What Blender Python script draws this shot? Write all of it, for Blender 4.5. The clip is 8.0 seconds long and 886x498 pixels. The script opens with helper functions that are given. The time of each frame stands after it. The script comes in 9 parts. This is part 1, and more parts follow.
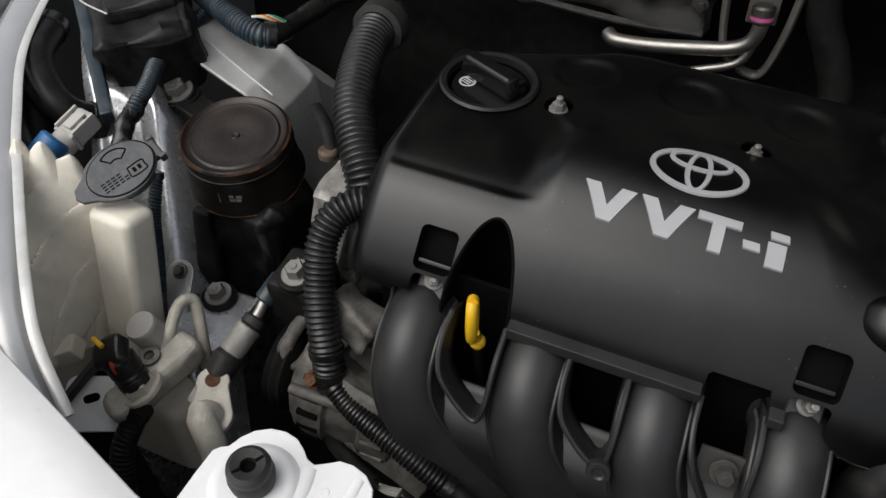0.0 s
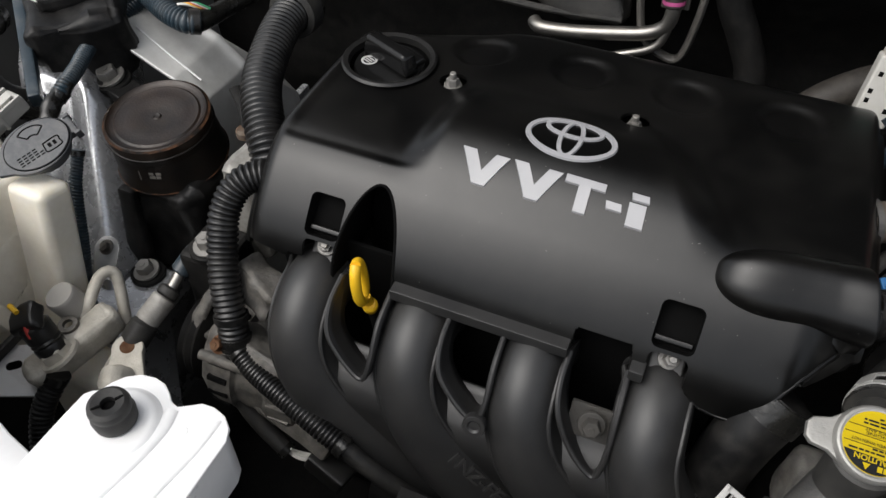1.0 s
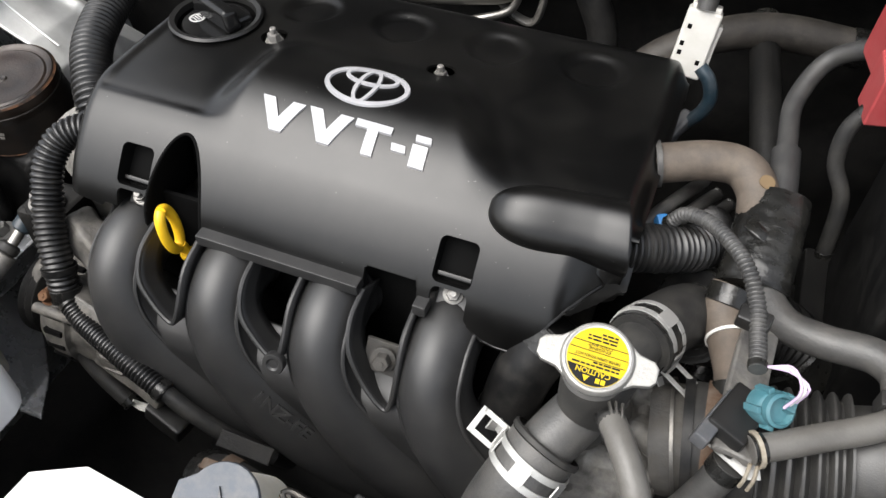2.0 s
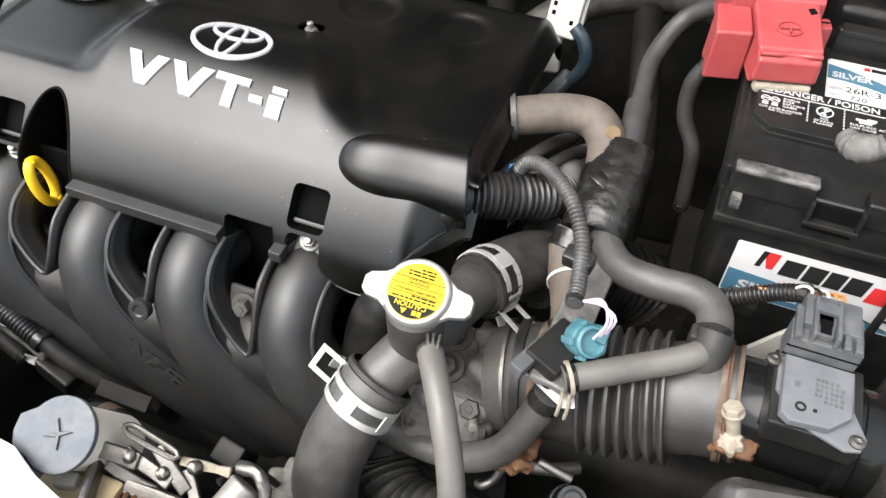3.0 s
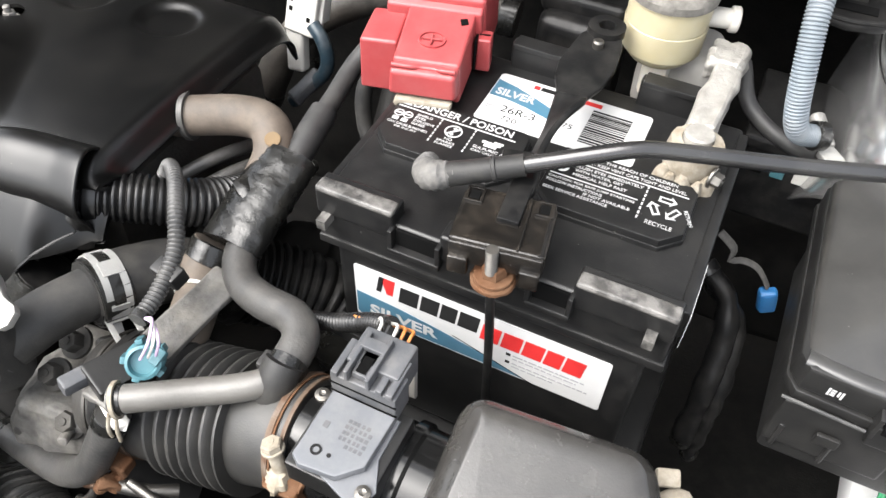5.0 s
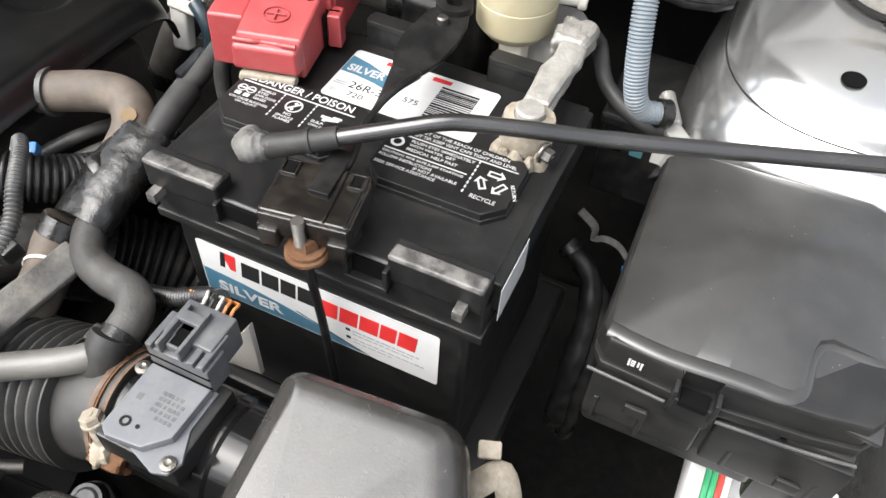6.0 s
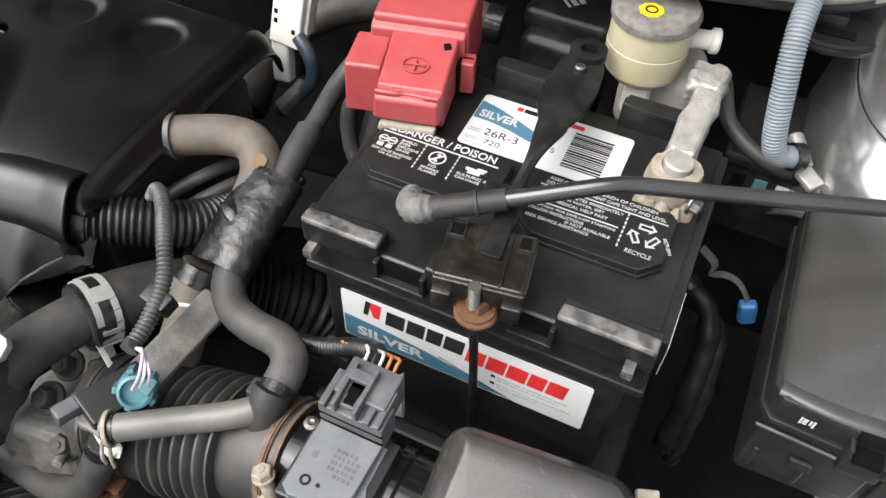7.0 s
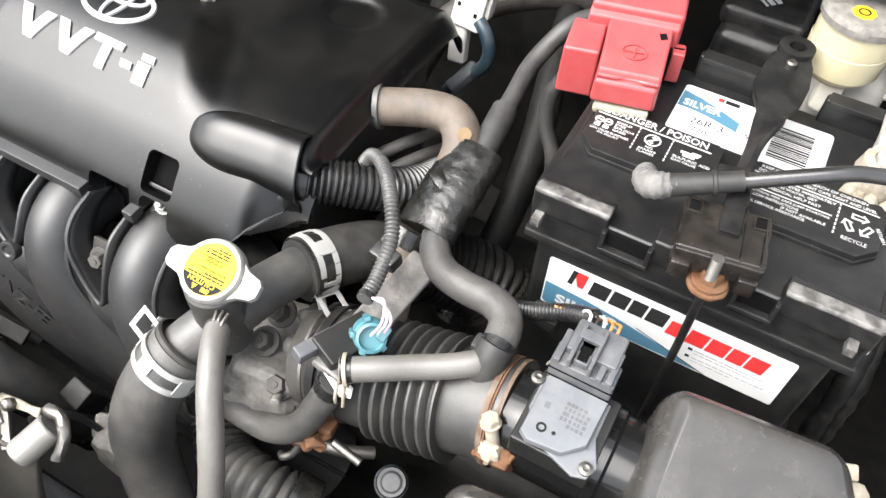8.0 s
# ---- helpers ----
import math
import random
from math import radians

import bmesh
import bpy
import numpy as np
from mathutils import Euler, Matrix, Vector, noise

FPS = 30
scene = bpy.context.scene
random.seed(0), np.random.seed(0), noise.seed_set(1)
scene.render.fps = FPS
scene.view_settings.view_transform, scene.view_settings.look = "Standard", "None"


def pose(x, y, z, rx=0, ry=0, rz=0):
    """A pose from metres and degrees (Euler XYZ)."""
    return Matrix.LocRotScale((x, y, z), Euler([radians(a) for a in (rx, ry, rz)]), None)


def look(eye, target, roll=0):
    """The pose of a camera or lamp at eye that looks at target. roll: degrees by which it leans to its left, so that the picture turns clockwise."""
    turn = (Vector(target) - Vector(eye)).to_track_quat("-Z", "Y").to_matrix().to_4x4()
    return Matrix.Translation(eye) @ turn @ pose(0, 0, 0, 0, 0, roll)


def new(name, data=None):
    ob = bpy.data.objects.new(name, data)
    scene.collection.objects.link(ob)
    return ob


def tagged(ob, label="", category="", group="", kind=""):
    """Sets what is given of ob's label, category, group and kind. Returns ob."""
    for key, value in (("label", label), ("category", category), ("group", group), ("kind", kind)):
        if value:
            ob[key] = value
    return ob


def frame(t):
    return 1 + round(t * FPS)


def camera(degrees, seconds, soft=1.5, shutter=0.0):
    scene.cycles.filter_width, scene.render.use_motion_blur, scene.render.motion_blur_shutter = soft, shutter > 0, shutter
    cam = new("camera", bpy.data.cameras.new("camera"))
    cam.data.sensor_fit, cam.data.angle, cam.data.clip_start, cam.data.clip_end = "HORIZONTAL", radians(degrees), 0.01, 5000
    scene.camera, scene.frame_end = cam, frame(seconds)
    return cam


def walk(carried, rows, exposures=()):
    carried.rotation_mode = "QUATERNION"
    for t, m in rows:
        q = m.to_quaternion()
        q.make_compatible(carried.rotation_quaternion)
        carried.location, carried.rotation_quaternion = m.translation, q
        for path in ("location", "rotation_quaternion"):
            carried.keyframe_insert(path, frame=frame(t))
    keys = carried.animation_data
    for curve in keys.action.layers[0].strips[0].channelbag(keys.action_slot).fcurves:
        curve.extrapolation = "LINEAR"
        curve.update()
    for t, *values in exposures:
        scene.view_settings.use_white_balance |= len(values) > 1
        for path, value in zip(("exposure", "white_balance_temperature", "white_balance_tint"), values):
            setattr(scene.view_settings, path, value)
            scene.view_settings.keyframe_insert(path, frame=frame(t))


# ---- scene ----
cam = camera(59.5, 8.0)
PATH = [
    (0, (0.062, 0.028, 1.128), (-0.433, 1.288, -0.344), 1.6),
    (0.5, (0.098, 0.024, 1.13), (-0.431, 1.29, -0.324), 0.7),
    (1, (0.162, 0.025, 1.126), (-0.369, 1.291, -0.329), 0.4),
    (1.5, (0.241, 0.032, 1.122), (-0.265, 1.303, -0.337), 0.5),
    (2.8, (0.385, 0.047, 1.107), (-0.105, 1.303, -0.371), 0.5),
    (3, (0.405, 0.044, 1.11), (-0.057, 1.302, -0.375), 1.4),
    (3.5, (0.456, 0.055, 1.105), (0.016, 1.311, -0.388), 1.9),
    (4, (0.545, 0.104, 1.096), (0.074, 1.368, -0.38), 1.3),
    (4.2, (0.573, 0.129, 1.105), (0.074, 1.361, -0.389), 0.3),
    (5.3, (0.651, 0.188, 1.106), (0.118, 1.389, -0.403), 2.9),
    (5.5, (0.662, 0.194, 1.107), (0.124, 1.391, -0.402), 2.7),
    (6, (0.721, 0.21, 1.103), (0.233, 1.415, -0.417), 3.8),
    (6.3, (0.729, 0.215, 1.107), (0.271, 1.43, -0.414), 4.4),
    (6.5, (0.71, 0.216, 1.114), (0.258, 1.418, -0.419), 3.8),
    (7, (0.633, 0.198, 1.132), (0.147, 1.365, -0.418), 2.7),
    (7.5, (0.565, 0.159, 1.152), (0.026, 1.291, -0.407), 2.9),
    (8, (0.542, 0.115, 1.143), (-0.003, 1.241, -0.418), 4.0),
]
EXPOSURES = [(0.0, 0.0), (0.7, 0.12), (1.5, 0.85), (3.0, 1.75), (4.2, 2.08), (5.5, 2.08), (6, 1.8), (6.5, 1.17), (7.0, 1.53), (7.5, 2.08), (8.0, 2.36)]
walk(cam, [(t, look(eye, target, roll)) for t, eye, target, roll in PATH], EXPOSURES)

# ---- light: a bright, thinly clouded sky ----
world = bpy.data.worlds.new("sky")
scene.world = world
world.use_nodes = True
wn = world.node_tree
wn.nodes.clear()
sky = wn.nodes.new("ShaderNodeTexSky")
sky.sky_type = "NISHITA"
sky.sun_disc = False
sky.sun_elevation, sky.sun_rotation = radians(57), radians(221)
sky.air_density, sky.dust_density, sky.ozone_density = 1.0, 4.0, 1.0
pale = wn.nodes.new("ShaderNodeHueSaturation")
pale.inputs["Saturation"].default_value = 0.30
bg = wn.nodes.new("ShaderNodeBackground")
bg.inputs["Strength"].default_value = 0.15
wout = wn.nodes.new("ShaderNodeOutputWorld")
wn.links.new(sky.outputs[0], pale.inputs["Color"])
wn.links.new(pale.outputs[0], bg.inputs["Color"])
wn.links.new(bg.outputs[0], wout.inputs["Surface"])
sun_data = bpy.data.lights.new("sun", "SUN")
sun_data.energy, sun_data.angle, sun_data.color = 1.5, radians(60), (1.0, 0.98, 0.95)
sun = new("sun", sun_data)
# the sun stands behind the viewer, to the left
SUN_EL, SUN_AZ = radians(57), radians(221)
sun_way = Vector((math.sin(SUN_AZ) * math.cos(SUN_EL), math.cos(SUN_AZ) * math.cos(SUN_EL), math.sin(SUN_EL)))
sun.matrix_world = look(sun_way * 30, (0, 0, 0))

# ---- materials ----
def material(name, color, rough=0.5, metal=0.0, second=None, spread=0.35, scale=25.0, dust=0.0, dust_color=(0.30, 0.28, 0.25),
             dust_scale=60.0, bump=0.15, grain=900.0, rough_vary=0.12, coat=0.0, specks=0.0, trans=0.0, sss=0.0, pieces=0.0, spec=0.5):
    """A node material: base colour that drifts to a second one in blotches, dust in patches, pale specks, fine bump."""
    m = bpy.data.materials.new(name)
    m.use_nodes = True
    nt = m.node_tree
    nt.nodes.clear()
    N, L = nt.nodes.new, nt.links.new
    out, bsdf, co = N("ShaderNodeOutputMaterial"), N("ShaderNodeBsdfPrincipled"), N("ShaderNodeTexCoord")
    L(bsdf.outputs[0], out.inputs[0])

    def noise_node(sc, detail=4.0, roughness=0.6):
        n = N("ShaderNodeTexNoise")
        n.inputs["Scale"].default_value, n.inputs["Detail"].default_value, n.inputs["Roughness"].default_value = sc, detail, roughness
        L(co.outputs["Object"], n.inputs["Vector"])
        return n

    def ramp(src, lo, hi):
        r = N("ShaderNodeMapRange")
        r.inputs["From Min"].default_value, r.inputs["From Max"].default_value = lo, hi
        L(src, r.inputs["Value"])
        return r.outputs[0]

    def mix(fac, a, b, amount=1.0):
        x = N("ShaderNodeMix")
        x.data_type = "RGBA"
        if amount != 1.0:
            mul = N("ShaderNodeMath")
            mul.operation = "MULTIPLY"
            L(fac, mul.inputs[0])
            mul.inputs[1].default_value = amount
            fac = mul.outputs[0]
        L(fac, x.inputs[0])
        for k, v in ((6, a), (7, b)):
            if isinstance(v, tuple):
                x.inputs[k].default_value = (*v[:3], 1)
            else:
                L(v, x.inputs[k])
        return x.outputs[2]

    second = second or tuple(c * 0.6 for c in color)
    big = noise_node(scale)
    col = mix(ramp(big.outputs["Fac"], 0.5 - spread / 2, 0.5 + spread / 2), color, second)
    rough_out = None
    if pieces:
        info = N("ShaderNodeNewGeometry")
        col = mix(info.outputs["Random Per Island"], col, second, pieces)
    if dust:
        d = noise_node(dust_scale, 6.0, 0.7)
        f = ramp(d.outputs["Fac"], 0.42, 0.75)
        col = mix(f, col, dust_color, dust)
        rough_out = f
    if specks:
        v = N("ShaderNodeTexVoronoi")
        v.inputs["Scale"].default_value = 260.0
        L(co.outputs["Object"], v.inputs["Vector"])
        keep = noise_node(90.0, 2.0)
        near = ramp(v.outputs["Distance"], 0.10, 0.05)
        some = ramp(keep.outputs["Fac"], 0.60, 0.64)
        both = N("ShaderNodeMath")
        both.operation = "MULTIPLY"
        L(near, both.inputs[0])
        L(some, both.inputs[1])
        col = mix(both.outputs[0], col, (0.55, 0.54, 0.5), specks)
    L(col, bsdf.inputs["Base Color"])
    fine = noise_node(grain, 3.0)
    rr = N("ShaderNodeMapRange")
    rr.inputs["To Min"].default_value = max(0.03, rough - rough_vary)
    rr.inputs["To Max"].default_value = min(1.0, rough + rough_vary)
    L(noise_node(scale * 2.3).outputs["Fac"], rr.inputs["Value"])
    if rough_out:
        add = N("ShaderNodeMath")
        add.operation, add.use_clamp = "MULTIPLY_ADD", True
        L(rough_out, add.inputs[0])
        add.inputs[1].default_value = 0.35 * dust
        L(rr.outputs[0], add.inputs[2])
        L(add.outputs[0], bsdf.inputs["Roughness"])
    else:
        L(rr.outputs[0], bsdf.inputs["Roughness"])
    bsdf.inputs["Metallic"].default_value = metal
    bsdf.inputs["Specular IOR Level"].default_value = spec
    bsdf.inputs["Coat Weight"].default_value = coat
    bsdf.inputs["Coat Roughness"].default_value = 0.06
    bsdf.inputs["Transmission Weight"].default_value = trans
    if sss:
        bsdf.inputs["Subsurface Weight"].default_value = sss
        bsdf.inputs["Subsurface Radius"].default_value = (0.012, 0.010, 0.006)
        bsdf.inputs["Subsurface Scale"].default_value = 0.5
    if bump:
        bn = N("ShaderNodeBump")
        bn.inputs["Strength"].default_value, bn.inputs["Distance"].default_value = bump, 0.0006
        L(fine.outputs["Fac"], bn.inputs["Height"])
        L(bn.outputs[0], bsdf.inputs["Normal"])
    return m


M_COVER = material("satin_black_moulded_cover", (0.0024, 0.0024, 0.0024), 0.30, second=(0.0019, 0.0019, 0.0019), bump=0.06, grain=1500, specks=0.35, dust=0.02, dust_scale=14, rough_vary=0.04, spec=0.40)
M_MANI = material("black_nylon_manifold", (0.0190,0.0190,0.0192), 0.44, second=(0.0150,0.0150,0.0152), bump=0.08, grain=1200, dust=0.04, dust_scale=22, rough_vary=0.06, spec=0.5)
# near-black and dull: shade of recesses in its colour; also the cap's dark lines
M_HOLE = material("black_lines_and_recess_shade", (0.003, 0.003, 0.003), 0.9, bump=0.1, spec=0.08)
M_LETTER = material("silver_letter_paint", (0.31,0.31,0.32), 0.35, second=(0.27,0.27,0.28), bump=0.08, grain=2500)
M_BLACK = material("black_plastic", (0.009,0.009,0.009), 0.34, second=(0.014,0.0137,0.0133), dust=0.08, dust_color=(0.10, 0.095, 0.085), bump=0.12, spec=0.4)
M_DIRTY = material("dusty_black_plastic", (0.014,0.0138,0.0132), 0.6, second=(0.026,0.025,0.023), dust=0.35, dust_color=(0.09,0.083,0.072), bump=0.3)
M_RUBBER = material("grey_black_rubber_hose", (0.034,0.0336,0.033), 0.42, second=(0.052,0.0505,0.048), dust=0.35, dust_color=(0.13,0.12,0.105), bump=0.5, spec=0.5, grain=420)
M_RUBBERB = material("black_rubber", (0.011, 0.011, 0.011), 0.55, second=(0.019, 0.0185, 0.018), dust=0.2, dust_color=(0.13, 0.12, 0.1), bump=0.2, spec=0.35)
M_BROWNHOSE = material("aged_brownish_hose", (0.085,0.066,0.050), 0.65, second=(0.05,0.041,0.034), dust=0.5, dust_color=(0.17, 0.14, 0.11), bump=0.35, grain=500)
M_CONDUIT = material("black_split_conduit", (0.005,0.005,0.0053), 0.33, second=(0.008,0.008,0.0083), dust=0.05, bump=0.1)
M_BLUECOND = material("pale_blue_grey_conduit", (0.145,0.172,0.195), 0.5, second=(0.115,0.135,0.152), dust=0.25, bump=0.1)
M_DKBLUE = material("blue_black_conduit", (0.016,0.032,0.045), 0.36, second=(0.010,0.020,0.028), dust=0.15, bump=0.1)
M_ALU = material("weathered_cast_aluminium", (0.42, 0.41, 0.385), 0.55, 0.35, second=(0.20, 0.19, 0.175), dust=0.5, dust_color=(0.13, 0.115, 0.095), bump=0.6, grain=350)
M_ALUDARK = material("grimy_cast_aluminium", (0.075,0.072,0.067), 0.65, 0.4, second=(0.035,0.033,0.030), dust=0.55, dust_color=(0.10, 0.088, 0.07), bump=0.8, grain=300)
M_STEEL = material("zinc_plated_steel", (0.16,0.155,0.145), 0.38, 0.9, second=(0.11,0.103,0.093), dust=0.25, dust_color=(0.25, 0.22, 0.18), bump=0.5)
M_PIPE = material("bright_aluminium_pipe", (0.34,0.325,0.30), 0.40, 0.95, second=(0.30,0.29,0.27), dust=0.2, bump=0.15)
M_CLAMP = material("white_zinc_clamp", (0.42,0.42,0.405), 0.40, 0.45, second=(0.32,0.315,0.30), dust=0.15, bump=0.4)
M_CAPZ = material("dull_zinc_cap", (0.34,0.335,0.32), 0.42, 0.5, second=(0.25,0.245,0.23), dust=0.25, bump=0.5, grain=500)
M_RUST = material("rusty_steel", (0.085,0.037,0.017), 0.8, 0.2, second=(0.125,0.066,0.036), dust=0.22, dust_color=(0.17,0.12,0.08), bump=0.8, grain=500, scale=120, spec=0.2)
M_RUSTCLAMP = material("rust_stained_band", (0.070,0.032,0.016), 0.7, 0.3, second=(0.115,0.085,0.062), dust=0.3, bump=0.5, scale=90, spec=0.2)
M_PAINT = material("silver_car_paint", (0.55,0.55,0.545), 0.22, 0.55, second=(0.50,0.50,0.495), dust=0.0, bump=0.02, grain=3000, coat=0.6)
M_APRON = material("silver_painted_sheet_metal", (0.60,0.61,0.625), 0.27, 0.65, second=(0.54,0.55,0.565), dust=0.10, dust_color=(0.20, 0.18, 0.15), bump=0.05, coat=0.4)
M_WHITE = material("pale_silver_white_paint", (0.78,0.78,0.78), 0.30, 0.0, second=(0.72,0.72,0.72), dust=0.06, bump=0.06, coat=0.5)
M_CREAM = material("cream_translucent_plastic", (0.84,0.80,0.70), 0.42, second=(0.77,0.72,0.61), dust=0.18, dust_color=(0.38, 0.33, 0.25), bump=0.1, sss=0.25)
M_HEADLAMP = material("beige_lamp_housing_plastic", (0.82,0.78,0.68), 0.48, second=(0.75,0.70,0.60), dust=0.2, dust_color=(0.3, 0.27, 0.21), bump=0.15)
M_RES = material("yellowed_translucent_plastic", (0.40,0.365,0.25), 0.35, second=(0.35,0.31,0.2), dust=0.15, bump=0.05, sss=0.35)
M_WASHCAP = material("slate_blue_plastic", (0.036,0.040,0.047), 0.45, second=(0.048,0.052,0.058), dust=0.2, bump=0.15)
M_STARCAP = material("blue_grey_plastic", (0.050,0.060,0.074), 0.6, second=(0.066,0.076,0.092), dust=0.3, bump=0.15)
M_MOUNT = material("rust_tinged_black_mount", (0.0065,0.0058,0.0053), 0.36, 0.2, second=(0.017,0.0095,0.0065), spread=0.5, dust=0.18, dust_color=(0.10, 0.07, 0.045), bump=0.45, scale=28, grain=450, spec=0.5)
M_YELLOW = material("yellow_handle_plastic", (0.80, 0.50, 0.02), 0.4, second=(0.72, 0.42, 0.015), bump=0.05)
M_YLABEL = material("yellow_caution_label", (0.46,0.34,0.004), 0.3, second=(0.41,0.30,0.003), bump=0.02, spec=0.15)
M_INK = material("black_print", (0.015, 0.015, 0.015), 0.7, bump=0.0, spec=0.12)
M_REDINK = material("red_print", (0.60, 0.03, 0.03), 0.45, bump=0.0)
M_WPRINT = material("white_print", (0.46,0.46,0.455), 0.5, second=(0.36,0.36,0.355), bump=0.0)
M_WLABEL = material("white_vinyl_label", (0.50,0.50,0.495), 0.35, second=(0.46,0.46,0.455), dust=0.08, bump=0.03)
M_BLABEL = material("steel_blue_vinyl_label", (0.050, 0.135, 0.20), 0.35, second=(0.042, 0.115, 0.17), dust=0.08, bump=0.03)
M_GREYINK = material("grey_print", (0.35, 0.35, 0.36), 0.5, bump=0.0)
M_RED = material("red_terminal_plastic", (0.29,0.043,0.045), 0.36, second=(0.25,0.037,0.039), dust=0.12, dust_color=(0.45, 0.2, 0.18), bump=0.15)
M_BATT = material("black_battery_case", (0.0052, 0.0052, 0.0055), 0.38, second=(0.0075, 0.0075, 0.0075), dust=0.10, dust_color=(0.10, 0.095, 0.085), bump=0.15, grain=700, specks=0.3, spec=0.42)
M_WORN = material("scuffed_pale_black_plastic", (0.020,0.0195,0.019), 0.45, second=(0.11,0.106,0.10), dust=0.2, dust_color=(0.26, 0.24, 0.21), bump=0.5, scale=110, spread=0.22)
M_SMOKE = material("smoky_brown_black_plastic", (0.0075,0.0068,0.0060), 0.16, second=(0.006,0.0052,0.0046), dust=0.15, dust_color=(0.16, 0.13, 0.10), bump=0.3, specks=0.4)
M_LEAD = material("corroded_lead", (0.60,0.57,0.50), 0.6, 0.25, second=(0.45,0.42,0.36), dust=0.25, dust_color=(0.40,0.385,0.35), bump=0.9, grain=420, scale=80)
M_CRUST = material("pale_corrosion_crust", (0.18,0.150,0.108), 0.85, second=(0.27,0.245,0.20), bump=1.0, grain=400, scale=150)
M_MAF = material("slate_grey_plastic", (0.105,0.11,0.119), 0.5, second=(0.088,0.092,0.10), dust=0.15, bump=0.1)
M_CONN = material("grey_connector_plastic", (0.062,0.065,0.072), 0.45, second=(0.05,0.052,0.056), dust=0.2, bump=0.1)
M_WCONN = material("ivory_connector_plastic", (0.50,0.49,0.46), 0.5, second=(0.42,0.41,0.38), dust=0.25, dust_color=(0.30, 0.27, 0.21), bump=0.1)
M_TEAL = material("teal_connector_plastic", (0.05,0.155,0.18), 0.45, second=(0.038,0.12,0.145), dust=0.15, bump=0.1)
M_BLUE = material("blue_clip_plastic", (0.03, 0.17, 0.42), 0.45, bump=0.1)
M_TAPE = material("shiny_black_vinyl_tape", (0.006,0.006,0.006), 0.27, second=(0.010,0.010,0.009), dust=0.08, dust_color=(0.12, 0.11, 0.09), bump=1.0, grain=150, spec=0.45)
M_FOAM = material("cracked_grey_rubber", (0.085,0.083,0.08), 0.75, second=(0.04,0.039,0.038), dust=0.3, bump=1.0, grain=260, scale=90)
M_ROD = material("black_painted_rod", (0.0045,0.0045,0.0047), 0.45, second=(0.008,0.008,0.008), dust=0.05, bump=0.15, specks=0.3, spec=0.16)
M_BOXLID = material("grained_grey_black_lid", (0.022,0.0213,0.0200), 0.29, second=(0.018,0.0174,0.0163), dust=0.04, bump=0.06, grain=1100, specks=0.5, rough_vary=0.04, spec=0.8)
M_AIRBOX = material("grained_brown_black_airbox", (0.029,0.0275,0.0255), 0.26, second=(0.024,0.0228,0.0212), dust=0.05, bump=0.10, grain=850, rough_vary=0.04, spec=0.65)
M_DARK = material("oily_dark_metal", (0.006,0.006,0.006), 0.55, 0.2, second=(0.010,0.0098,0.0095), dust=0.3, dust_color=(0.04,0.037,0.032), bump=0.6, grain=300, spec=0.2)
M_LINER = material("black_hood_liner", (0.006, 0.006, 0.006), 0.9, bump=0.5, spec=0.1)
M_ASPHALT = material("worn_asphalt", (0.17,0.165,0.155), 0.9, second=(0.12,0.116,0.108), bump=1.0, grain=300, scale=8)
M_PINK = material("pink_paint_mark", (0.55, 0.10, 0.28), 0.5, bump=0.0)
M_ORANGE = material("orange_wire_insulation", (0.50, 0.19, 0.05), 0.5, bump=0.0)
M_GREEN = material("green_wire_insulation", (0.04, 0.30, 0.13), 0.45, bump=0.0)
M_LILAC = material("lilac_wire_insulation", (0.55, 0.42, 0.60), 0.45, bump=0.0)
M_REDWIRE = material("red_wire_insulation", (0.5, 0.05, 0.04), 0.45, bump=0.0)
M_WWIRE = material("white_wire_insulation", (0.65, 0.64, 0.6), 0.45, bump=0.0)
M_AQUA = material("aqua_paint_band", (0.22, 0.62, 0.52), 0.5, bump=0.0)
M_FIBRE = material("grey_fibrous_lining", (0.16, 0.15, 0.135), 0.95, second=(0.09, 0.085, 0.075), bump=1.0, grain=220, scale=140)
M_GUSSET = material("dull_grey_primed_sheet", (0.66,0.66,0.64), 0.34, 0.25, second=(0.58,0.58,0.56), dust=0.2, dust_color=(0.2, 0.19, 0.17), bump=0.08, dust_scale=25)
M_CASTING = material("oily_grey_casting", (0.155,0.15,0.142), 0.6, 0.25, second=(0.06,0.0575,0.053), dust=0.5, dust_color=(0.24, 0.22, 0.185), bump=0.9, grain=260, scale=70)
M_GRIME = material("grimy_dark_casting", (0.105,0.10,0.094), 0.6, 0.25, second=(0.035,0.033,0.030), dust=0.5, dust_color=(0.24, 0.22, 0.185), bump=0.9, grain=260, scale=70)
M_VCAP = material("aged_grey_plastic", (0.40,0.385,0.355), 0.55, second=(0.34,0.325,0.30), dust=0.2, bump=0.15)
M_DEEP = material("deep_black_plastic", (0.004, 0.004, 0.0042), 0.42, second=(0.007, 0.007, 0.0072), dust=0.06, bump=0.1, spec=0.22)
M_RUSTEDGE = material("rust_bitten_edge", (0.075, 0.034, 0.016), 0.8, second=(0.008, 0.006, 0.005), spread=0.15, bump=0.8, scale=60, spec=0.2)
M_TAUPE = material("dusty_taupe_rubber", (0.026, 0.022, 0.018), 0.6, second=(0.016, 0.014, 0.012), dust=0.4, dust_color=(0.12, 0.105, 0.09), bump=0.35, grain=400)
M_GLOSS = material("glossy_black_plastic", (0.006, 0.006, 0.006), 0.14, second=(0.008, 0.008, 0.008), bump=0.03, rough_vary=0.03, spec=0.32)
M_PROP = material("glossy_black_enamel_rod", (0.012,0.012,0.0125), 0.20, second=(0.018,0.0175,0.017), dust=0.04, bump=0.05, rough_vary=0.05, spec=0.75)
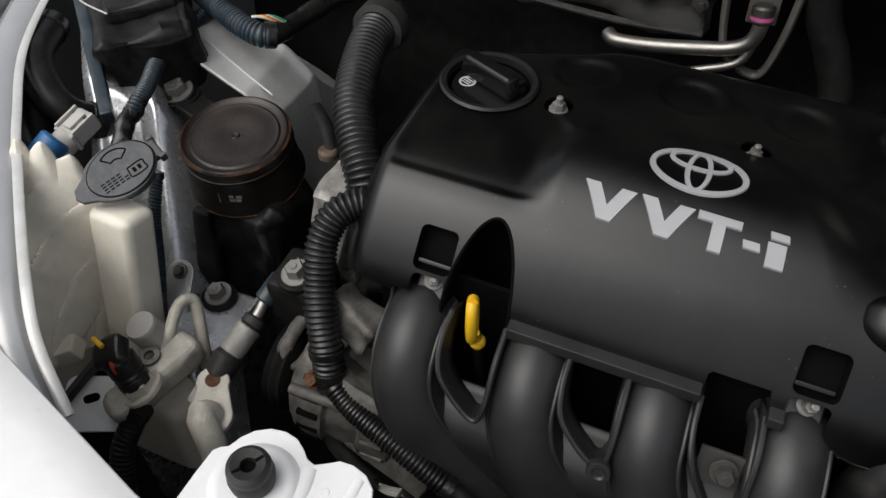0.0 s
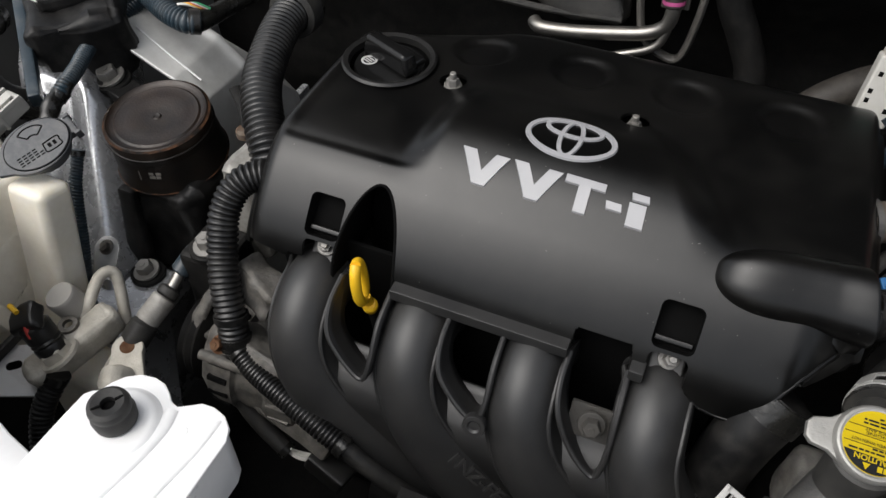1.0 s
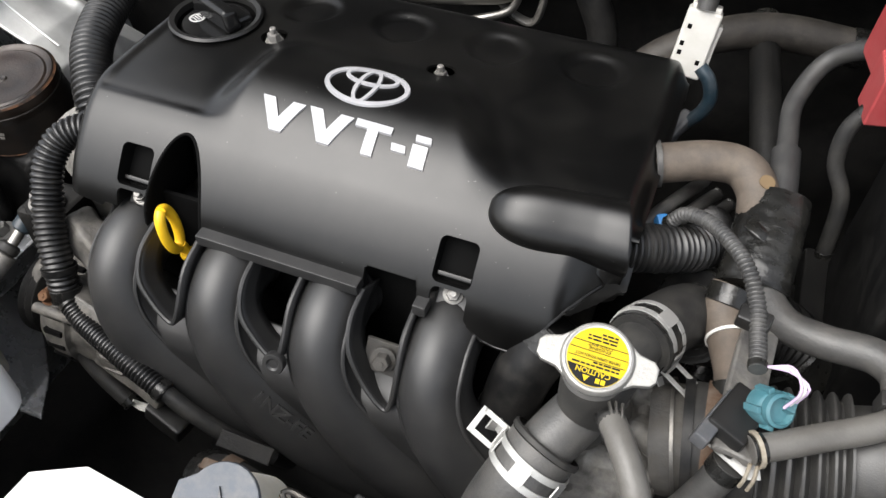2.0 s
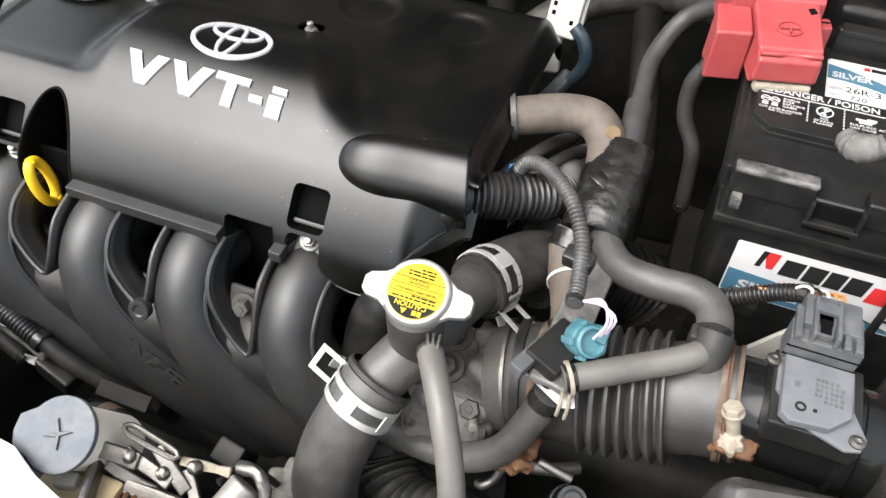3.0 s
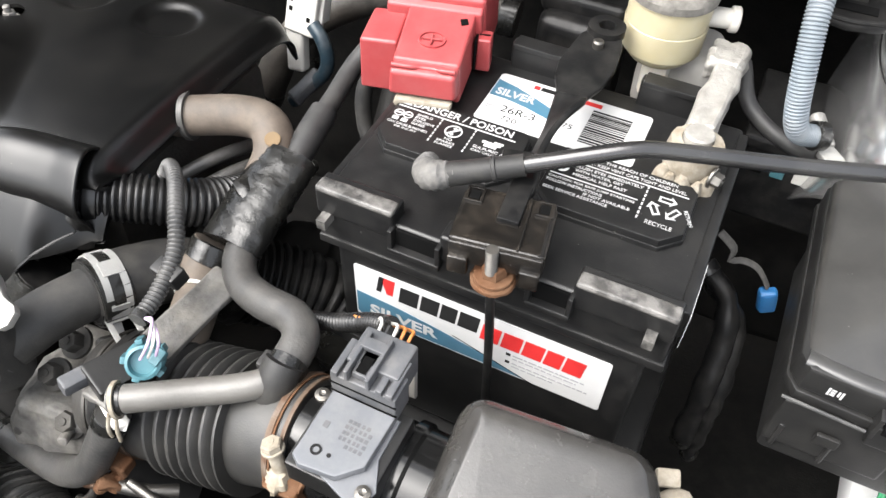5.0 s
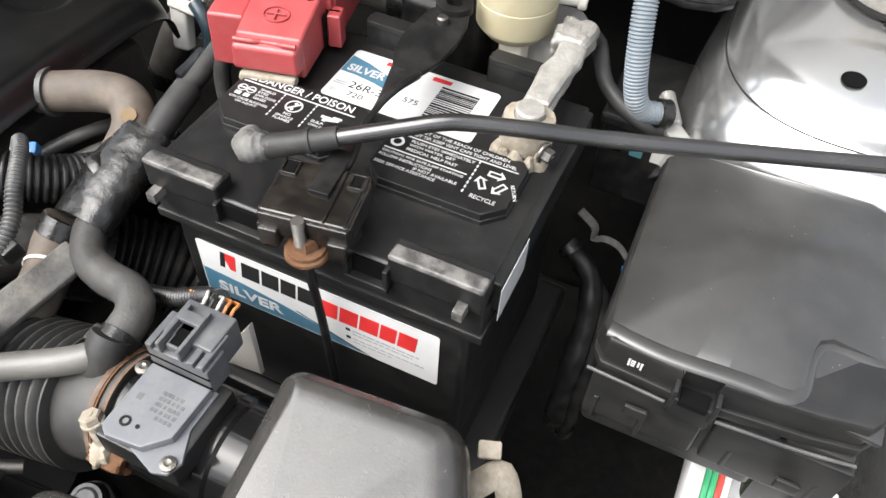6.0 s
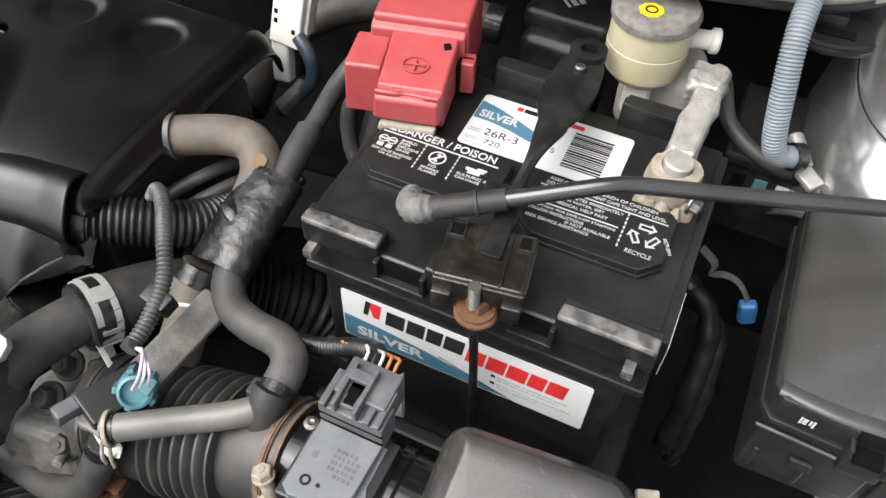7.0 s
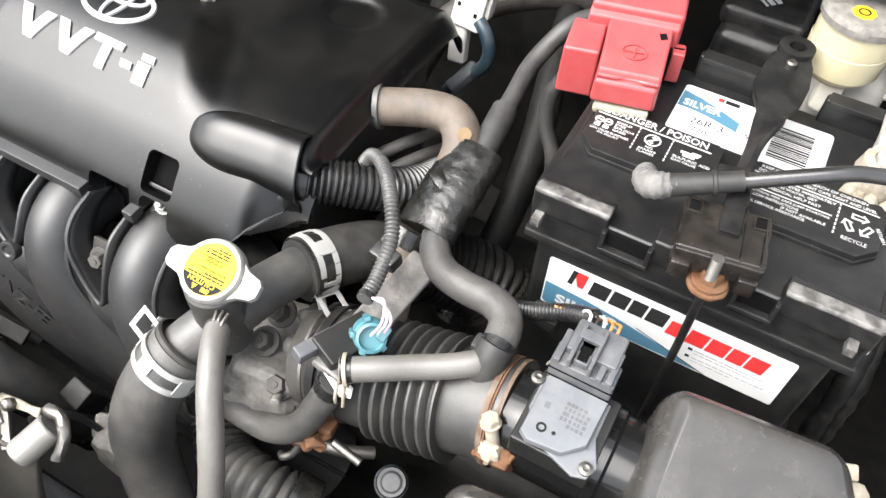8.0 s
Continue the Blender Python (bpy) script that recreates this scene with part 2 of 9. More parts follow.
M_STRAP = material("corroded_pale_lead", (0.31,0.30,0.275), 0.42, 0.3, second=(0.20,0.19,0.175), dust=0.3, dust_color=(0.46, 0.44, 0.40), bump=1.0, grain=300, scale=110)
M_TAN = material("tan_plastic", (0.30,0.24,0.14), 0.5, second=(0.36, 0.28, 0.15), dust=0.2, bump=0.15)
M_BELLOWS = material("charcoal_rubber_bellows", (0.019, 0.0188, 0.0185), 0.42, second=(0.028, 0.0275, 0.026), dust=0.25, dust_color=(0.10, 0.092, 0.08), bump=0.25)
M_CABLE = material("dark_grey_cable_rubber", (0.020, 0.020, 0.0205), 0.5, second=(0.030, 0.0295, 0.029), dust=0.25, dust_color=(0.10, 0.095, 0.085), bump=0.25)
M_GREYCOND = material("worn_grey_conduit", (0.028, 0.028, 0.0285), 0.36, second=(0.045, 0.0445, 0.043), dust=0.3, dust_color=(0.16, 0.155, 0.14), bump=0.2)
M_TOWER = material("silver_metallic_paint", (0.60,0.60,0.598), 0.21, 0.9, second=(0.55,0.55,0.548), bump=0.03, grain=3000, coat=0.25, rough_vary=0.05, scale=9, dust=0.05)
M_BOLT = material("dull_zinc_bolt", (0.25,0.243,0.23), 0.42, 0.4, second=(0.17,0.162,0.148), dust=0.2, bump=0.4)
M_DRUM = material("black_rubber_drum", (0.0045, 0.0042, 0.004), 0.45, second=(0.009, 0.0065, 0.005), dust=0.1, dust_color=(0.06, 0.035, 0.02), bump=0.4, grain=450, spec=0.3, scale=35)
M_GREYHOSE = material("worn_grey_rubber_tube", (0.095, 0.090, 0.082), 0.40, second=(0.070, 0.066, 0.060), dust=0.3, dust_color=(0.15, 0.145, 0.13), bump=0.3, grain=500, scale=40)

# ---- building tools ----
def place(x, y, z, rx=0, ry=0, rz=0):
    return pose(x, y, z, rx, ry, rz)


def merge(bm, sub):
    me = bpy.data.meshes.new("tmp")
    sub.to_mesh(me)
    sub.free()
    bm.from_mesh(me)
    bpy.data.meshes.remove(me)
    return bm


def box(size, m=None, bevel=0.0015, seg=2, taper=1.0, bm=None):
    """A bevelled box centred on m; taper scales its top."""
    sub = bmesh.new()
    bmesh.ops.create_cube(sub, size=1.0)
    for v in sub.verts:
        k = taper if v.co.z > 0 else 1.0
        v.co = Vector((v.co.x * size[0] * k, v.co.y * size[1] * k, v.co.z * size[2]))
    if bevel:
        bmesh.ops.bevel(sub, geom=sub.edges[:], offset=min(bevel, 0.49 * min(size)), segments=seg, affect="EDGES", profile=0.5)
    if m is not None:
        sub.transform(m)
    return merge(bm if bm else bmesh.new(), sub)


def span(lo, hi, bevel=0.0015, seg=2, taper=1.0, bm=None):
    """A box from corner lo to corner hi."""
    c = [(a + b) / 2 for a, b in zip(lo, hi)]
    return box([b - a for a, b in zip(lo, hi)], place(*c), bevel, seg, taper, bm)


def lathe(profile, m=None, seg=28, bm=None):
    """A turned solid: (radius, height) pairs round the local z axis, closed where the radius is 0."""
    sub = bmesh.new()
    rings = []
    for r, z in profile:
        if r < 1e-6:
            rings.append([sub.verts.new((0, 0, z))])
        else:
            rings.append([sub.verts.new((r * math.cos(a), r * math.sin(a), z)) for a in (2 * math.pi * k / seg for k in range(seg))])
    for a, b in zip(rings, rings[1:]):
        for k in range(seg):
            j = (k + 1) % seg
            if len(a) == 1 and len(b) == 1:
                continue
            if len(a) == 1:
                sub.faces.new((a[0], b[j], b[k]))
            elif len(b) == 1:
                sub.faces.new((a[k], a[j], b[0]))
            else:
                sub.faces.new((a[k], a[j], b[j], b[k]))
    bmesh.ops.recalc_face_normals(sub, faces=sub.faces[:])
    if m is not None:
        sub.transform(m)
    return merge(bm if bm else bmesh.new(), sub)


def drum(r, h, m=None, bevel=0.001, seg=24, bm=None, top=None):
    """A bevelled cylinder from z 0 to h."""
    t = r if top is None else top
    return lathe([(0, 0), (r - bevel, 0), (r, bevel), (t, h - bevel), (t - bevel, h), (0, h)], m, seg, bm)


def smooth_path(pts, step):
    """Catmull-Rom through the points, at even steps."""
    P = [np.array(p, float) for p in pts]
    P = [2 * P[0] - P[1]] + P + [2 * P[-1] - P[-2]]
    fine = []
    for a, b, c, d in zip(P, P[1:], P[2:], P[3:]):
        for u in np.linspace(0, 1, 24, endpoint=False):
            fine.append(0.5 * (2 * b + (c - a) * u + (2 * a - 5 * b + 4 * c - d) * u * u + (3 * b - a - 3 * c + d) * u**3))
    fine.append(P[-2])
    fine = np.array(fine)
    s = np.r_[0, np.cumsum(np.linalg.norm(np.diff(fine, axis=0), axis=1))]
    n = max(2, int(round(s[-1] / step)) + 1)
    at = np.linspace(0, s[-1], n)
    return at, np.stack([np.interp(at, s, fine[:, k]) for k in range(3)], 1)


def tube(pts, r, step=0.005, seg=14, rib=None, flat=1.0, side=None, wob=0.0, bm=None, closed=True, shape=None):
    """A hose swept along pts. rib: (pitch, depth) of corrugations; flat: height of the section by its width, measured towards side;
    shape: a function of the share of the length, giving the radius as a multiple."""
    sub = bmesh.new()
    if rib:
        step = rib[0] / 6
    at, path = smooth_path(pts, step)
    tang = np.gradient(path, axis=0)
    tang /= np.linalg.norm(tang, axis=1)[:, None]
    up = np.array(side if side is not None else (0.0, 0.0, 1.0), float)
    if side is None and abs(tang[0] @ up) > 0.9:
        up = np.array((1.0, 0.0, 0.0))
    rings = []
    rnd = random.Random(len(pts) * 7 + int(r * 1e5))
    ph = rnd.random() * 6
    for k, (p, t) in enumerate(zip(path, tang)):
        if side is not None:
            up = np.array(side, float)
        up = up - t * (up @ t)
        up /= np.linalg.norm(up)
        across = np.cross(t, up)
        q = r
        if rib:
            q = r - rib[1] * (0.5 - 0.5 * math.cos(2 * math.pi * at[k] / rib[0])) ** 2
        if wob:
            q *= 1 + wob * math.sin(at[k] * 90 + ph) * math.sin(at[k] * 37 + 1)
        if shape:
            q *= shape(at[k] / at[-1])
        rings.append([sub.verts.new(p + q * (math.cos(a) * across + flat * math.sin(a) * up)) for a in (2 * math.pi * j / seg for j in range(seg))])
    for a, b in zip(rings, rings[1:]):
        for k in range(seg):
            j = (k + 1) % seg
            sub.faces.new((a[k], a[j], b[j], b[k]))
    if closed:
        sub.faces.new(rings[0][::-1])
        sub.faces.new(rings[-1])
    bmesh.ops.recalc_face_normals(sub, faces=sub.faces[:])
    return merge(bm if bm else bmesh.new(), sub)


def plate(outline, thick, m=None, bevel=0.0008, bm=None):
    """A flat plate: an outline in x and y, from z 0 to thick."""
    sub = bmesh.new()
    low = [sub.verts.new((x, y, 0)) for x, y in outline]
    face = sub.faces.new(low)
    out = bmesh.ops.extrude_face_region(sub, geom=[face])
    bmesh.ops.translate(sub, vec=(0, 0, thick), verts=[g for g in out["geom"] if isinstance(g, bmesh.types.BMVert)])
    bmesh.ops.recalc_face_normals(sub, faces=sub.faces[:])
    if bevel:
        rim = [e for e in sub.edges if abs(e.verts[0].co.z - e.verts[1].co.z) < 1e-7]
        bmesh.ops.bevel(sub, geom=rim, offset=bevel, segments=2, affect="EDGES", profile=0.5)
    if m is not None:
        sub.transform(m)
    return merge(bm if bm else bmesh.new(), sub)


def rounded(w, h, r, n=5):
    """The outline of a rounded rectangle round the origin."""
    pts = []
    for cx, cy, a0 in ((w / 2 - r, h / 2 - r, 0), (-w / 2 + r, h / 2 - r, 90), (-w / 2 + r, -h / 2 + r, 180), (w / 2 - r, -h / 2 + r, 270)):
        pts += [(cx + r * math.cos(radians(a0 + 90 * k / n)), cy + r * math.sin(radians(a0 + 90 * k / n))) for k in range(n + 1)]
    return pts


def ring_band(r, width, thick, m=None, seg=36, bm=None, gap=0.0):
    """A flat band bent round the local z axis."""
    return lathe([(r, -width / 2), (r + thick, -width / 2), (r + thick, width / 2), (r, width / 2), (r, -width / 2)], m, seg, bm)


def hexbolt(r, h, m, washer=1.45, bm=None):
    """A hexagon head with its flange, standing on m."""
    bm = drum(r * washer, h * 0.28, m, 0.0004, 20, bm)
    bm = lathe([(0, h * 0.25), (r, h * 0.25), (r, h * 0.86), (r * 0.86, h), (0, h)], m, 6, bm)
    return drum(r * 0.35, h * 0.18, m @ place(0, 0, h * 0.9), 0.0003, 12, bm)


def aim(a, b):
    """A pose at a whose z axis points to b."""
    return Matrix.Translation(a) @ (Vector(b) - Vector(a)).to_track_quat("Z", "Y").to_matrix().to_4x4()


def roughen(bm, amount, scale, seed=0.0):
    """Uneven, worn or cast faces: push each vertex along its normal by noise."""
    bm.normal_update()
    for v in bm.verts:
        v.co += v.normal * amount * noise.noise(v.co * scale + Vector((seed, seed * 2, 3.1)))
    return bm


def cut(bm, times=1):
    bmesh.ops.subdivide_edges(bm, edges=bm.edges[:], cuts=times, use_grid_fill=True)
    return bm


def to_mesh(name, bm, mat, angle=38):
    bm.normal_update()
    for f in bm.faces:
        f.smooth = True
    for e in bm.edges:
        if len(e.link_faces) == 2 and e.calc_face_angle(0.0) > radians(angle):
            e.smooth = False
    me = bpy.data.meshes.new(name)
    bm.to_mesh(me)
    bm.free()
    me.materials.append(mat)
    return me


BASE = {}


def crisp(ob):
    """Flat faces stay flat between their rounded edges."""
    mod = ob.modifiers.new("shading", "WEIGHTED_NORMAL")
    mod.keep_sharp = True
    return ob


def thing(name, base, label, category, group="", kind=""):
    """An Empty at the base of a thing, which parents its parts."""
    ob = new(name)
    ob.location = base
    ob.empty_display_size = 0.02
    BASE[ob] = Vector(base)
    return tagged(ob, label, category, group, kind)


def part(name, bm, mat, parent, label=""):
    """One mesh under a thing or under a part."""
    ob = new(name, to_mesh(name, bm, mat))
    ob.parent = parent
    crisp(ob)
    if parent in BASE:
        ob.matrix_parent_inverse = Matrix.Translation(-BASE[parent])
    return tagged(ob, label)


def solo(name, bm, mat, label, category, group="", kind=""):
    """A thing that is one mesh."""
    return tagged(crisp(new(name, to_mesh(name, bm, mat))), label, category, group, kind)


def corded(name, pts, r, bm, mat, label, category, group=""):
    """A hose, loom or cable: its tube and a wrapped band at each end."""
    ob = thing(name, pts[len(pts) // 2], label, category, group)
    part("tube", bm, mat, ob)
    for a, b in ((pts[0], pts[1]), (pts[-1], pts[-2])):
        part("end_band", lathe([(r * 0.9, 0), (r * 1.07, 0.0008), (r * 1.07, r * 0.9), (r * 0.9, r)], aim(a, b), 18), M_TAPE, ob)
    return ob


def lettering(name, body, m, width, height, mat, parent, depth=0.0003, label="", bold=0.0):
    """Words in the built-in font, fitted to width and height, flat on the x-y plane of m with the lower left corner at its origin."""
    cu = bpy.data.curves.new(name, "FONT")
    cu.body, cu.size, cu.extrude, cu.offset = body, 1.0, 0.0, bold
    cu.resolution_u = 3
    tmp = new(name, cu)
    me = bpy.data.meshes.new_from_object(tmp)
    bpy.data.objects.remove(tmp)
    bpy.data.curves.remove(cu)
    bm = bmesh.new()
    bm.from_mesh(me)
    bpy.data.meshes.remove(me)
    xs, ys = [v.co.x for v in bm.verts], [v.co.y for v in bm.verts]
    x0, y0, w, h = min(xs), min(ys), max(xs) - min(xs), max(ys) - min(ys)
    for v in bm.verts:
        v.co = Vector(((v.co.x - x0) / w * width, (v.co.y - y0) / h * height, 0))
    out = bmesh.ops.extrude_face_region(bm, geom=bm.faces[:])
    bmesh.ops.translate(bm, vec=(0, 0, depth), verts=[g for g in out["geom"] if isinstance(g, bmesh.types.BMVert)])
    bmesh.ops.recalc_face_normals(bm, faces=bm.faces[:])
    bm.transform(m)
    return part(name, bm, mat, parent, label)


def bars(name, rows, m, mat, parent, depth=0.0002):
    """Unreadable print as plain bars: rows of (x, y, width, height) on the x-y plane of m."""
    bm = bmesh.new()
    for x, y, w, h in rows:
        box((w, h, depth), m @ place(x + w / 2, y + h / 2, depth / 2), 0, bm=bm)
    return tagged(part(name, bm, mat, parent), kind="stuff" if len(rows) > 6 else "")


def sheet(nx, ny, fn, bm=None):
    """A grid surface: fn(u, v) gives the place for u, v from 0 to 1."""
    sub = bm if bm else bmesh.new()
    g = [[sub.verts.new(fn(i / nx, j / ny)) for i in range(nx + 1)] for j in range(ny + 1)]
    for j in range(ny):
        for i in range(nx):
            sub.faces.new((g[j][i], g[j][i + 1], g[j + 1][i + 1], g[j + 1][i]))
    return sub


def thicken(ob, depth):
    mod = ob.modifiers.new("thickness", "SOLIDIFY")
    mod.thickness, mod.offset = depth, -1.0
    return ob


def ease(a, b, x):
    x = min(1.0, max(0.0, (x - a) / (b - a)))
    return x * x * (3 - 2 * x)


def bez(table, x):
    """Straight lines through the (x, value) pairs of a table."""
    return float(np.interp(x, [p[0] for p in table], [p[1] for p in table]))

# ---- the setting: ground and the car's bay ----
ground = sheet(40, 40, lambda u, v: ((u - 0.5) * 900, (v - 0.5) * 900, 0.0))
tagged(solo("ground", ground, M_ASPHALT, "worn grey asphalt under the car", "ground"), kind="structure")

car = thing("car_body", (0.17, 0.4, 0.0), "silver car body with its open engine bay", "car", kind="structure")
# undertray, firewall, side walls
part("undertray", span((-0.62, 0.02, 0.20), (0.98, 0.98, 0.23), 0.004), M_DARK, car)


def firewall_at(u, v):
    x, z = -0.62 + 1.6 * u, 0.22 + 0.62 * v
    return (x, 0.93 + 0.02 * noise.noise(Vector((x * 9, z * 9, 0.0))) - 0.05 * ease(0.62, 0.9, v), z)


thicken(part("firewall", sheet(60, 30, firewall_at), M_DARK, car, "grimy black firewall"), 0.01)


# inner wing on the washer side: a shelf that rolls over a bright ridge and falls to the frame rail
def apron_l(u, v):
    y = 0.27 + 0.36 * v
    ridge = -0.401 + 0.64 * max(0.0, 0.471 - y) - 0.85 * max(0.0, y - 0.471)
    x = ridge - 0.085 + 0.135 * u
    top = 0.676 - 1.15 * max(0.0, 0.471 - y) + 0.10 * max(0.0, y - 0.471)
    s = x - ridge
    lean, fall, soft = 0.62, 2.1, 0.013
    z = top + 0.016 + 0.5 * (lean - fall) * s - 0.5 * (lean + fall) * math.sqrt(s * s + soft * soft) + 0.5 * (lean + fall) * soft * 0.6
    z += 0.55 * max(0.0, -s - 0.022)
    z += 0.010 * math.exp(-((s + 0.075) / 0.012) ** 2)
    z += 0.003 * noise.noise(Vector((x * 13, y * 9, 0)))
    return (x, y, max(z, 0.42))


thicken(part("inner_wing", sheet(110, 90, apron_l), M_APRON, car, "silver painted inner wing, slightly dusty"), 0.003)


# gusset plate that joins the inner wing and the frame rail behind the mount
def gusset(u, v):
    x, y = -0.425 + 0.150 * u, 0.528 + 0.17 * v + 0.03 * (1 - u) * (1 - v) * 0
    fold = 0.607 + 0.10 * (x + 0.36)
    z = 0.700 - 0.48 * (x + 0.40) - 1.1 * max(0.0, y - fold - 0.004) - 0.55 * max(0.0, x + 0.345) - 7.0 * max(0.0, x + 0.318)
    z += 0.006 * math.exp(-((y - fold) / 0.006) ** 2) + 0.0025 * noise.noise(Vector((x * 20, y * 20, 1)))
    return (x, y, z)


thicken(part("gusset_panel", sheet(70, 80, gusset), M_GUSSET, car, "grey painted sheet-metal gusset with a seam"), 0.003)
# seam as a white bead, the highlight along it put into the colour
part("seam", tube([(-0.404, 0.557, 0.7035), (-0.365, 0.551, 0.685), (-0.326, 0.546, 0.6660)], 0.0011, 0.01, 6), M_WHITE, car)


# wing rim: the flange that the lamp and the bonnet seal against
RIM = [(-0.66, 0.86, 0.725), (-0.60, 0.62, 0.722), (-0.533, 0.47, 0.72), (-0.455, 0.372, 0.72), (-0.396, 0.310, 0.72), (-0.328, 0.241, 0.716), (-0.29, 0.205, 0.705), (-0.245, 0.175, 0.69)]
rim = tube([(x - 0.001, y - 0.001, z + 0.002) for x, y, z in RIM], 0.0040, 0.006, 12, flat=0.3, side=(0, 0, 1))
part("wing_rim", rim, M_GUSSET, car, "pale painted flange of the wing")
rim2 = tube([(x - 0.017, y - 0.012, z - 0.004) for x, y, z in RIM], 0.018, 0.008, 12, flat=0.4, side=(0, 0, 1))
part("wing_rim", rim2, M_PAINT, car)
part("wing_skin", tube([(x - 0.062, y - 0.045, z + 0.004) for x, y, z in RIM], 0.024, 0.008, 14, flat=0.5, side=(0, 0, 1)), M_WHITE, car)


def bumper_at(u, v):
    a = np.array([(-0.75, 0.50, 0.70), (-0.50, 0.27, 0.715), (-0.36, 0.205, 0.72), (-0.298, 0.185, 0.72), (-0.159, 0.139, 0.72), (0.0, 0.10, 0.715), (0.2, 0.075, 0.71), (0.5, 0.07, 0.71), (0.75, 0.11, 0.71), (1.0, 0.25, 0.70), (1.15, 0.5, 0.70)])
    k = u * (len(a) - 1)
    i = min(int(k), len(a) - 2)
    p = a[i] + (a[i + 1] - a[i]) * (k - i)
    c = np.array((0.2, 0.9, p[2]))
    out = (p - c) / np.linalg.norm((p - c)[:2])
    v = v * v
    d = 0.55 * v
    return (p[0] + out[0] * d * (1 - 0.5 * v), p[1] + out[1] * d * (1 - 0.5 * v), p[2] + 0.006 * math.sin(min(1, v * 24) * math.pi / 2) - 0.02 * v - 0.6 * v * v * v)


thicken(part("bumper_cover", sheet(80, 24, bumper_at), M_WHITE, car, "white bumper cover"), 0.003)

# strut tower and inner wing beside the fuse box
TCX, TCY = 0.810, 0.710
TOWER_FRONT = [(0.0, 0.8445), (0.35, 0.8440), (0.55, 0.8420), (0.75, 0.8380), (0.86, 0.8345), (0.94, 0.8285), (1.0, 0.8205), (1.03, 0.8185), (1.10, 0.8110), (1.20, 0.7930), (1.30, 0.7600), (1.45, 0.7000), (1.70, 0.6500)]
TOWER_SIDE = TOWER_FRONT[:7] + [(1.03, 0.8170), (1.08, 0.8070), (1.13, 0.7900), (1.18, 0.7550), (1.26, 0.6950), (1.70, 0.6000)]
TOWER_CURVES = [[(p[0], p[1]) for p in smooth_path([(r, z, 0) for r, z in row], 0.004)[1]] for row in (TOWER_FRONT, TOWER_SIDE)]


def tower_xy(a, r):
    c, s = math.cos(a), math.sin(a)
    wide = 0.092 + 0.07 * ease(-0.1, 0.8, c)
    k = r * (abs(c / wide) ** 2.6 + abs(s / 0.105) ** 2.6) ** (-1 / 2.6)
    return TCX + k * c, TCY + k * s


def tower_at(u, v):
    a, r = 2 * math.pi * u, 0.12 + 1.16 * v
    x, y = tower_xy(a, r)
    front = ease(0.25, 0.9, -math.sin(a))
    z = bez(TOWER_CURVES[0], r) * front + bez(TOWER_CURVES[1], r) * (1 - front)
    # raised pad round the drain hole
    z += 0.0030 * ease(1.15, 0.60, math.hypot((x - 0.808) / 0.062, (y - 0.640) / 0.036))
    z += 0.0004 * noise.noise(Vector((x * 14, y * 14, 2)))
    if y > 0.79:
        z = min(z, 0.800)
    if x > 0.93:
        z = max(z, 0.79 + 0.05 * ease(0.93, 0.99, x))
    return (x, y, z)


thicken(part("strut_tower", sheet(150, 110, lambda u, v: tower_at(1 - u, v)), M_TOWER, car, "bright silver painted strut tower"), 0.003)
seam_line = [tower_xy(radians(a), 1.015) + (tower_at(a / 360, (1.015 - 0.12) / 1.16)[2] + 0.0002,) for a in range(170, 300, 5)]
# dark tube along the seam: the shadow in its gap put in as colour
part("tower_seam", tube(seam_line, 0.0005, 0.004, 8), M_DARK, car, "welded seam with its gap shadow drawn dark")
for px, py, pz in ((0.7480, 0.6140, 0.8155), (0.7785, 0.6035, 0.8170), (0.8080, 0.5995, 0.8165)):
    part("weld_spot", lathe([(0, 0.0), (0.0026, 0.0), (0.0034, -0.0008), (0.0042, 0.0)], place(px, py, pz, 22, -8, 0), 16), M_TOWER, car)
cap_s = part("strut_cap", lathe([(0.018, 0.030), (0.034, 0.026), (0.044, 0.016), (0.048, 0.006), (0.050, 0.0), (0.046, -0.004)], place(0.808, 0.738, 0.8470) @ Matrix.Scale(0.74, 4), 44), M_FIBRE, car, "dull brown-grey strut cap")
part("cap_rim", lathe([(0.0495, -0.002), (0.0530, 0.0), (0.0535, 0.0025), (0.0500, 0.004)], place(0.808, 0.738, 0.8470) @ Matrix.Scale(0.74, 4), 44), M_DARK, cap_s)
part("drain_hole", drum(0.0070, 0.0016, place(0.7915, 0.6365, 0.8414, 5, -2, 0), 0.0004), M_HOLE, car)
part("side_wall", span((0.93, 0.1, 0.23), (0.96, 0.95, 0.79), 0.01), M_PAINT, car)
part("side_wall", span((-0.68, 0.3, 0.23), (-0.62, 0.95, 0.70), 0.01), M_PAINT, car)

# scuttle edge below the windscreen
COWL = [(0.30, 0.640, 0.868), (0.42, 0.634, 0.868), (0.516, 0.638, 0.868), (0.574, 0.645, 0.868), (0.629, 0.654, 0.868), (0.685, 0.672, 0.868), (0.725, 0.712, 0.870), (0.750, 0.775, 0.876), (0.79, 0.85, 0.885), (0.90, 0.90, 0.89)]
part("cowl_edge", tube([(x - 0.004, y + 0.030, z + 0.010) for x, y, z in COWL], 0.030, 0.008, 16, flat=0.35, side=(0, -0.35, 1)), M_CAPZ, car, "dull silver scuttle edge")
part("cowl_seal", tube([(x, y + 0.004, z + 0.001) for x, y, z in COWL], 0.0062, 0.006, 12), M_RUBBERB, car)
part("cowl_lip", tube([(x, y - 0.004, z + 0.008) for x, y, z in COWL], 0.0030, 0.006, 10), M_FIBRE, car)
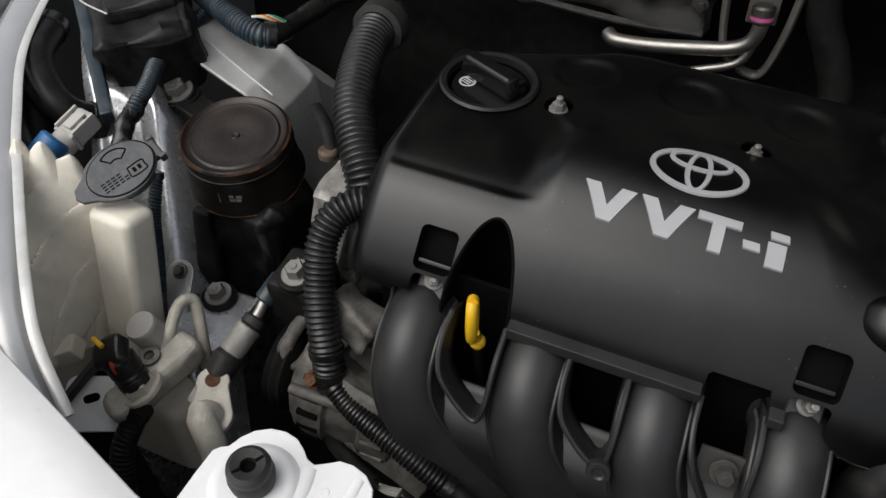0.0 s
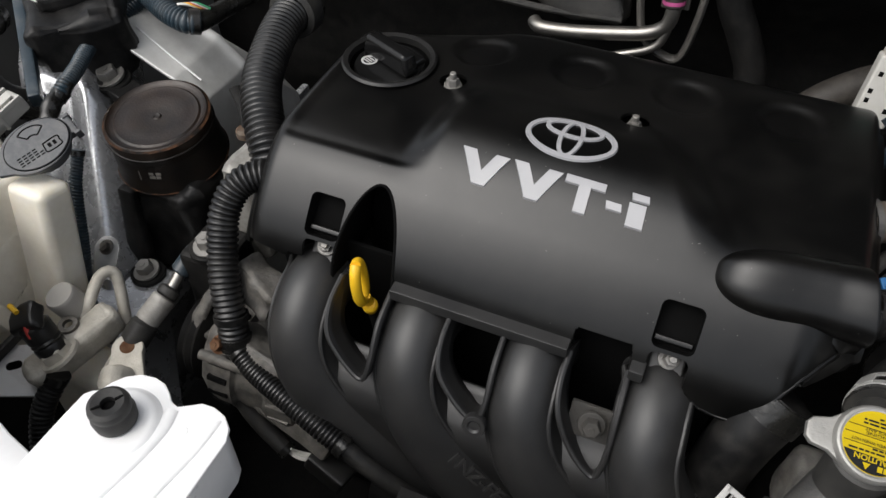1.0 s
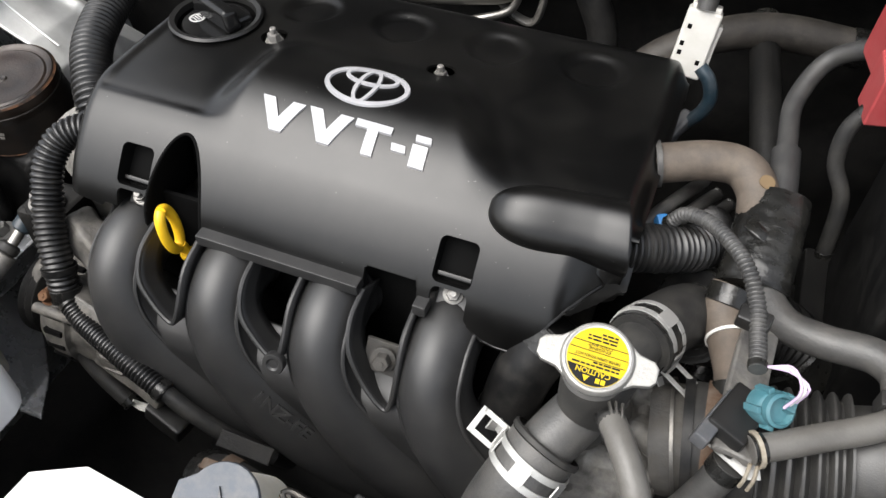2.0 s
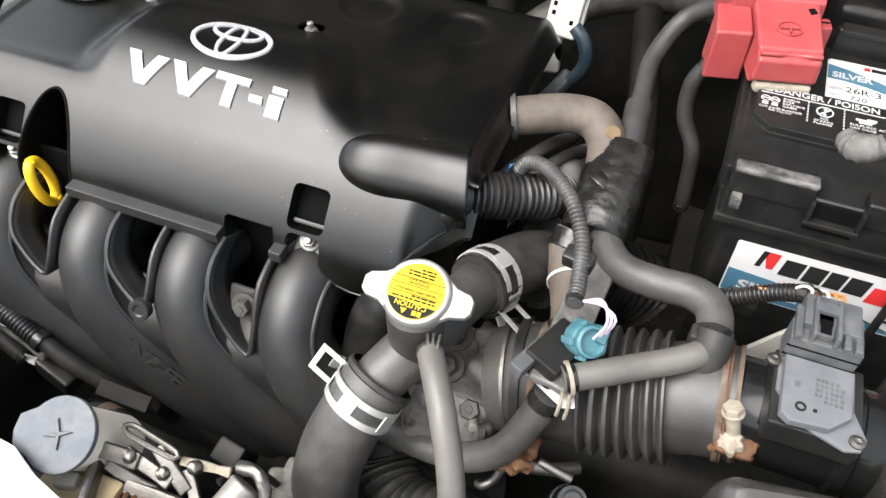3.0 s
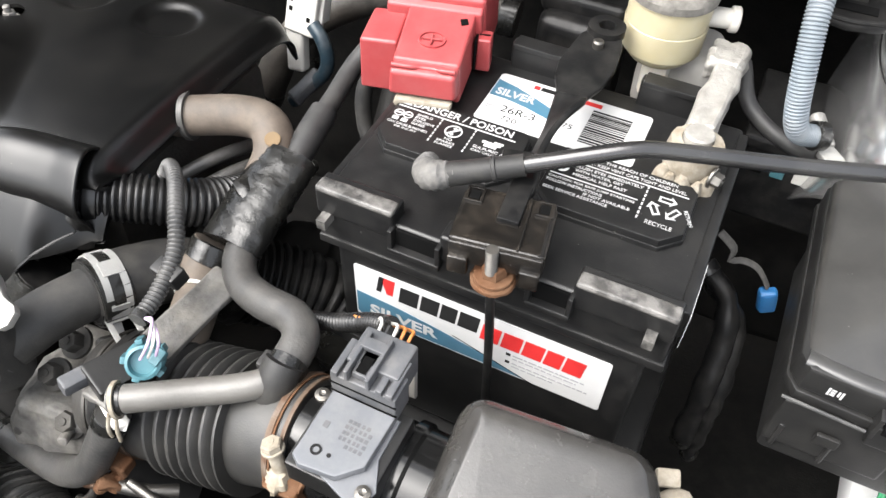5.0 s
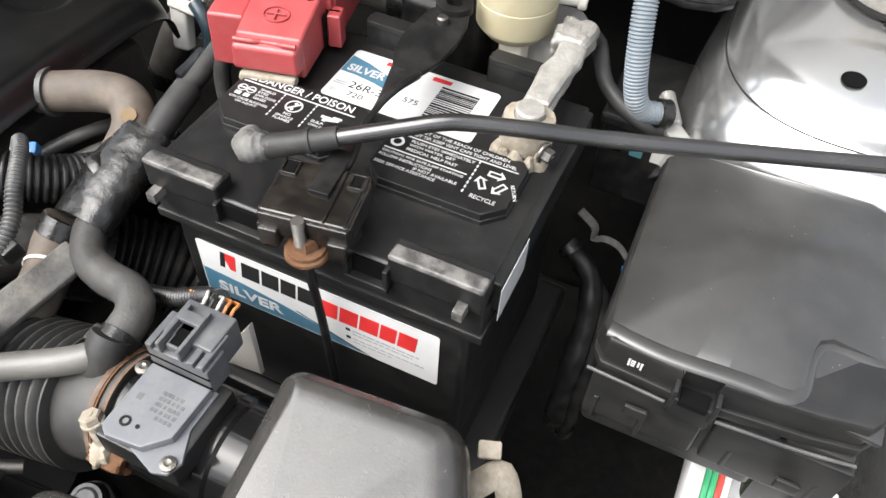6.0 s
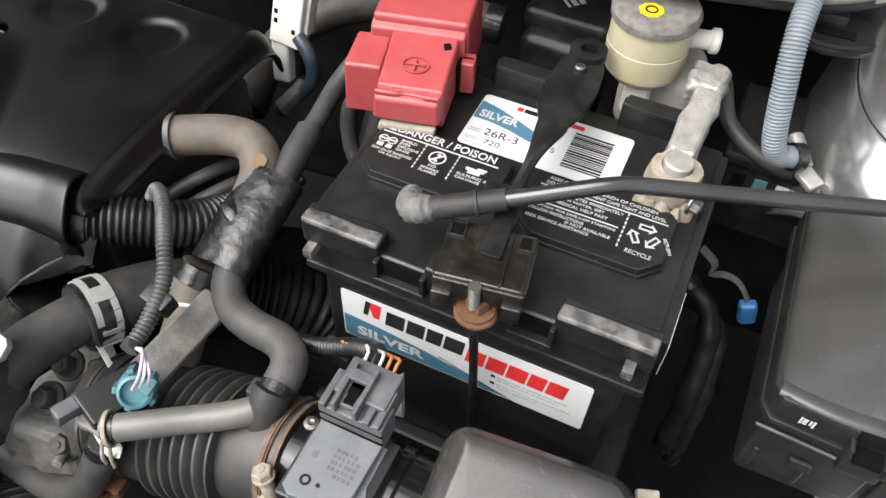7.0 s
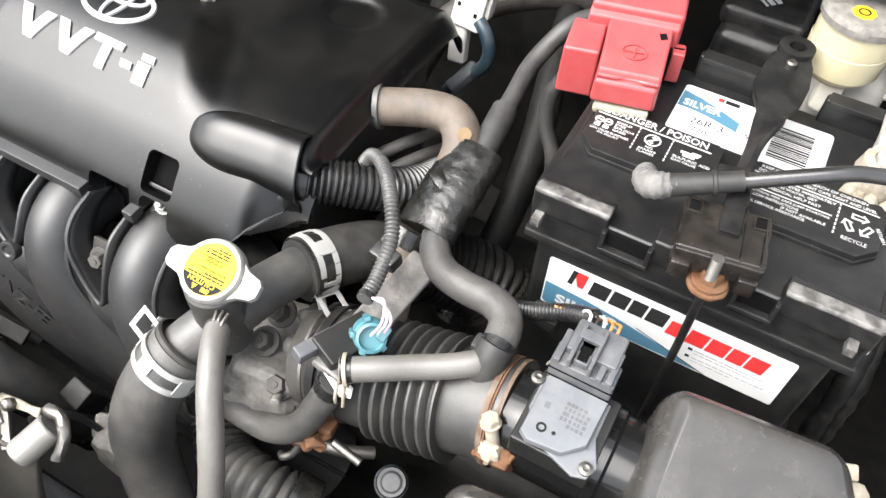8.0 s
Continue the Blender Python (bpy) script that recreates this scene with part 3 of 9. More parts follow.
part("cowl_panel", span((-0.62, 0.78, 0.80), (1.0, 0.98, 0.83), 0.008), M_BLACK, car)

# raised bonnet behind and above the bay
hood = thing("hood", (0.17, 0.98, 0.86), "raised car bonnet with a black lining", "car bonnet", kind="structure")


def hood_at(u, v):
    x = -0.56 + 1.44 * u
    return (x, 0.99 - 0.40 * v - 0.03 * math.sin(math.pi * v), 0.86 + 0.82 * v + 0.04 * math.sin(math.pi * v) - 0.03 * abs(2 * u - 1) ** 3)


thicken(part("skin", sheet(30, 24, hood_at), M_PAINT, hood), 0.012)
thicken(part("lining", sheet(30, 24, lambda u, v: tuple(Vector(hood_at(0.08 + 0.72 * u, 0.05 + 0.88 * v)) + Vector((0, -0.016, -0.010)))), M_LINER, hood), 0.008)

# radiator support along the front
part("radiator_support", span((-0.03, 0.085, 0.60), (0.62, 0.125, 0.665), 0.008), M_WHITE, car, "pale painted radiator support")
part("support_panel", plate([(-0.01, 0.05), (0.20, 0.05), (0.150, 0.142), (0.120, 0.150), (0.097, 0.160), (0.030, 0.166), (0.0, 0.150)], 0.004, place(0, 0, 0.686), 0.0015), M_WHITE, car, "white painted panel")
radiator = thing("radiator", (0.25, 0.17, 0.25), "black radiator below the front panel", "radiator")
part("core", span((-0.10, 0.150, 0.25), (0.60, 0.180, 0.52), 0.004), M_DARK, radiator)
part("top_tank", span((-0.10, 0.140, 0.52), (0.60, 0.190, 0.555), 0.01), M_BLACK, radiator)

# ---- the engine ----
engine = thing("engine_block", (0.08, 0.5, 0.23), "dark oily engine block below the cover", "engine")
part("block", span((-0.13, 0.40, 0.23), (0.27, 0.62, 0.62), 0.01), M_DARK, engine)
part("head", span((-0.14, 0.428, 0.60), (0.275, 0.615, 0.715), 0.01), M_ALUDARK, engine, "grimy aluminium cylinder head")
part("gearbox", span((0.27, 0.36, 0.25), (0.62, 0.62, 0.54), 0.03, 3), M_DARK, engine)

RUN_X = (-0.081, 0.010, 0.098, 0.186)

# profile of the cover from front lip to back edge
PROF = ((0.346, 0.655), (0.348, 0.670), (0.351, 0.690), (0.355, 0.702), (0.362, 0.714), (0.372, 0.7265), (0.384, 0.739), (0.396, 0.749), (0.408, 0.756), (0.420, 0.7605), (0.435, 0.7625), (0.470, 0.7635), (0.540, 0.763), (0.600, 0.760), (0.622, 0.755), (0.632, 0.745), (0.635, 0.730))
PROF = tuple(map(tuple, smooth_path([(a, b, 0.0) for a, b in PROF], 0.0035)[1][:, :2]))
PS = np.r_[0, np.cumsum([math.dist(a, b) for a, b in zip(PROF, PROF[1:])])]
CX0, CX1 = -0.166, 0.296


def cover_low(x):
    """How far down the skirt reaches, as a height."""
    z = 0.694
    if 0.121 < x < 0.161:
        z = 0.708
    if x > 0.196:
        z = bez(((0.196, 0.692), (0.203, 0.682), (0.212, 0.6765), (0.222, 0.674), (0.234, 0.6745), (0.243, 0.680), (0.249, 0.693), (0.256, 0.706), (0.264, 0.7145), (0.273, 0.7195), (0.281, 0.7215), (0.286, 0.730), (0.290, 0.742), (0.30, 0.748)), x)
    if x < -0.105:
        z = bez(((-0.17, 0.71), (-0.14, 0.694), (-0.105, 0.690)), x)
    return z


NF = next(k for k, p in enumerate(PROF) if p[0] > 0.47)
PROF_Z = [p[1] for p in PROF[:NF]]


def cover_hump(x, y):
    left = -0.020 + 0.10 * max(0.0, y - 0.43)
    right = 0.196 - 0.52 * max(0.0, y - 0.40)
    w = ease(left - 0.020, left + 0.012, x) * (1 - ease(right - 0.018, right + 0.022, x))
    return 0.0145 * w * ease(0.395, 0.455, y) * (1 - ease(0.475, 0.530, y))


def cover_at(x, s):
    y, z = float(np.interp(s, PS, [p[0] for p in PROF])), float(np.interp(s, PS, [p[1] for p in PROF]))
    # round the ends
    left = ease(-0.128, CX0, x)
    right = ease(0.278, CX1, x)
    z -= 0.050 * left**1.6 + 0.020 * right**1.8 * ease(0.40, 0.44, y)
    y += 0.020 * left * (1 - ease(0.35, 0.50, y))
    # the far corner on the oil cap side is cut off
    if y > 0.50:
        y = 0.50 + (y - 0.50) * (1 - 0.42 * ease(0.02, -0.16, x))
    z += cover_hump(x, y)
    # front edge of the flat top beside the hump
    if y > 0.40:
        z -= 0.0030 * ease(0.409, 0.416, y) * (1 - ease(-0.045, -0.010, x)) * ease(-0.14, -0.125, x)
    # the front corner below the inlet horn is rounded back
    y += 0.036 * ease(0.252, 0.300, x) ** 1.1 * (1 - ease(0.738, 0.757, z)) * (1 - ease(0.40, 0.43, y))
    # shallow round dishes over the plug wells
    for cx in (-0.030, 0.057, 0.141, 0.223):
        dd = math.hypot(x - cx, (y - 0.574) * 1.05)
        z -= 0.0050 * (1 - ease(0.018, 0.030, dd))
    return (x, y, z)


NXC, NYC, NLOW = 210, 140, 16
S_MID = float(np.interp(0.712, PROF_Z, PS[:NF]))


def cover_grid(u, v):
    x = CX0 + (CX1 - CX0) * u
    k = v * NYC
    if k <= NLOW:
        s0 = float(np.interp(cover_low(x), PROF_Z, PS[:NF]))
        return cover_at(x, s0 + (S_MID - s0) * k / NLOW)
    return cover_at(x, S_MID + (PS[-1] - S_MID) * ((k - NLOW) / (NYC - NLOW)) ** 1.2)


def front_y(z):
    """Where the front slope stands at a height."""
    return float(np.interp(z, PROF_Z, [p[0] for p in PROF[:NF]]))


cover = thing("engine_cover", (0.065, 0.49, 0.70), "satin black moulded plastic engine cover with silver lettering", "engine cover")
raw = new("shell", to_mesh("shell", sheet(NXC, NYC, cover_grid), M_COVER))
thicken(raw, 0.0028)
ARCH_X, ARCH_RX, ARCH_Z, ARCH_RZ = -0.0405, 0.0240, 0.690, 0.0575
WIN = ((-0.078, 0.7245), (0.184, 0.7245))
cuts = bmesh.new()
arch = [(ARCH_X + ARCH_RX * math.cos(radians(a)), ARCH_Z + ARCH_RZ * math.sin(radians(a))) for a in range(0, 360, 8)]
plate(arch, 0.12, Matrix.Translation((0, 0.42, 0)) @ pose(0, 0, 0, 90, 0, 0), 0, cuts)
for cx, cz in WIN:
    plate(rounded(0.0285, 0.0330, 0.005), 0.030, Matrix.Translation((cx, front_y(cz) + 0.006, cz - 0.006)) @ pose(0, 0, 0, 46, 0, 0), 0, cuts)
    plate(rounded(0.0270, 0.0440, 0.005), 0.06, Matrix.Translation((cx, 0.41, 0.6865)) @ pose(0, 0, 0, 90, 0, 0), 0, cuts)
plate([(0.1205, 0.64), (0.1610, 0.64), (0.1610, 0.7035), (0.1205, 0.7065)], 0.06, Matrix.Translation((0, 0.38, 0)) @ pose(0, 0, 0, 90, 0, 0), 0, cuts)
drum(0.0345, 0.08, place(-0.097, 0.524, 0.72), 0, 48, cuts)
for cx, cy in ((-0.037, 0.519), (0.112, 0.5215)):
    drum(0.0115, 0.05, place(cx, cy, 0.735), 0, 28, cuts)
knife = new("knife", to_mesh("knife", cuts, M_HOLE))
sub_mod = raw.modifiers.new("openings", "BOOLEAN")
sub_mod.operation, sub_mod.solver, sub_mod.use_self, sub_mod.object = "DIFFERENCE", "EXACT", True, knife
bpy.context.view_layer.update()
done = bpy.data.meshes.new_from_object(raw.evaluated_get(bpy.context.evaluated_depsgraph_get()))
bm = bmesh.new()
bm.from_mesh(done)
for ob in (raw, knife):
    bpy.data.objects.remove(ob)
part("shell", bm, M_COVER, cover)


# inner walls of the dipstick arch, their shade put into the colour
def arch_at(u, v):
    a = radians(-8 + 196 * u)
    x, z = ARCH_X + ARCH_RX * math.cos(a) * (1 - 0.10 * v), ARCH_Z + ARCH_RZ * math.sin(a) * (1 - 0.12 * v)
    return (x, front_y(ARCH_Z + ARCH_RZ * math.sin(a)) - 0.0005 + v * (0.415 - front_y(ARCH_Z + ARCH_RZ * math.sin(a))) , z)


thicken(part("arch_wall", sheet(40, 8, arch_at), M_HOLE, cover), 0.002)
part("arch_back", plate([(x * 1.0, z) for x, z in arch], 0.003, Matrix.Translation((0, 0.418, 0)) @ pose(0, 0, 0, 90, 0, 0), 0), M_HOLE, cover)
for cx, cz in WIN:
    wm = Matrix.Translation((cx, front_y(cz) + 0.004, cz - 0.004)) @ pose(0, 0, 0, 46, 0, 0)
    rim_in = rounded(0.0285, 0.0330, 0.005)
    pocket = bmesh.new()
    top = [pocket.verts.new((x, y, 0.0045)) for x, y in rim_in]
    low = [pocket.verts.new((x * 0.94, y * 0.94, -0.007)) for x, y in rim_in]
    for k in range(len(top)):
        j = (k + 1) % len(top)
        pocket.faces.new((top[j], top[k], low[k], low[j]))
    pocket.faces.new(low)
    bmesh.ops.recalc_face_normals(pocket, faces=pocket.faces[:])
    pocket.transform(wm)
    # the pocket's shade is put into its black colour
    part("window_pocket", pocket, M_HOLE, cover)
    part("window_ledge", box((0.0255, 0.0035, 0.005), wm @ place(0, -0.0105, -0.004), 0.0008), M_COVER, cover)
# rolled lip along the flared corner of the skirt
def skirt_pt(x):
    return cover_at(x, float(np.interp(cover_low(x), PROF_Z, PS[:NF])))


part("skirt_lip", tube([tuple(Vector(skirt_pt(0.200 + 0.004 * k)) + Vector((0, 0.0006, 0))) for k in range(21)], 0.0013, 0.002, 8), M_COVER, cover)
# lip along the lower front
for x0, x1 in ((-0.014, 0.120), (0.162, 0.172)):
    part("front_lip", span((x0, 0.3435, 0.6885), (x1, 0.3555, 0.6985), 0.0012), M_MANI, cover)


# air inlet horn: a bullet-shaped spout that flares into a web at its mouth
def horn_at(u, v):
    x = 0.1940 + 0.0970 * u
    r = 0.0245 * math.sqrt(max(0.0, 1 - (1 - min(1.0, u / 0.55)) ** 2.6)) + 0.0004 + 0.0014 * ease(0.75, 1.0, u)
    yc = 0.4060 + 0.0085 * ease(0.0, 0.8, u)
    zc = 0.7485 - 0.0035 * ease(0.0, 0.6, u)
    low_z = bez(((0.1940, 0.744), (0.204, 0.7395), (0.216, 0.7385), (0.240, 0.7385), (0.2560, 0.7385), (0.2650, 0.7365), (0.2720, 0.7320), (0.2780, 0.7260), (0.2840, 0.7180), (0.2880, 0.7120), (0.2915, 0.7080)), x)
    low_y = front_y(low_z) + 0.036 * ease(0.252, 0.300, x) ** 1.1 + 0.0050 - 0.0060 * ease(0.70, 0.92, u)
    low_y += (0.3985 - low_y) * ease(0.90, 1.0, u)
    a0 = radians(-30)
    q0 = a0 - radians(48)
    r0 = r * 0.94 / (abs(math.cos(q0)) ** 2.8 + abs(math.sin(q0)) ** 2.8) ** (1 / 2.8)
    py, pz = yc - r0 * math.cos(a0), zc + r0 * math.sin(a0)
    if v < 0.25:
        w = v / 0.25
        y, z = low_y + (py - low_y) * w, low_z + (pz - low_z) * w
    else:
        a = a0 + radians(198) * (v - 0.25) / 0.75
        q = a - radians(48)
        r *= 0.94 / (abs(math.cos(q)) ** 2.8 + abs(math.sin(q)) ** 2.8) ** (1 / 2.8)
        y, z = yc - r * math.cos(a), zc + r * math.sin(a)
    # the mouth is cut at a slant
    return (x - 0.30 * (y - 0.398) * ease(0.55, 1.0, u), y, z)


thicken(part("inlet_horn", sheet(60, 56, horn_at), M_COVER, cover), 0.002)
# black disc that puts the shade inside the mouth into colour
part("horn_throat", drum(0.0235, 0.004, Matrix.Translation((0.268, 0.4150, 0.745)) @ pose(0, 0, 0, 0, 90, 0), 0.0005, 30), M_HOLE, cover)


def cover_top(x, y):
    """Height of the cover at x, y, on its upper face."""
    lo, hi = PS[4], PS[-2]
    for _ in range(40):
        mid = (lo + hi) / 2
        if cover_at(x, mid)[1] < y:
            lo = mid
        else:
            hi = mid
    return cover_at(x, lo)[2]


def on_cover(bm, lift):
    """Lay a flat shape, given in x and y, on the cover's upper face."""
    for v in bm.verts:
        v.co.z += cover_top(v.co.x, v.co.y) + lift
    return bm


# raised letters: a V, twice, a T, a dash and an i, sheared along the slope
def letter(outline, x0, y0, sx, sy, shear):
    pts = [(x0 + sx * px + shear * py, y0 + sy * py - 0.02 * (sx * px)) for px, py in outline]
    bm = bmesh.new()
    f = bm.faces.new([bm.verts.new((x, y, 0)) for x, y in pts])
    bmesh.ops.triangulate(bm, faces=[f])
    bmesh.ops.subdivide_edges(bm, edges=bm.edges[:], cuts=3)
    bmesh.ops.recalc_face_normals(bm, faces=bm.faces[:])
    if bm.faces[0].normal.z < 0:
        bmesh.ops.reverse_faces(bm, faces=bm.faces[:])
    out = bmesh.ops.extrude_face_region(bm, geom=bm.faces[:])
    bmesh.ops.translate(bm, vec=(0, 0, 0.0016), verts=[g for g in out["geom"] if isinstance(g, bmesh.types.BMVert)])
    bmesh.ops.recalc_face_normals(bm, faces=bm.faces[:])
    return on_cover(bm, 0.0001)


V_SHAPE = ((0, 1), (0.30, 1), (0.52, 0.40), (0.74, 1), (1.04, 1), (0.66, 0), (0.38, 0))
T_SHAPE = ((0, 1), (1, 1), (1, 0.76), (0.65, 0.76), (0.65, 0), (0.35, 0), (0.35, 0.76), (0, 0.76))
BAR = ((0, 0), (1, 0), (1, 1), (0, 1))
LET_Y, LET_H = 0.4095, 0.0200
for nm, shape_pts, x0, y0, sx, sy in (("letter_v", V_SHAPE, 0.006, LET_Y, 0.034, LET_H), ("letter_v", V_SHAPE, 0.0445, LET_Y, 0.034, LET_H), ("letter_t", T_SHAPE, 0.082, LET_Y, 0.028, LET_H),
                                      ("letter_dash", BAR, 0.1125, LET_Y + 0.0065, 0.0105, 0.0042), ("letter_i", BAR, 0.1275, LET_Y, 0.0115, 0.0130), ("letter_i_dot", BAR, 0.1275, LET_Y + 0.0158, 0.0115, 0.0042)):
    part(nm, letter(shape_pts, 0.0083 + (x0 - 0.006) * 1.0135, y0 + 0.0010, sx * 1.0135, sy * 1.06, -0.0012), M_LETTER, cover, "raised silver letter")


def hoop(cx, cy, rx, ry, w, n=56, tilt=0.0):
    bm = bmesh.new()
    rows = []
    for k in range(n):
        a = 2 * math.pi * k / n
        c, s = math.cos(a), math.sin(a)
        row = []
        for q, dz in ((0.0, 0.0), (0.1, 0.0014), (0.9, 0.0014), (1.0, 0.0)):
            x, y = (rx - w * q) * c, (ry - w * q * (1 if rx > ry else 0.8)) * s
            row.append(bm.verts.new((cx + x * math.cos(tilt) - y * math.sin(tilt), cy + x * math.sin(tilt) + y * math.cos(tilt), dz)))
        rows.append(row)
    for k in range(n):
        a, b = rows[k], rows[(k + 1) % n]
        for j in range(3):
            bm.faces.new((a[j], a[j + 1], b[j + 1], b[j]))
    bmesh.ops.recalc_face_normals(bm, faces=bm.faces[:])
    return on_cover(bm, 0.0001)


emblem = part("emblem", hoop(0.0768, 0.4635, 0.0337, 0.0217, 0.0044), M_LETTER, cover, "silver oval emblem of plain rings")
part("inner_ring", hoop(0.0768, 0.4735, 0.0218, 0.0103, 0.0036), M_LETTER, emblem)
part("inner_ring", hoop(0.0768, 0.4635, 0.0092, 0.0202, 0.0038), M_LETTER, emblem)

def cover_bolt(x, y, z, tilt=0.0):
    b = thing("cover_bolt", (x, y, z), "corroded pale flanged bolt holding the engine cover", "bolt", "engine cover bolts")
    m = place(x, y, z, tilt, 0, 20)
    part("head", roughen(hexbolt(0.0052, 0.0085, m), 0.0005, 400), M_BOLT, b)
    part("stud", drum(0.0027, 0.0055, m @ place(0, 0, 0.008), 0.0006, 12), M_BOLT, b)


cover_bolt(-0.037, 0.518, 0.756)
cover_bolt(0.112, 0.5205, 0.756)
cover_bolt(-0.0775, 0.367, 0.696, 40)
cover_bolt(0.1845, 0.366, 0.696, 40)
for cx in (-0.0775, 0.1845):
    solo("cover_bracket", box((0.024, 0.030, 0.008), place(cx, 0.368, 0.691, 40, 0, 0), 0.002, 3), M_MANI, "black plastic tab under the cover bolt", "bracket", "cover brackets")

# oil filler cap in its well
cap = thing("oil_filler_cap", (-0.097, 0.524, 0.735), "black oil filler cap with a raised grip", "oil cap")
part("base", lathe([(0, 0.752), (0.030, 0.752), (0.0305, 0.7575), (0.0290, 0.7595), (0, 0.7600)], place(-0.097, 0.524, 0.0), 40), M_GLOSS, cap)
gm = place(-0.097, 0.524, 0.7595, 0, 0, -24)
grip = box((0.058, 0.016, 0.019), gm @ place(0, 0.001, 0.0095), 0.004, 3, 0.84)
part("grip", grip, M_GLOSS, cap)
part("grip_skirt", box((0.030, 0.030, 0.006), gm @ place(0.006, 0.010, 0.003), 0.002, 2, 0.8), M_GLOSS, cap)
part("well_rim", lathe([(0.0335, 0.7590), (0.0345, 0.7640), (0.0385, 0.7652), (0.0402, 0.7632)], place(-0.097, 0.524, 0.0), 48), M_BLACK, cap)
part("well", lathe([(0.0345, 0.762), (0.0338, 0.745), (0.030, 0.735), (0, 0.735)], place(-0.097, 0.524, 0.0), 40), M_HOLE, cap)
part("symbol", lathe([(0.0050, 0.0), (0.0060, 0.0004), (0.0070, 0.0)], gm @ place(-0.014, -0.0105, 0.0008), 24), M_WPRINT, cap, "white ring symbol")
bars("symbol_bars", [(-0.004, -0.003, 0.008, 0.0012), (-0.004, -0.0006, 0.008, 0.0012), (-0.004, 0.0018, 0.008, 0.0012)], gm @ place(-0.014, -0.0105, 0.0008), M_WPRINT, cap)

# intake manifold: four runners that fall and sweep to one side
mani = thing("intake_manifold", (0.08, 0.32, 0.45), "black moulded plastic intake manifold with four runners", "intake manifold")


def runner_pts(xc):
    return [(xc - 0.002, 0.400, 0.650), (xc - 0.001, 0.365, 0.662), (xc, 0.338, 0.658), (xc + 0.004, 0.320, 0.638), (xc + 0.018, 0.312, 0.607), (xc + 0.050, 0.313, 0.562), (xc + 0.098, 0.320, 0.512), (xc + 0.150, 0.335, 0.462)]


def rail_pts(xc, k):
    """The weld seam along one side of a runner."""
    at, path = smooth_path(runner_pts(xc), 0.012)
    tang = np.gradient(path, axis=0)
    out = []
    for s, p, t in zip(at / at[-1], path, tang):
        t = t / np.linalg.norm(t)
        up = np.array((0.0, -1.0, 0.3))
        up = up - t * (up @ t)
        up /= np.linalg.norm(up)
        r = 0.0262 * (1.0 + 0.30 * ease(0.25, 0.65, s))
        out.append(tuple(p + k * np.cross(t, up) * r * 0.86 + up * r * 0.58))
    return out


for xc in RUN_X:
    body = tube(runner_pts(xc), 0.0262, 0.005, 32, flat=1.12, side=(0.0, -1, 0.3), shape=lambda s: 1.0 + 0.30 * ease(0.25, 0.65, s))
    run = part("runner", body, M_MANI, mani)
    edge = bmesh.new()
    for k in (-1, 1):
        tube(rail_pts(xc, k), 0.0019, 0.008, 8, bm=edge)
    part("edge_rib", edge, M_MANI, run)


def web_at(u, v):
    z = 0.642 - 0.16 * v
    cen = runner_pts(0.0)
    zs = [p[2] for p in cen[3:]][::-1]
    off = float(np.interp(z, zs, [p[0] for p in cen[3:]][::-1]))
    yy = float(np.interp(z, zs, [p[1] for p in cen[3:]][::-1]))
    return (-0.081 + 0.267 * u + off, yy - 0.012 + 0.022 * (1 - ease(0.0, 0.16, v)), z)


thicken(part("web", sheet(40, 24, web_at), M_MANI, mani), 0.004)
for k, (a, b) in enumerate(zip(RUN_X, RUN_X[1:])):
    c, dz = (a + b) / 2, (0.0, 0.0, -0.014)[k]
    pts = [(c - 0.0205, 0.350, 0.690), (c - 0.0200, 0.328, 0.682), (c - 0.0150, 0.312, 0.668), (c - 0.0020, 0.304, 0.655 + dz * 0.7), (c + 0.0130, 0.299, 0.6455 + dz), (c + 0.0200, 0.299, 0.6465 + dz), (c + 0.0225, 0.306, 0.660 + dz * 0.5), (c + 0.0215, 0.324, 0.681), (c + 0.0205, 0.350, 0.690)]
    part("gap_rim", tube(pts, 0.0021, 0.003, 8), M_MANI, mani)
    _, lip_in = smooth_path(pts, 0.003)

    def gap_wall(u, v):
        p = lip_in[min(len(lip_in) - 1, round(u * (len(lip_in) - 1)))]
        return (c + 0.004 + (p[0] - c - 0.004) * (1 - 0.12 * v), p[1] + 0.022 * v, p[2] - 0.010 * v)

    thicken(part("gap_wall", sheet(len(lip_in) - 1, 3, gap_wall), M_MANI, mani), 0.002)
# thin sheet behind the runners, shade of the gaps put into its black
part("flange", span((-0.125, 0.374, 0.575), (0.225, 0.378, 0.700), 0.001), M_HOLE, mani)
part("flange_plate", box((0.036, 0.004, 0.026), place(0.150, 0.3275, 0.650, -28, 0, 0), 0.001), M_ALUDARK, mani, "dull grey steel tab")
nut = thing("flange_nut", (0.149, 0.320, 0.655), "dull steel flange nut between two runners", "nut", "manifold nuts")
part("head", hexbolt(0.0066, 0.010, place(0.149, 0.322, 0.657, 62, 0, 10)), M_ALUDARK, nut)
push = thing("plastic_pin", (0.072, 0.297, 0.648), "round black plastic pin in the manifold web", "pin")
part("pin_head", lathe([(0, 0), (0.0082, 0), (0.0085, 0.006), (0.0078, 0.0072), (0.0050, 0.0072), (0.0036, 0.0058), (0.0020, 0.0058), (0, 0.0064)], place(0.073, 0.2985, 0.645, 65, 0, 8), 22), M_MANI, push)
part("plenum", tube([(-0.02, 0.345, 0.47), (0.12, 0.345, 0.455), (0.26, 0.35, 0.45)], 0.055, 0.01, 24), M_MANI, mani)
cx_ = Vector((0.037, 0.001, -0.033)).normalized()
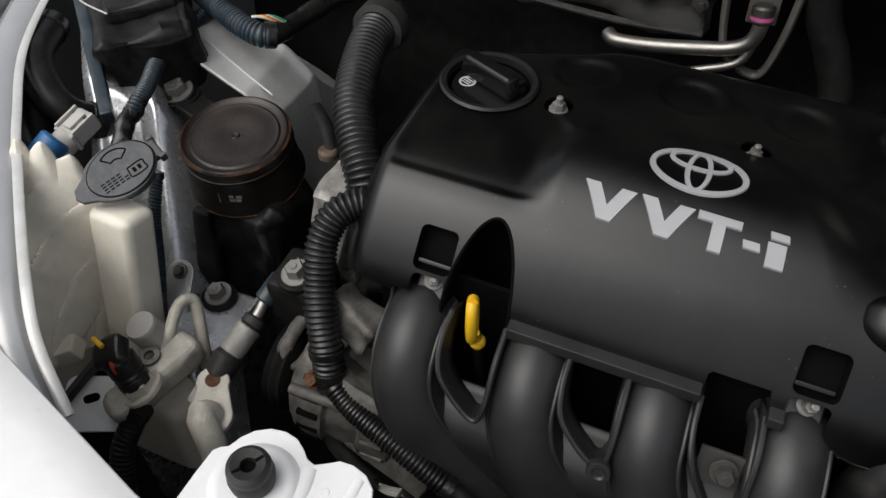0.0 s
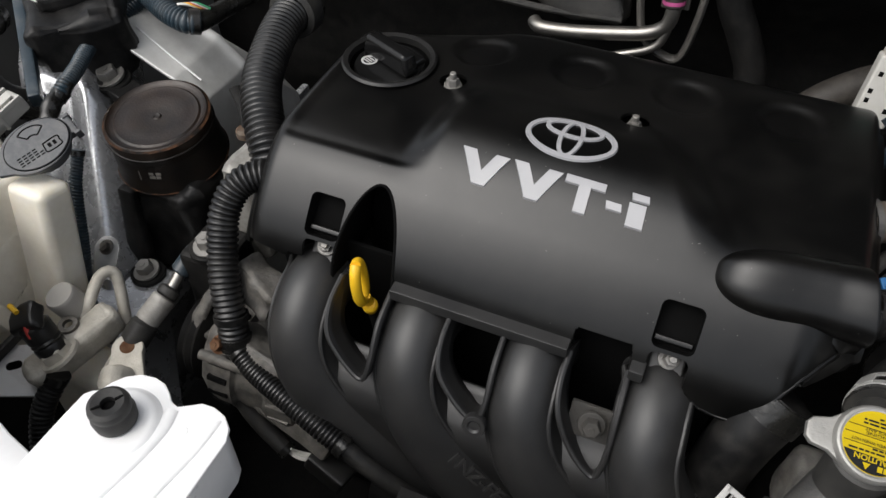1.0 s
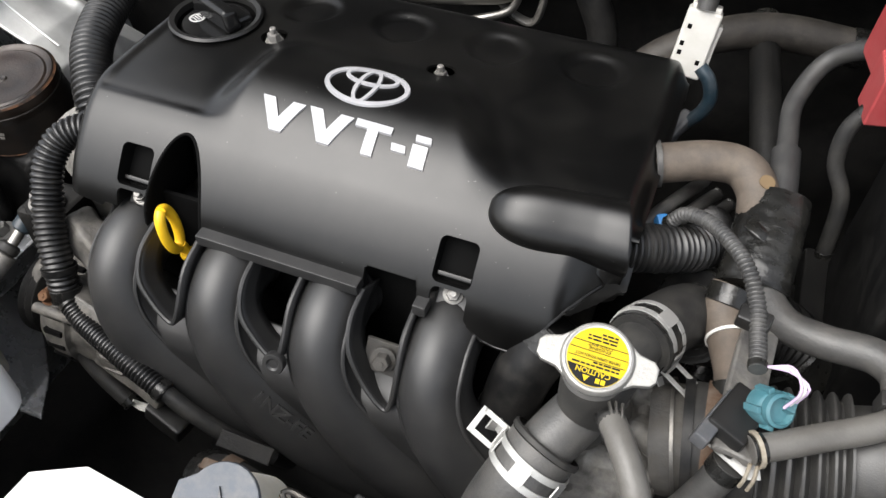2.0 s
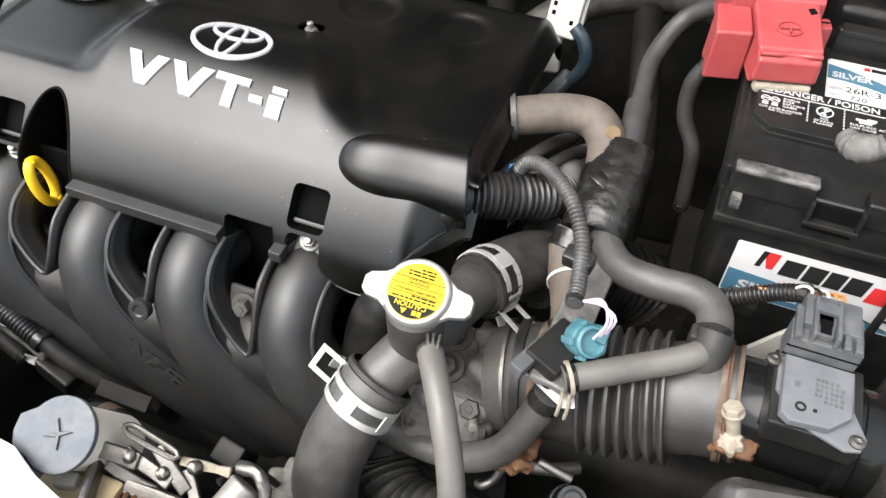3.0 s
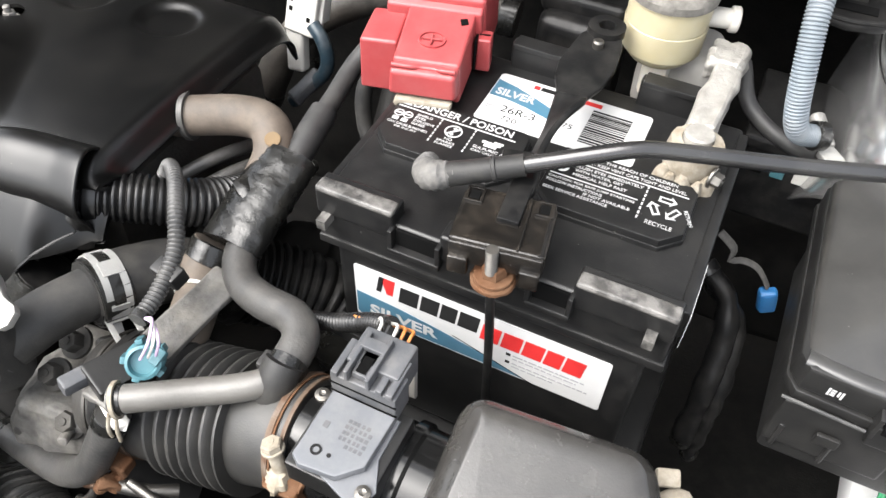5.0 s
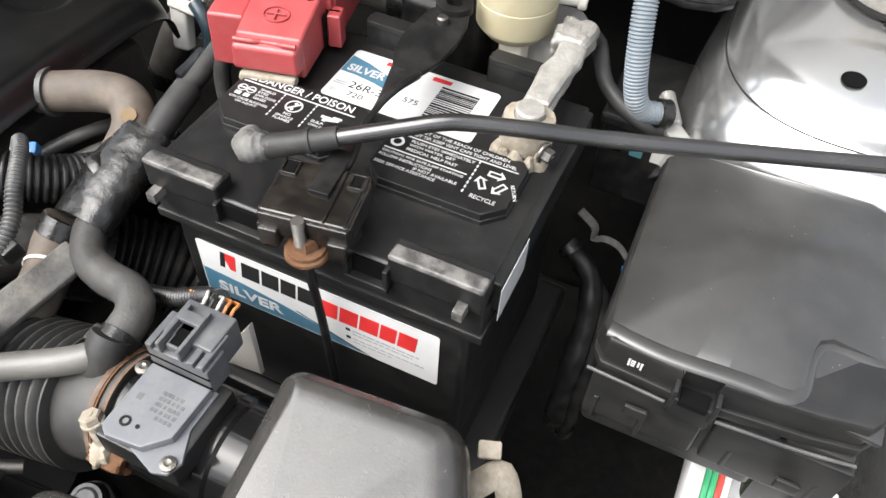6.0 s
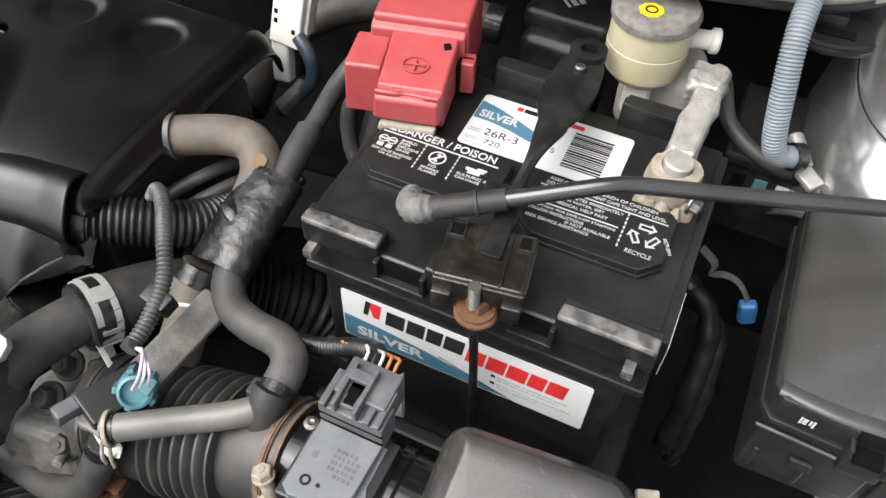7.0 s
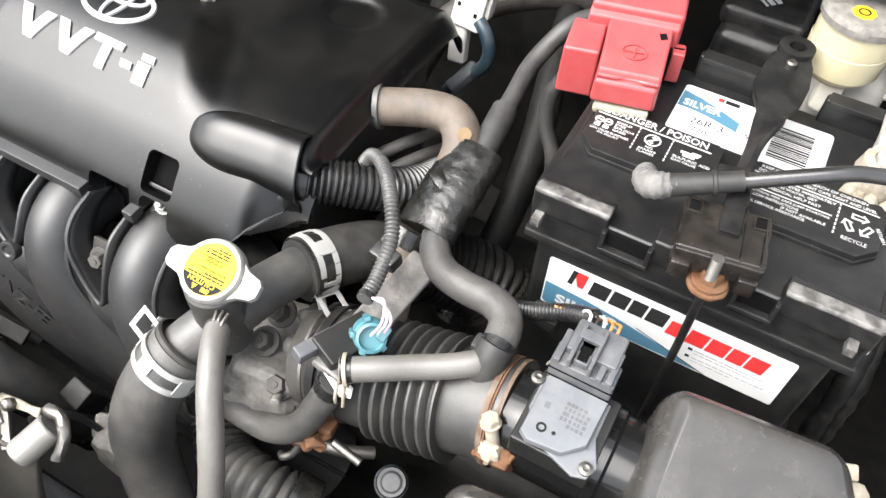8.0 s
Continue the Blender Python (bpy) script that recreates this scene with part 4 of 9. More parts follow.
cn_ = (Vector((0.10, -0.80, 0.60)) - cx_ * cx_.dot(Vector((0.10, -0.80, 0.60)))).normalized()
cy_ = cn_.cross(cx_)
lettering("moulded_code", "1NZ-FE", Matrix(((cx_.x, cy_.x, cn_.x, 0.0612), (cx_.y, cy_.y, cn_.y, 0.2768), (cx_.z, cy_.z, cn_.z, 0.6174), (0, 0, 0, 1))), 0.052, 0.0105, M_MANI, mani, 0.0022, "raised code moulded in the plastic", 0.015)

# dipstick
dip = thing("dipstick", (-0.036, 0.356, 0.62), "yellow plastic dipstick ring handle", "dipstick")
loop = [(-0.0395 - 0.0024 * math.sin(k * math.pi / 6), 0.3470 + 0.0090 * math.sin(k * math.pi / 6) - 0.003 * math.cos(k * math.pi / 6), 0.6920 + 0.0215 * math.cos(k * math.pi / 6) + 0.0016 * math.sin(k * math.pi / 6)) for k in range(13)]
part("handle", tube(loop, 0.0041, 0.002, 14, flat=1.0, side=(1, 0, 0)), M_YELLOW, dip)
part("stem", tube([(-0.0390, 0.3515, 0.672), (-0.0380, 0.3535, 0.664), (-0.037, 0.3555, 0.656)], 0.0042, 0.002, 12), M_YELLOW, dip)
part("collar", lathe([(0, 0), (0.0055, 0), (0.0062, 0.003), (0.0062, 0.007), (0.0045, 0.009), (0, 0.009)], place(-0.037, 0.3555, 0.654, 20, 5, 0), 20), M_YELLOW, dip)
part("tube", tube([(-0.037, 0.356, 0.656), (-0.034, 0.362, 0.60), (-0.03, 0.37, 0.5)], 0.0042, 0.01, 10), M_BLACK, dip)

# hard pipe at the firewall
pipe = thing("metal_pipe", (0.02, 0.85, 0.64), "bright aluminium refrigerant pipe at the firewall", "pipe")
part("tube", tube([(-0.052, 0.800, 0.662), (-0.041, 0.790, 0.662), (-0.004, 0.790, 0.665), (0.048, 0.790, 0.675), (0.078, 0.790, 0.683), (0.094, 0.790, 0.695), (0.0975, 0.791, 0.714), (0.094, 0.795, 0.732)], 0.0078, 0.006, 16), M_PIPE, pipe)
part("fitting", drum(0.0115, 0.018, aim((0.0968, 0.792, 0.716), (0.092, 0.799, 0.76)), 0.002, 16), M_STEEL, pipe)
part("paint_mark", lathe([(0.0119, 0), (0.0119, 0.004)], aim((0.0963, 0.793, 0.720), (0.092, 0.799, 0.76)), 16), M_PINK, pipe, "pink paint mark")
pipe2 = thing("metal_pipe", (0.07, 0.83, 0.62), "second aluminium pipe below the first", "pipe")
part("tube", tube([(0.035, 0.780, 0.648), (0.060, 0.785, 0.656), (0.078, 0.785, 0.664), (0.090, 0.786, 0.673), (0.0955, 0.788, 0.687), (0.0965, 0.790, 0.70)], 0.0046, 0.005, 14), M_PIPE, pipe2)
shield = thing("pipe_bracket", (0.11, 0.85, 0.66), "grey steel frame round the pipe fitting", "bracket")
part("loop", tube([(0.056, 0.804, 0.745), (0.063, 0.802, 0.700), (0.072, 0.800, 0.672), (0.092, 0.800, 0.656), (0.114, 0.800, 0.656), (0.123, 0.801, 0.699), (0.126, 0.804, 0.755)], 0.0042, 0.005, 10, flat=1.6, side=(0, 1, 0)), M_GREYHOSE, shield)
part("back_plate", box((0.030, 0.004, 0.060), place(0.095, 0.810, 0.735, 0, -4, 0), 0.003), M_GREYHOSE, shield)
shield = thing("heat_shield", (-0.05, 0.815, 0.66), "crumpled dark heat shield behind the engine", "heat shield")
part("sheet", roughen(roughen(cut(span((-0.16, 0.808, 0.675), (0.045, 0.836, 0.75), 0.006), 7), 0.016, 26), 0.003, 120), M_DIRTY, shield)
part("rolled_edge", tube([(-0.16, 0.807, 0.680), (-0.05, 0.805, 0.677), (0.045, 0.807, 0.681)], 0.004, 0.008, 8), M_DIRTY, shield)
for xx in (-0.12, -0.02, 0.035):
    part("bolt", hexbolt(0.006, 0.008, place(xx, 0.804, 0.715, 90, 0, 0)), M_DIRTY, shield)
corded("rubber_hose", [(0.135, 0.815, 0.775), (0.152, 0.812, 0.726), (0.174, 0.808, 0.688), (0.192, 0.800, 0.648), (0.20, 0.77, 0.58)], 0.017, tube([(0.135, 0.815, 0.775), (0.152, 0.812, 0.726), (0.174, 0.808, 0.688), (0.192, 0.800, 0.648), (0.20, 0.77, 0.58)], 0.017, 0.008, 16), M_DARK, "aged brownish heater hose at the firewall", "hose")
corded("rubber_hose", [(0.21, 0.68, 0.60), (0.235, 0.71, 0.665), (0.28, 0.74, 0.700), (0.35, 0.77, 0.715), (0.44, 0.78, 0.71)], 0.017, tube([(0.21, 0.68, 0.60), (0.235, 0.71, 0.665), (0.28, 0.74, 0.700), (0.35, 0.77, 0.715), (0.44, 0.78, 0.71)], 0.017, 0.008, 16), M_TAUPE, "thick aged hose curving along the firewall", "hose")
corded("rubber_hose", [(0.345, 0.80, 0.71), (0.365, 0.70, 0.685), (0.385, 0.61, 0.645), (0.388, 0.54, 0.60), (0.375, 0.48, 0.54)], 0.0145, tube([(0.345, 0.80, 0.71), (0.365, 0.70, 0.685), (0.385, 0.61, 0.645), (0.388, 0.54, 0.60), (0.375, 0.48, 0.54)], 0.0145, 0.008, 16), M_DARK, "aged grey-brown hose running down beside the battery", "hose")

# ---- the battery and its neighbours ----
battery = thing("battery", (0.551, 0.522, 0.595), "black car battery with white and blue labels, dusty on top", "battery")
case = span((0.4545, 0.4360, 0.597), (0.6475, 0.6025, 0.765), 0.005, 3)
part("case", case, M_BATT, battery)
lid = span((0.447, 0.4340, 0.757), (0.655, 0.6080, 0.7915), 0.003, 3)
lid_ob = part("lid", lid, M_BATT, battery)
part("lid_flange", span((0.4455, 0.4325, 0.755), (0.6565, 0.6095, 0.762), 0.0015), M_BATT, lid_ob)
for x0, x1 in ((0.447, 0.4965), (0.6005, 0.655)):
    part("front_ledge", span((x0, 0.4318, 0.782), (x1, 0.4470, 0.8015), 0.002, 3), M_BATT, battery)
    part("worn_edge", roughen(cut(span((x0 + 0.0005, 0.4312, 0.7990), (x1 - 0.0005, 0.4415, 0.8030), 0.0016, 2), 2), 0.0005, 160), M_WORN, battery, "scuffed pale grey edge")
for x0, x1 in ((0.4965, 0.5245), (0.5785, 0.6005)):
    part("grip_notch", span((x0, 0.4325, 0.768), (x1, 0.4345, 0.7905), 0.0006), M_HOLE, battery)
    part("grip_bar", span((x0 - 0.002, 0.4275, 0.7745), (x1 + 0.002, 0.4350, 0.7785), 0.001), M_BATT, battery)
    for xx in (x0 - 0.002, x1 - 0.001):
        part("grip_post", span((xx, 0.4280, 0.7745), (xx + 0.003, 0.4345, 0.792), 0.0008), M_BATT, battery)
part("front_ledge", span((0.5245, 0.4318, 0.780), (0.5785, 0.4470, 0.7990), 0.002, 3), M_BATT, battery)
for xx, zz in ((0.4540, 0.7805), (0.6440, 0.7850)):
    part("latch_tab", span((xx - 0.0030, 0.4240, zz - 0.0035), (xx + 0.0030, 0.4345, zz + 0.0035), 0.0006), M_WORN, battery)
part("side_ledge", span((0.6520, 0.447, 0.770), (0.6590, 0.602, 0.7925), 0.002), M_BATT, battery)
part("side_ledge", span((0.4430, 0.447, 0.770), (0.4500, 0.602, 0.7905), 0.002), M_BATT, battery)
for x0, x1 in ((0.497, 0.541), (0.585, 0.628)):
    part("rear_tab", span((x0, 0.6005, 0.789), (x1, 0.6090, 0.8105), 0.002, 3), M_BATT, battery)
    part("rear_tab_rim", span((x0 + 0.002, 0.5975, 0.8075), (x1 - 0.002, 0.6100, 0.8115), 0.001), M_BATT, battery)

# two chamfered vent caps with white print
def vent_cap(x0, x1, y0, y1):
    c = 0.011
    out = [(x0 + c, y0), (x1 - c, y0), (x1, y0 + c), (x1, y1 - c * 0.4), (x1 - c * 0.4, y1), (x0 + c * 0.4, y1), (x0, y1 - c * 0.4), (x0, y0 + c)]
    vc = part("vent_cap", plate(out, 0.0085, place(0, 0, 0.7905), 0.0012), M_BATT, battery)
    cx, cy = (x0 + x1) / 2, (y0 + y1) / 2
    part("step", plate([(cx + (x - cx) * 1.02, cy + (y - cy) * 1.04) for x, y in out], 0.004, place(0, 0, 0.7905), 0.0008), M_BATT, vc)
    return vc


vl = vent_cap(0.4525, 0.5395, 0.4850, 0.5320)
vr = vent_cap(0.5575, 0.6420, 0.4820, 0.5320)
TOPZ = 0.7991
tm = place(0.4545, 0.5225, TOPZ)
lettering("warning_print", "DANGER / POISON", tm @ place(0.0085, 0.0005, 0), 0.066, 0.0062, M_WPRINT, vl, 0.00015, "white warning words", 0.012)
tri = plate([(0, 0), (0.0066, 0), (0.0033, 0.0062)], 0.00015, tm @ place(0.0010, 0.0004, 0), 0)
part("warning_sign", tri, M_WPRINT, vl, "white triangle")
bars("print_line", [(0.000, -0.0022, 0.078, 0.0009)], tm, M_WPRINT, vl)


def fine_print(x0, y1, w, rows, pitch, height, seed, m, mat, parent, name="small_print"):
    q = random.Random(seed)
    out = []
    for r in range(rows):
        x = x0
        end = x0 + w * (1 if r < rows - 1 else q.uniform(0.5, 0.9))
        while x < end - 0.001:
            k = min(q.uniform(0.002, 0.0065), end - x)
            out.append((x, y1 - r * pitch - height, k, height))
            x += k + 0.0008
    return bars(name, out, m, mat, parent)


for words, x0, y0, w, h in (("SHIELD", 0.0145, -0.0063, 0.0105, 0.0020), ("EYES", 0.0145, -0.0092, 0.0070, 0.0020), ("EXPLOSIVE", 0.0145, -0.0121, 0.0140, 0.0020), ("GASES", 0.0145, -0.0150, 0.0090, 0.0020),
                            ("CAN CAUSE BLINDNESS", 0.0000, -0.0190, 0.0270, 0.0020), ("OR INJURY", 0.0060, -0.0220, 0.0150, 0.0020), ("NO", 0.0385, -0.0188, 0.0050, 0.0022), ("SPARKS", 0.0345, -0.0216, 0.0120, 0.0019), ("FLAMES", 0.0345, -0.0243, 0.0115, 0.0019),
                            ("SULFURIC", 0.0565, -0.0172, 0.0160, 0.0022), ("ACID", 0.0740, -0.0172, 0.0070, 0.0022), ("CAN CAUSE", 0.0565, -0.0202, 0.0160, 0.0019)):
    lettering("warning_print", words, tm @ place(x0, y0, 0), w, h, M_WPRINT, vl, 0.00015, "", 0.008)
for k, xx in enumerate((0.0035, 0.0095)):
    part("warning_sign", lathe([(0.0024, 0), (0.0024, 0.00015), (0.0032, 0.00015), (0.0032, 0)], tm @ place(xx, -0.0085, 0), 20), M_WPRINT, vl)
    bars("sign_bar", [(xx - 0.0022, -0.0090, 0.0044, 0.0012), (xx - 0.002, -0.0155, 0.004, 0.003)], tm, M_WPRINT, vl)
part("warning_sign", lathe([(0.0046, 0), (0.0046, 0.00015), (0.0056, 0.00015), (0.0056, 0)], tm @ place(0.041, -0.0100, 0), 24), M_WPRINT, vl)
bars("sign_bar", [(-0.0045, -0.0006, 0.009, 0.0012), (-0.003, -0.0028, 0.002, 0.0022), (0.001, 0.0006, 0.002, 0.0022)], tm @ place(0.041, -0.0100, 0, 0, 0, 45), M_WPRINT, vl)
bars("sign_bar", [(0.060, -0.0110, 0.012, 0.0022), (0.062, -0.0135, 0.008, 0.0025), (0.067, -0.0090, 0.006, 0.0018)], tm, M_WPRINT, vl)
for xx in (0.030, 0.0525):
    bars("dashes", [(xx, -0.0045 - 0.0033 * k, 0.0009, 0.0020) for k in range(7)], tm, M_WPRINT, vl)
tr = place(0.5600, 0.5290, TOPZ)
for words, x0, y0, w, h in (("KEEP OUT OF THE REACH OF CHILDREN", 0.0040, -0.0022, 0.0660, 0.0024), ("DO NOT TIP. KEEP VENT CAPS TIGHT AND LEVEL", 0.0030, -0.0062, 0.0730, 0.0024),
                            ("FLUSH EYES IMMEDIATELY", 0.0125, -0.0122, 0.0400, 0.0023), ("WITH WATER, GET", 0.0125, -0.0158, 0.0290, 0.0023), ("MEDICAL HELP FAST", 0.0125, -0.0194, 0.0320, 0.0023),
                            ("CAUTION: FOR SAFE JUMP STARTING", 0.0000, -0.0262, 0.0510, 0.0022), ("FOLLOW INSTRUCTIONS", 0.0000, -0.0294, 0.0330, 0.0022), ("IF NOT AVAILABLE", 0.0230, -0.0326, 0.0270, 0.0022), ("SEEK SERVICE ASSISTANCE", 0.0000, -0.0358, 0.0380, 0.0022)):
    lettering("warning_print", words, tr @ place(x0, y0, 0), w, h, M_WPRINT, vr, 0.00015, "", 0.008)
bars("print_line", [(0.0, -0.0085, 0.078, 0.0008), (0.0, -0.0225, 0.052, 0.0008)], tr, M_WPRINT, vr)
lettering("warning_print", "RETURN", tr @ place(0.0775, -0.0190, 0, 0, 0, -62), 0.0120, 0.0022, M_WPRINT, vr, 0.00015, "", 0.008)
part("warning_sign", lathe([(0.0025, 0), (0.0025, 0.00015), (0.0042, 0.00015), (0.0042, 0)], tr @ place(0.005, -0.0150, 0), 20), M_WPRINT, vr)
bars("dashes", [(0.0545, -0.0105 - 0.0036 * k, 0.0010, 0.0022) for k in range(8)], tr, M_WPRINT, vr)
for k in range(3):
    a = radians(90 + 120 * k)
    mm = tr @ place(0.0675 + 0.0062 * math.cos(a), -0.0215 + 0.0062 * math.sin(a), 0, 0, 0, 120 * k)
    arrow = plate([(-0.0048, -0.0022), (0.0018, -0.0022), (0.0018, -0.0040), (0.0058, 0.0), (0.0018, 0.0040), (0.0018, 0.0022), (-0.0048, 0.0022)], 0.00015, mm, 0)
    part("recycle_arrow", arrow, M_WPRINT, vr, "white bent arrow")
    part("arrow_core", plate([(-0.0036, -0.0010), (0.0026, -0.0010), (0.0036, 0.0), (0.0026, 0.0010), (-0.0036, 0.0010)], 0.0003, mm, 0), M_BATT, vr)
lettering("word", "RECYCLE", tr @ place(0.0600, -0.0375, 0), 0.015, 0.0030, M_WPRINT, vr, 0.00015)

# top sticker
st = place(0.4965, 0.5390, 0.7917)
sticker = part("top_label", plate([(p[0] + 0.052, p[1] + 0.0258) for p in rounded(0.104, 0.0515, 0.003)], 0.0004, st, 0), M_WLABEL, battery, "white and blue battery label")
part("blue_field", plate([(0.0005, 0.0265), (0.012, 0.0262), (0.026, 0.0240), (0.044, 0.0190), (0.044, 0.0290), (0.030, 0.0350), (0.014, 0.0410), (0.0005, 0.0440)], 0.0003, st @ place(0, 0, 0.0003), 0), M_BLABEL, sticker)
lettering("word", "SILVER", st @ place(0.0035, 0.0285, 0.0007), 0.027, 0.0072, M_WPRINT, sticker, 0.0001, "", 0.03)
lettering("word", "26R-3", st @ place(0.0130, 0.0130, 0.0005), 0.023, 0.0066, M_INK, sticker, 0.0001)
lettering("word", "720", st @ place(0.0160, 0.0050, 0.0005), 0.011, 0.0046, M_INK, sticker, 0.0001)
bars("small_print", [(0.003, 0.0155, 0.008, 0.0011), (0.002, 0.0135, 0.009, 0.0011), (0.003, 0.0075, 0.010, 0.001), (0.003, 0.0058, 0.009, 0.001), (0.003, 0.0020, 0.030, 0.0011)], st @ place(0, 0, 0.0005), M_GREYINK, sticker)
bars("logo_bar", [(0.0245, 0.0445, 0.004, 0.0038)], st @ place(0, 0, 0.0005), M_REDINK, sticker)
bars("logo_bar", [(0.0295, 0.0445, 0.010, 0.0038)], st @ place(0, 0, 0.0005), M_INK, sticker)
bars("logo_bar", [(0.058, 0.0445, 0.013, 0.0038)], st @ place(0, 0, 0.0005), M_REDINK, sticker)
lettering("word", "575", st @ place(0.0500, 0.0165, 0.0005), 0.010, 0.0045, M_INK, sticker, 0.0001)
q = random.Random(12)
codes, yy = [], 0.008
while yy < 0.041:
    h = q.choice((0.0007, 0.0010, 0.0015))
    codes.append((0.067, yy, 0.026, h))
    yy += h + q.choice((0.0006, 0.0009, 0.0012))
bars("bar_code", codes, st @ place(0, 0, 0.0005), M_INK, sticker)

# front label on the case
fl = Matrix.Translation((0.4665, 0.4357, 0.6925)) @ pose(0, 0, 0, 90, 0, 0)
W, Hh = 0.1650, 0.0500
flabel = part("front_label", plate([(p[0] + W / 2, p[1] + Hh / 2) for p in rounded(W, Hh, 0.002)], 0.0004, fl, 0), M_WLABEL, battery, "white and blue front label of the battery")
part("blue_field", plate([(0.0008, 0.0030), (0.0008, 0.0240), (0.030, 0.0215), (0.060, 0.0165), (0.090, 0.0095), (0.118, 0.0012), (0.004, 0.0008)], 0.0003, fl @ place(0, 0, 0.0003), 0), M_BLABEL, flabel)
bars("stripe", [(0.0, 0.0, 0.060, 0.0006)], fl @ place(0.068, 0.0165, 0.0005, 0, 0, -17.5), M_INK, flabel)
lettering("word", "SILVER", fl @ place(0.0100, 0.0060, 0.0007), 0.0480, 0.0095, M_WPRINT, flabel, 0.0001, "", 0.03)
# the maker's name as plain blocks in its colours
def slanted(name, x, y, w, h, mat):
    part(name, plate([(x, y), (x + w, y), (x + w + h * 0.12, y + h), (x + h * 0.12, y + h)], 0.0003, fl @ place(0, 0, 0.0003), 0), mat, flabel)


part("logo_bar", plate([(0.0150, 0.0315), (0.0185, 0.0315), (0.0210, 0.0465), (0.0175, 0.0465)], 0.0003, fl @ place(0, 0, 0.0003), 0), M_INK, flabel)
part("logo_bar", plate([(0.0195, 0.0425), (0.0225, 0.0315), (0.0265, 0.0315), (0.0285, 0.0465), (0.0205, 0.0465)], 0.0003, fl @ place(0, 0, 0.0003), 0), M_REDINK, flabel)
for xx, ww in ((0.0305, 0.0128), (0.0450, 0.0120), (0.0585, 0.0105), (0.0705, 0.0130)):
    slanted("logo_block", xx, 0.0290, ww, 0.0150, M_INK)
for xx, ww in ((0.0855, 0.0120), (0.0990, 0.0122), (0.1125, 0.0125), (0.1262, 0.0105), (0.1380, 0.0118)):
    slanted("logo_block", xx, 0.0255, ww, 0.0150, M_REDINK)
fine_print(0.108, 0.0215, 0.045, 2, 0.0032, 0.0012, 15, fl @ place(0, 0, 0.0005), M_GREYINK, flabel)
fine_print(0.108, 0.0135, 0.048, 2, 0.0032, 0.0012, 16, fl @ place(0, 0, 0.0005), M_GREYINK, flabel)
bars("mark", [(0.1035, 0.0195, 0.003, 0.0025), (0.1035, 0.0115, 0.003, 0.0025)], fl @ place(0, 0, 0.0005), M_INK, flabel)
part("side_label", span((0.6590, 0.446, 0.764), (0.6594, 0.486, 0.790), 0), M_WLABEL, battery)

# battery tray and wall of the bay beside it
tray = thing("battery_tray", (0.55, 0.52, 0.56), "black plastic battery tray", "tray")
part("floor", span((0.435, 0.425, 0.575), (0.668, 0.62, 0.597), 0.004), M_BLACK, tray)
part("support", span((0.46, 0.45, 0.40), (0.64, 0.60, 0.578), 0.01), M_DARK, tray)

# positive terminal cover
red = thing("terminal_cover", (0.455, 0.57, 0.79), "red plastic cover over the positive terminal", "terminal cover")
RM = place(0.4605, 0.5536, 0.0, 0, 0, 14)


def red_block(pts, z_low, tops, bevel):
    """A cap with a flat bottom and a sloping top: an outline, and a height for each of its corners."""
    bm = bmesh.new()
    low = [bm.verts.new((x, y, z_low)) for x, y in pts]
    cx, cy = sum(p[0] for p in pts) / len(pts), sum(p[1] for p in pts) / len(pts)
    top = [bm.verts.new((cx + (x - cx) * 0.95, cy + (y - cy) * 0.95, z)) for (x, y), z in zip(pts, tops)]
    n = len(pts)
    bm.faces.new(low[::-1])
    bm.faces.new(top)
    for k in range(n):
        bm.faces.new((low[k], low[(k + 1) % n], top[(k + 1) % n], top[k]))
    bmesh.ops.recalc_face_normals(bm, faces=bm.faces[:])
    bmesh.ops.bevel(bm, geom=bm.edges[:], offset=bevel, segments=3, affect="EDGES", profile=0.5)
    bm.transform(RM)
    return bm


part("main_cap", red_block([(-0.0220, -0.0190), (0.0220, -0.0190), (0.0245, 0.0300), (-0.0215, 0.0300)], 0.797, (0.8240, 0.8240, 0.8345, 0.8345), 0.0022), M_RED, red)
part("front_flap", red_block([(-0.0225, -0.0262), (0.0205, -0.0262), (0.0220, -0.0150), (-0.0220, -0.0150)], 0.8030, (0.8200, 0.8200, 0.8235, 0.8235), 0.0026), M_RED, red)
ridge = [(-0.0205, -0.0222, 0.8225), (-0.0080, -0.0222, 0.8225), (-0.0040, -0.0205, 0.8215), (0.0075, -0.0205, 0.8215), (0.0110, -0.0222, 0.8225), (0.0190, -0.0222, 0.8225)]
part("moulded_bar", tube([tuple(RM @ Vector(p)) for p in ridge], 0.0017, 0.002, 10), M_RED, red)
part("side_cap", red_block([(-0.0475, -0.0020), (-0.0215, -0.0020), (-0.0205, 0.0290), (-0.0445, 0.0290)], 0.786, (0.8230, 0.8235, 0.8290, 0.8285), 0.0020), M_RED, red)
part("rear_cap", red_block([(-0.0360, 0.0280), (0.0300, 0.0280), (0.0320, 0.0800), (-0.0340, 0.0800)], 0.795, (0.8420, 0.8420, 0.8450, 0.8450), 0.0030), M_RED, red)
part("rear_step", red_block([(-0.0365, 0.0245), (0.0285, 0.0245), (0.0290, 0.0320), (-0.0365, 0.0320)], 0.800, (0.8345, 0.8345, 0.8380, 0.8380), 0.0016), M_RED, red)
part("lug", red_block([(0.0255, 0.0180), (0.0350, 0.0180), (0.0350, 0.0300), (0.0255, 0.0300)], 0.797, (0.8205, 0.8205, 0.8215, 0.8215), 0.0014), M_RED, red)
part("latch_hole", box((0.0048, 0.0052, 0.0020), RM @ place(0.0170, 0.0180, 0.8318, 12, 0, 20), 0.0004), M_HOLE, red)
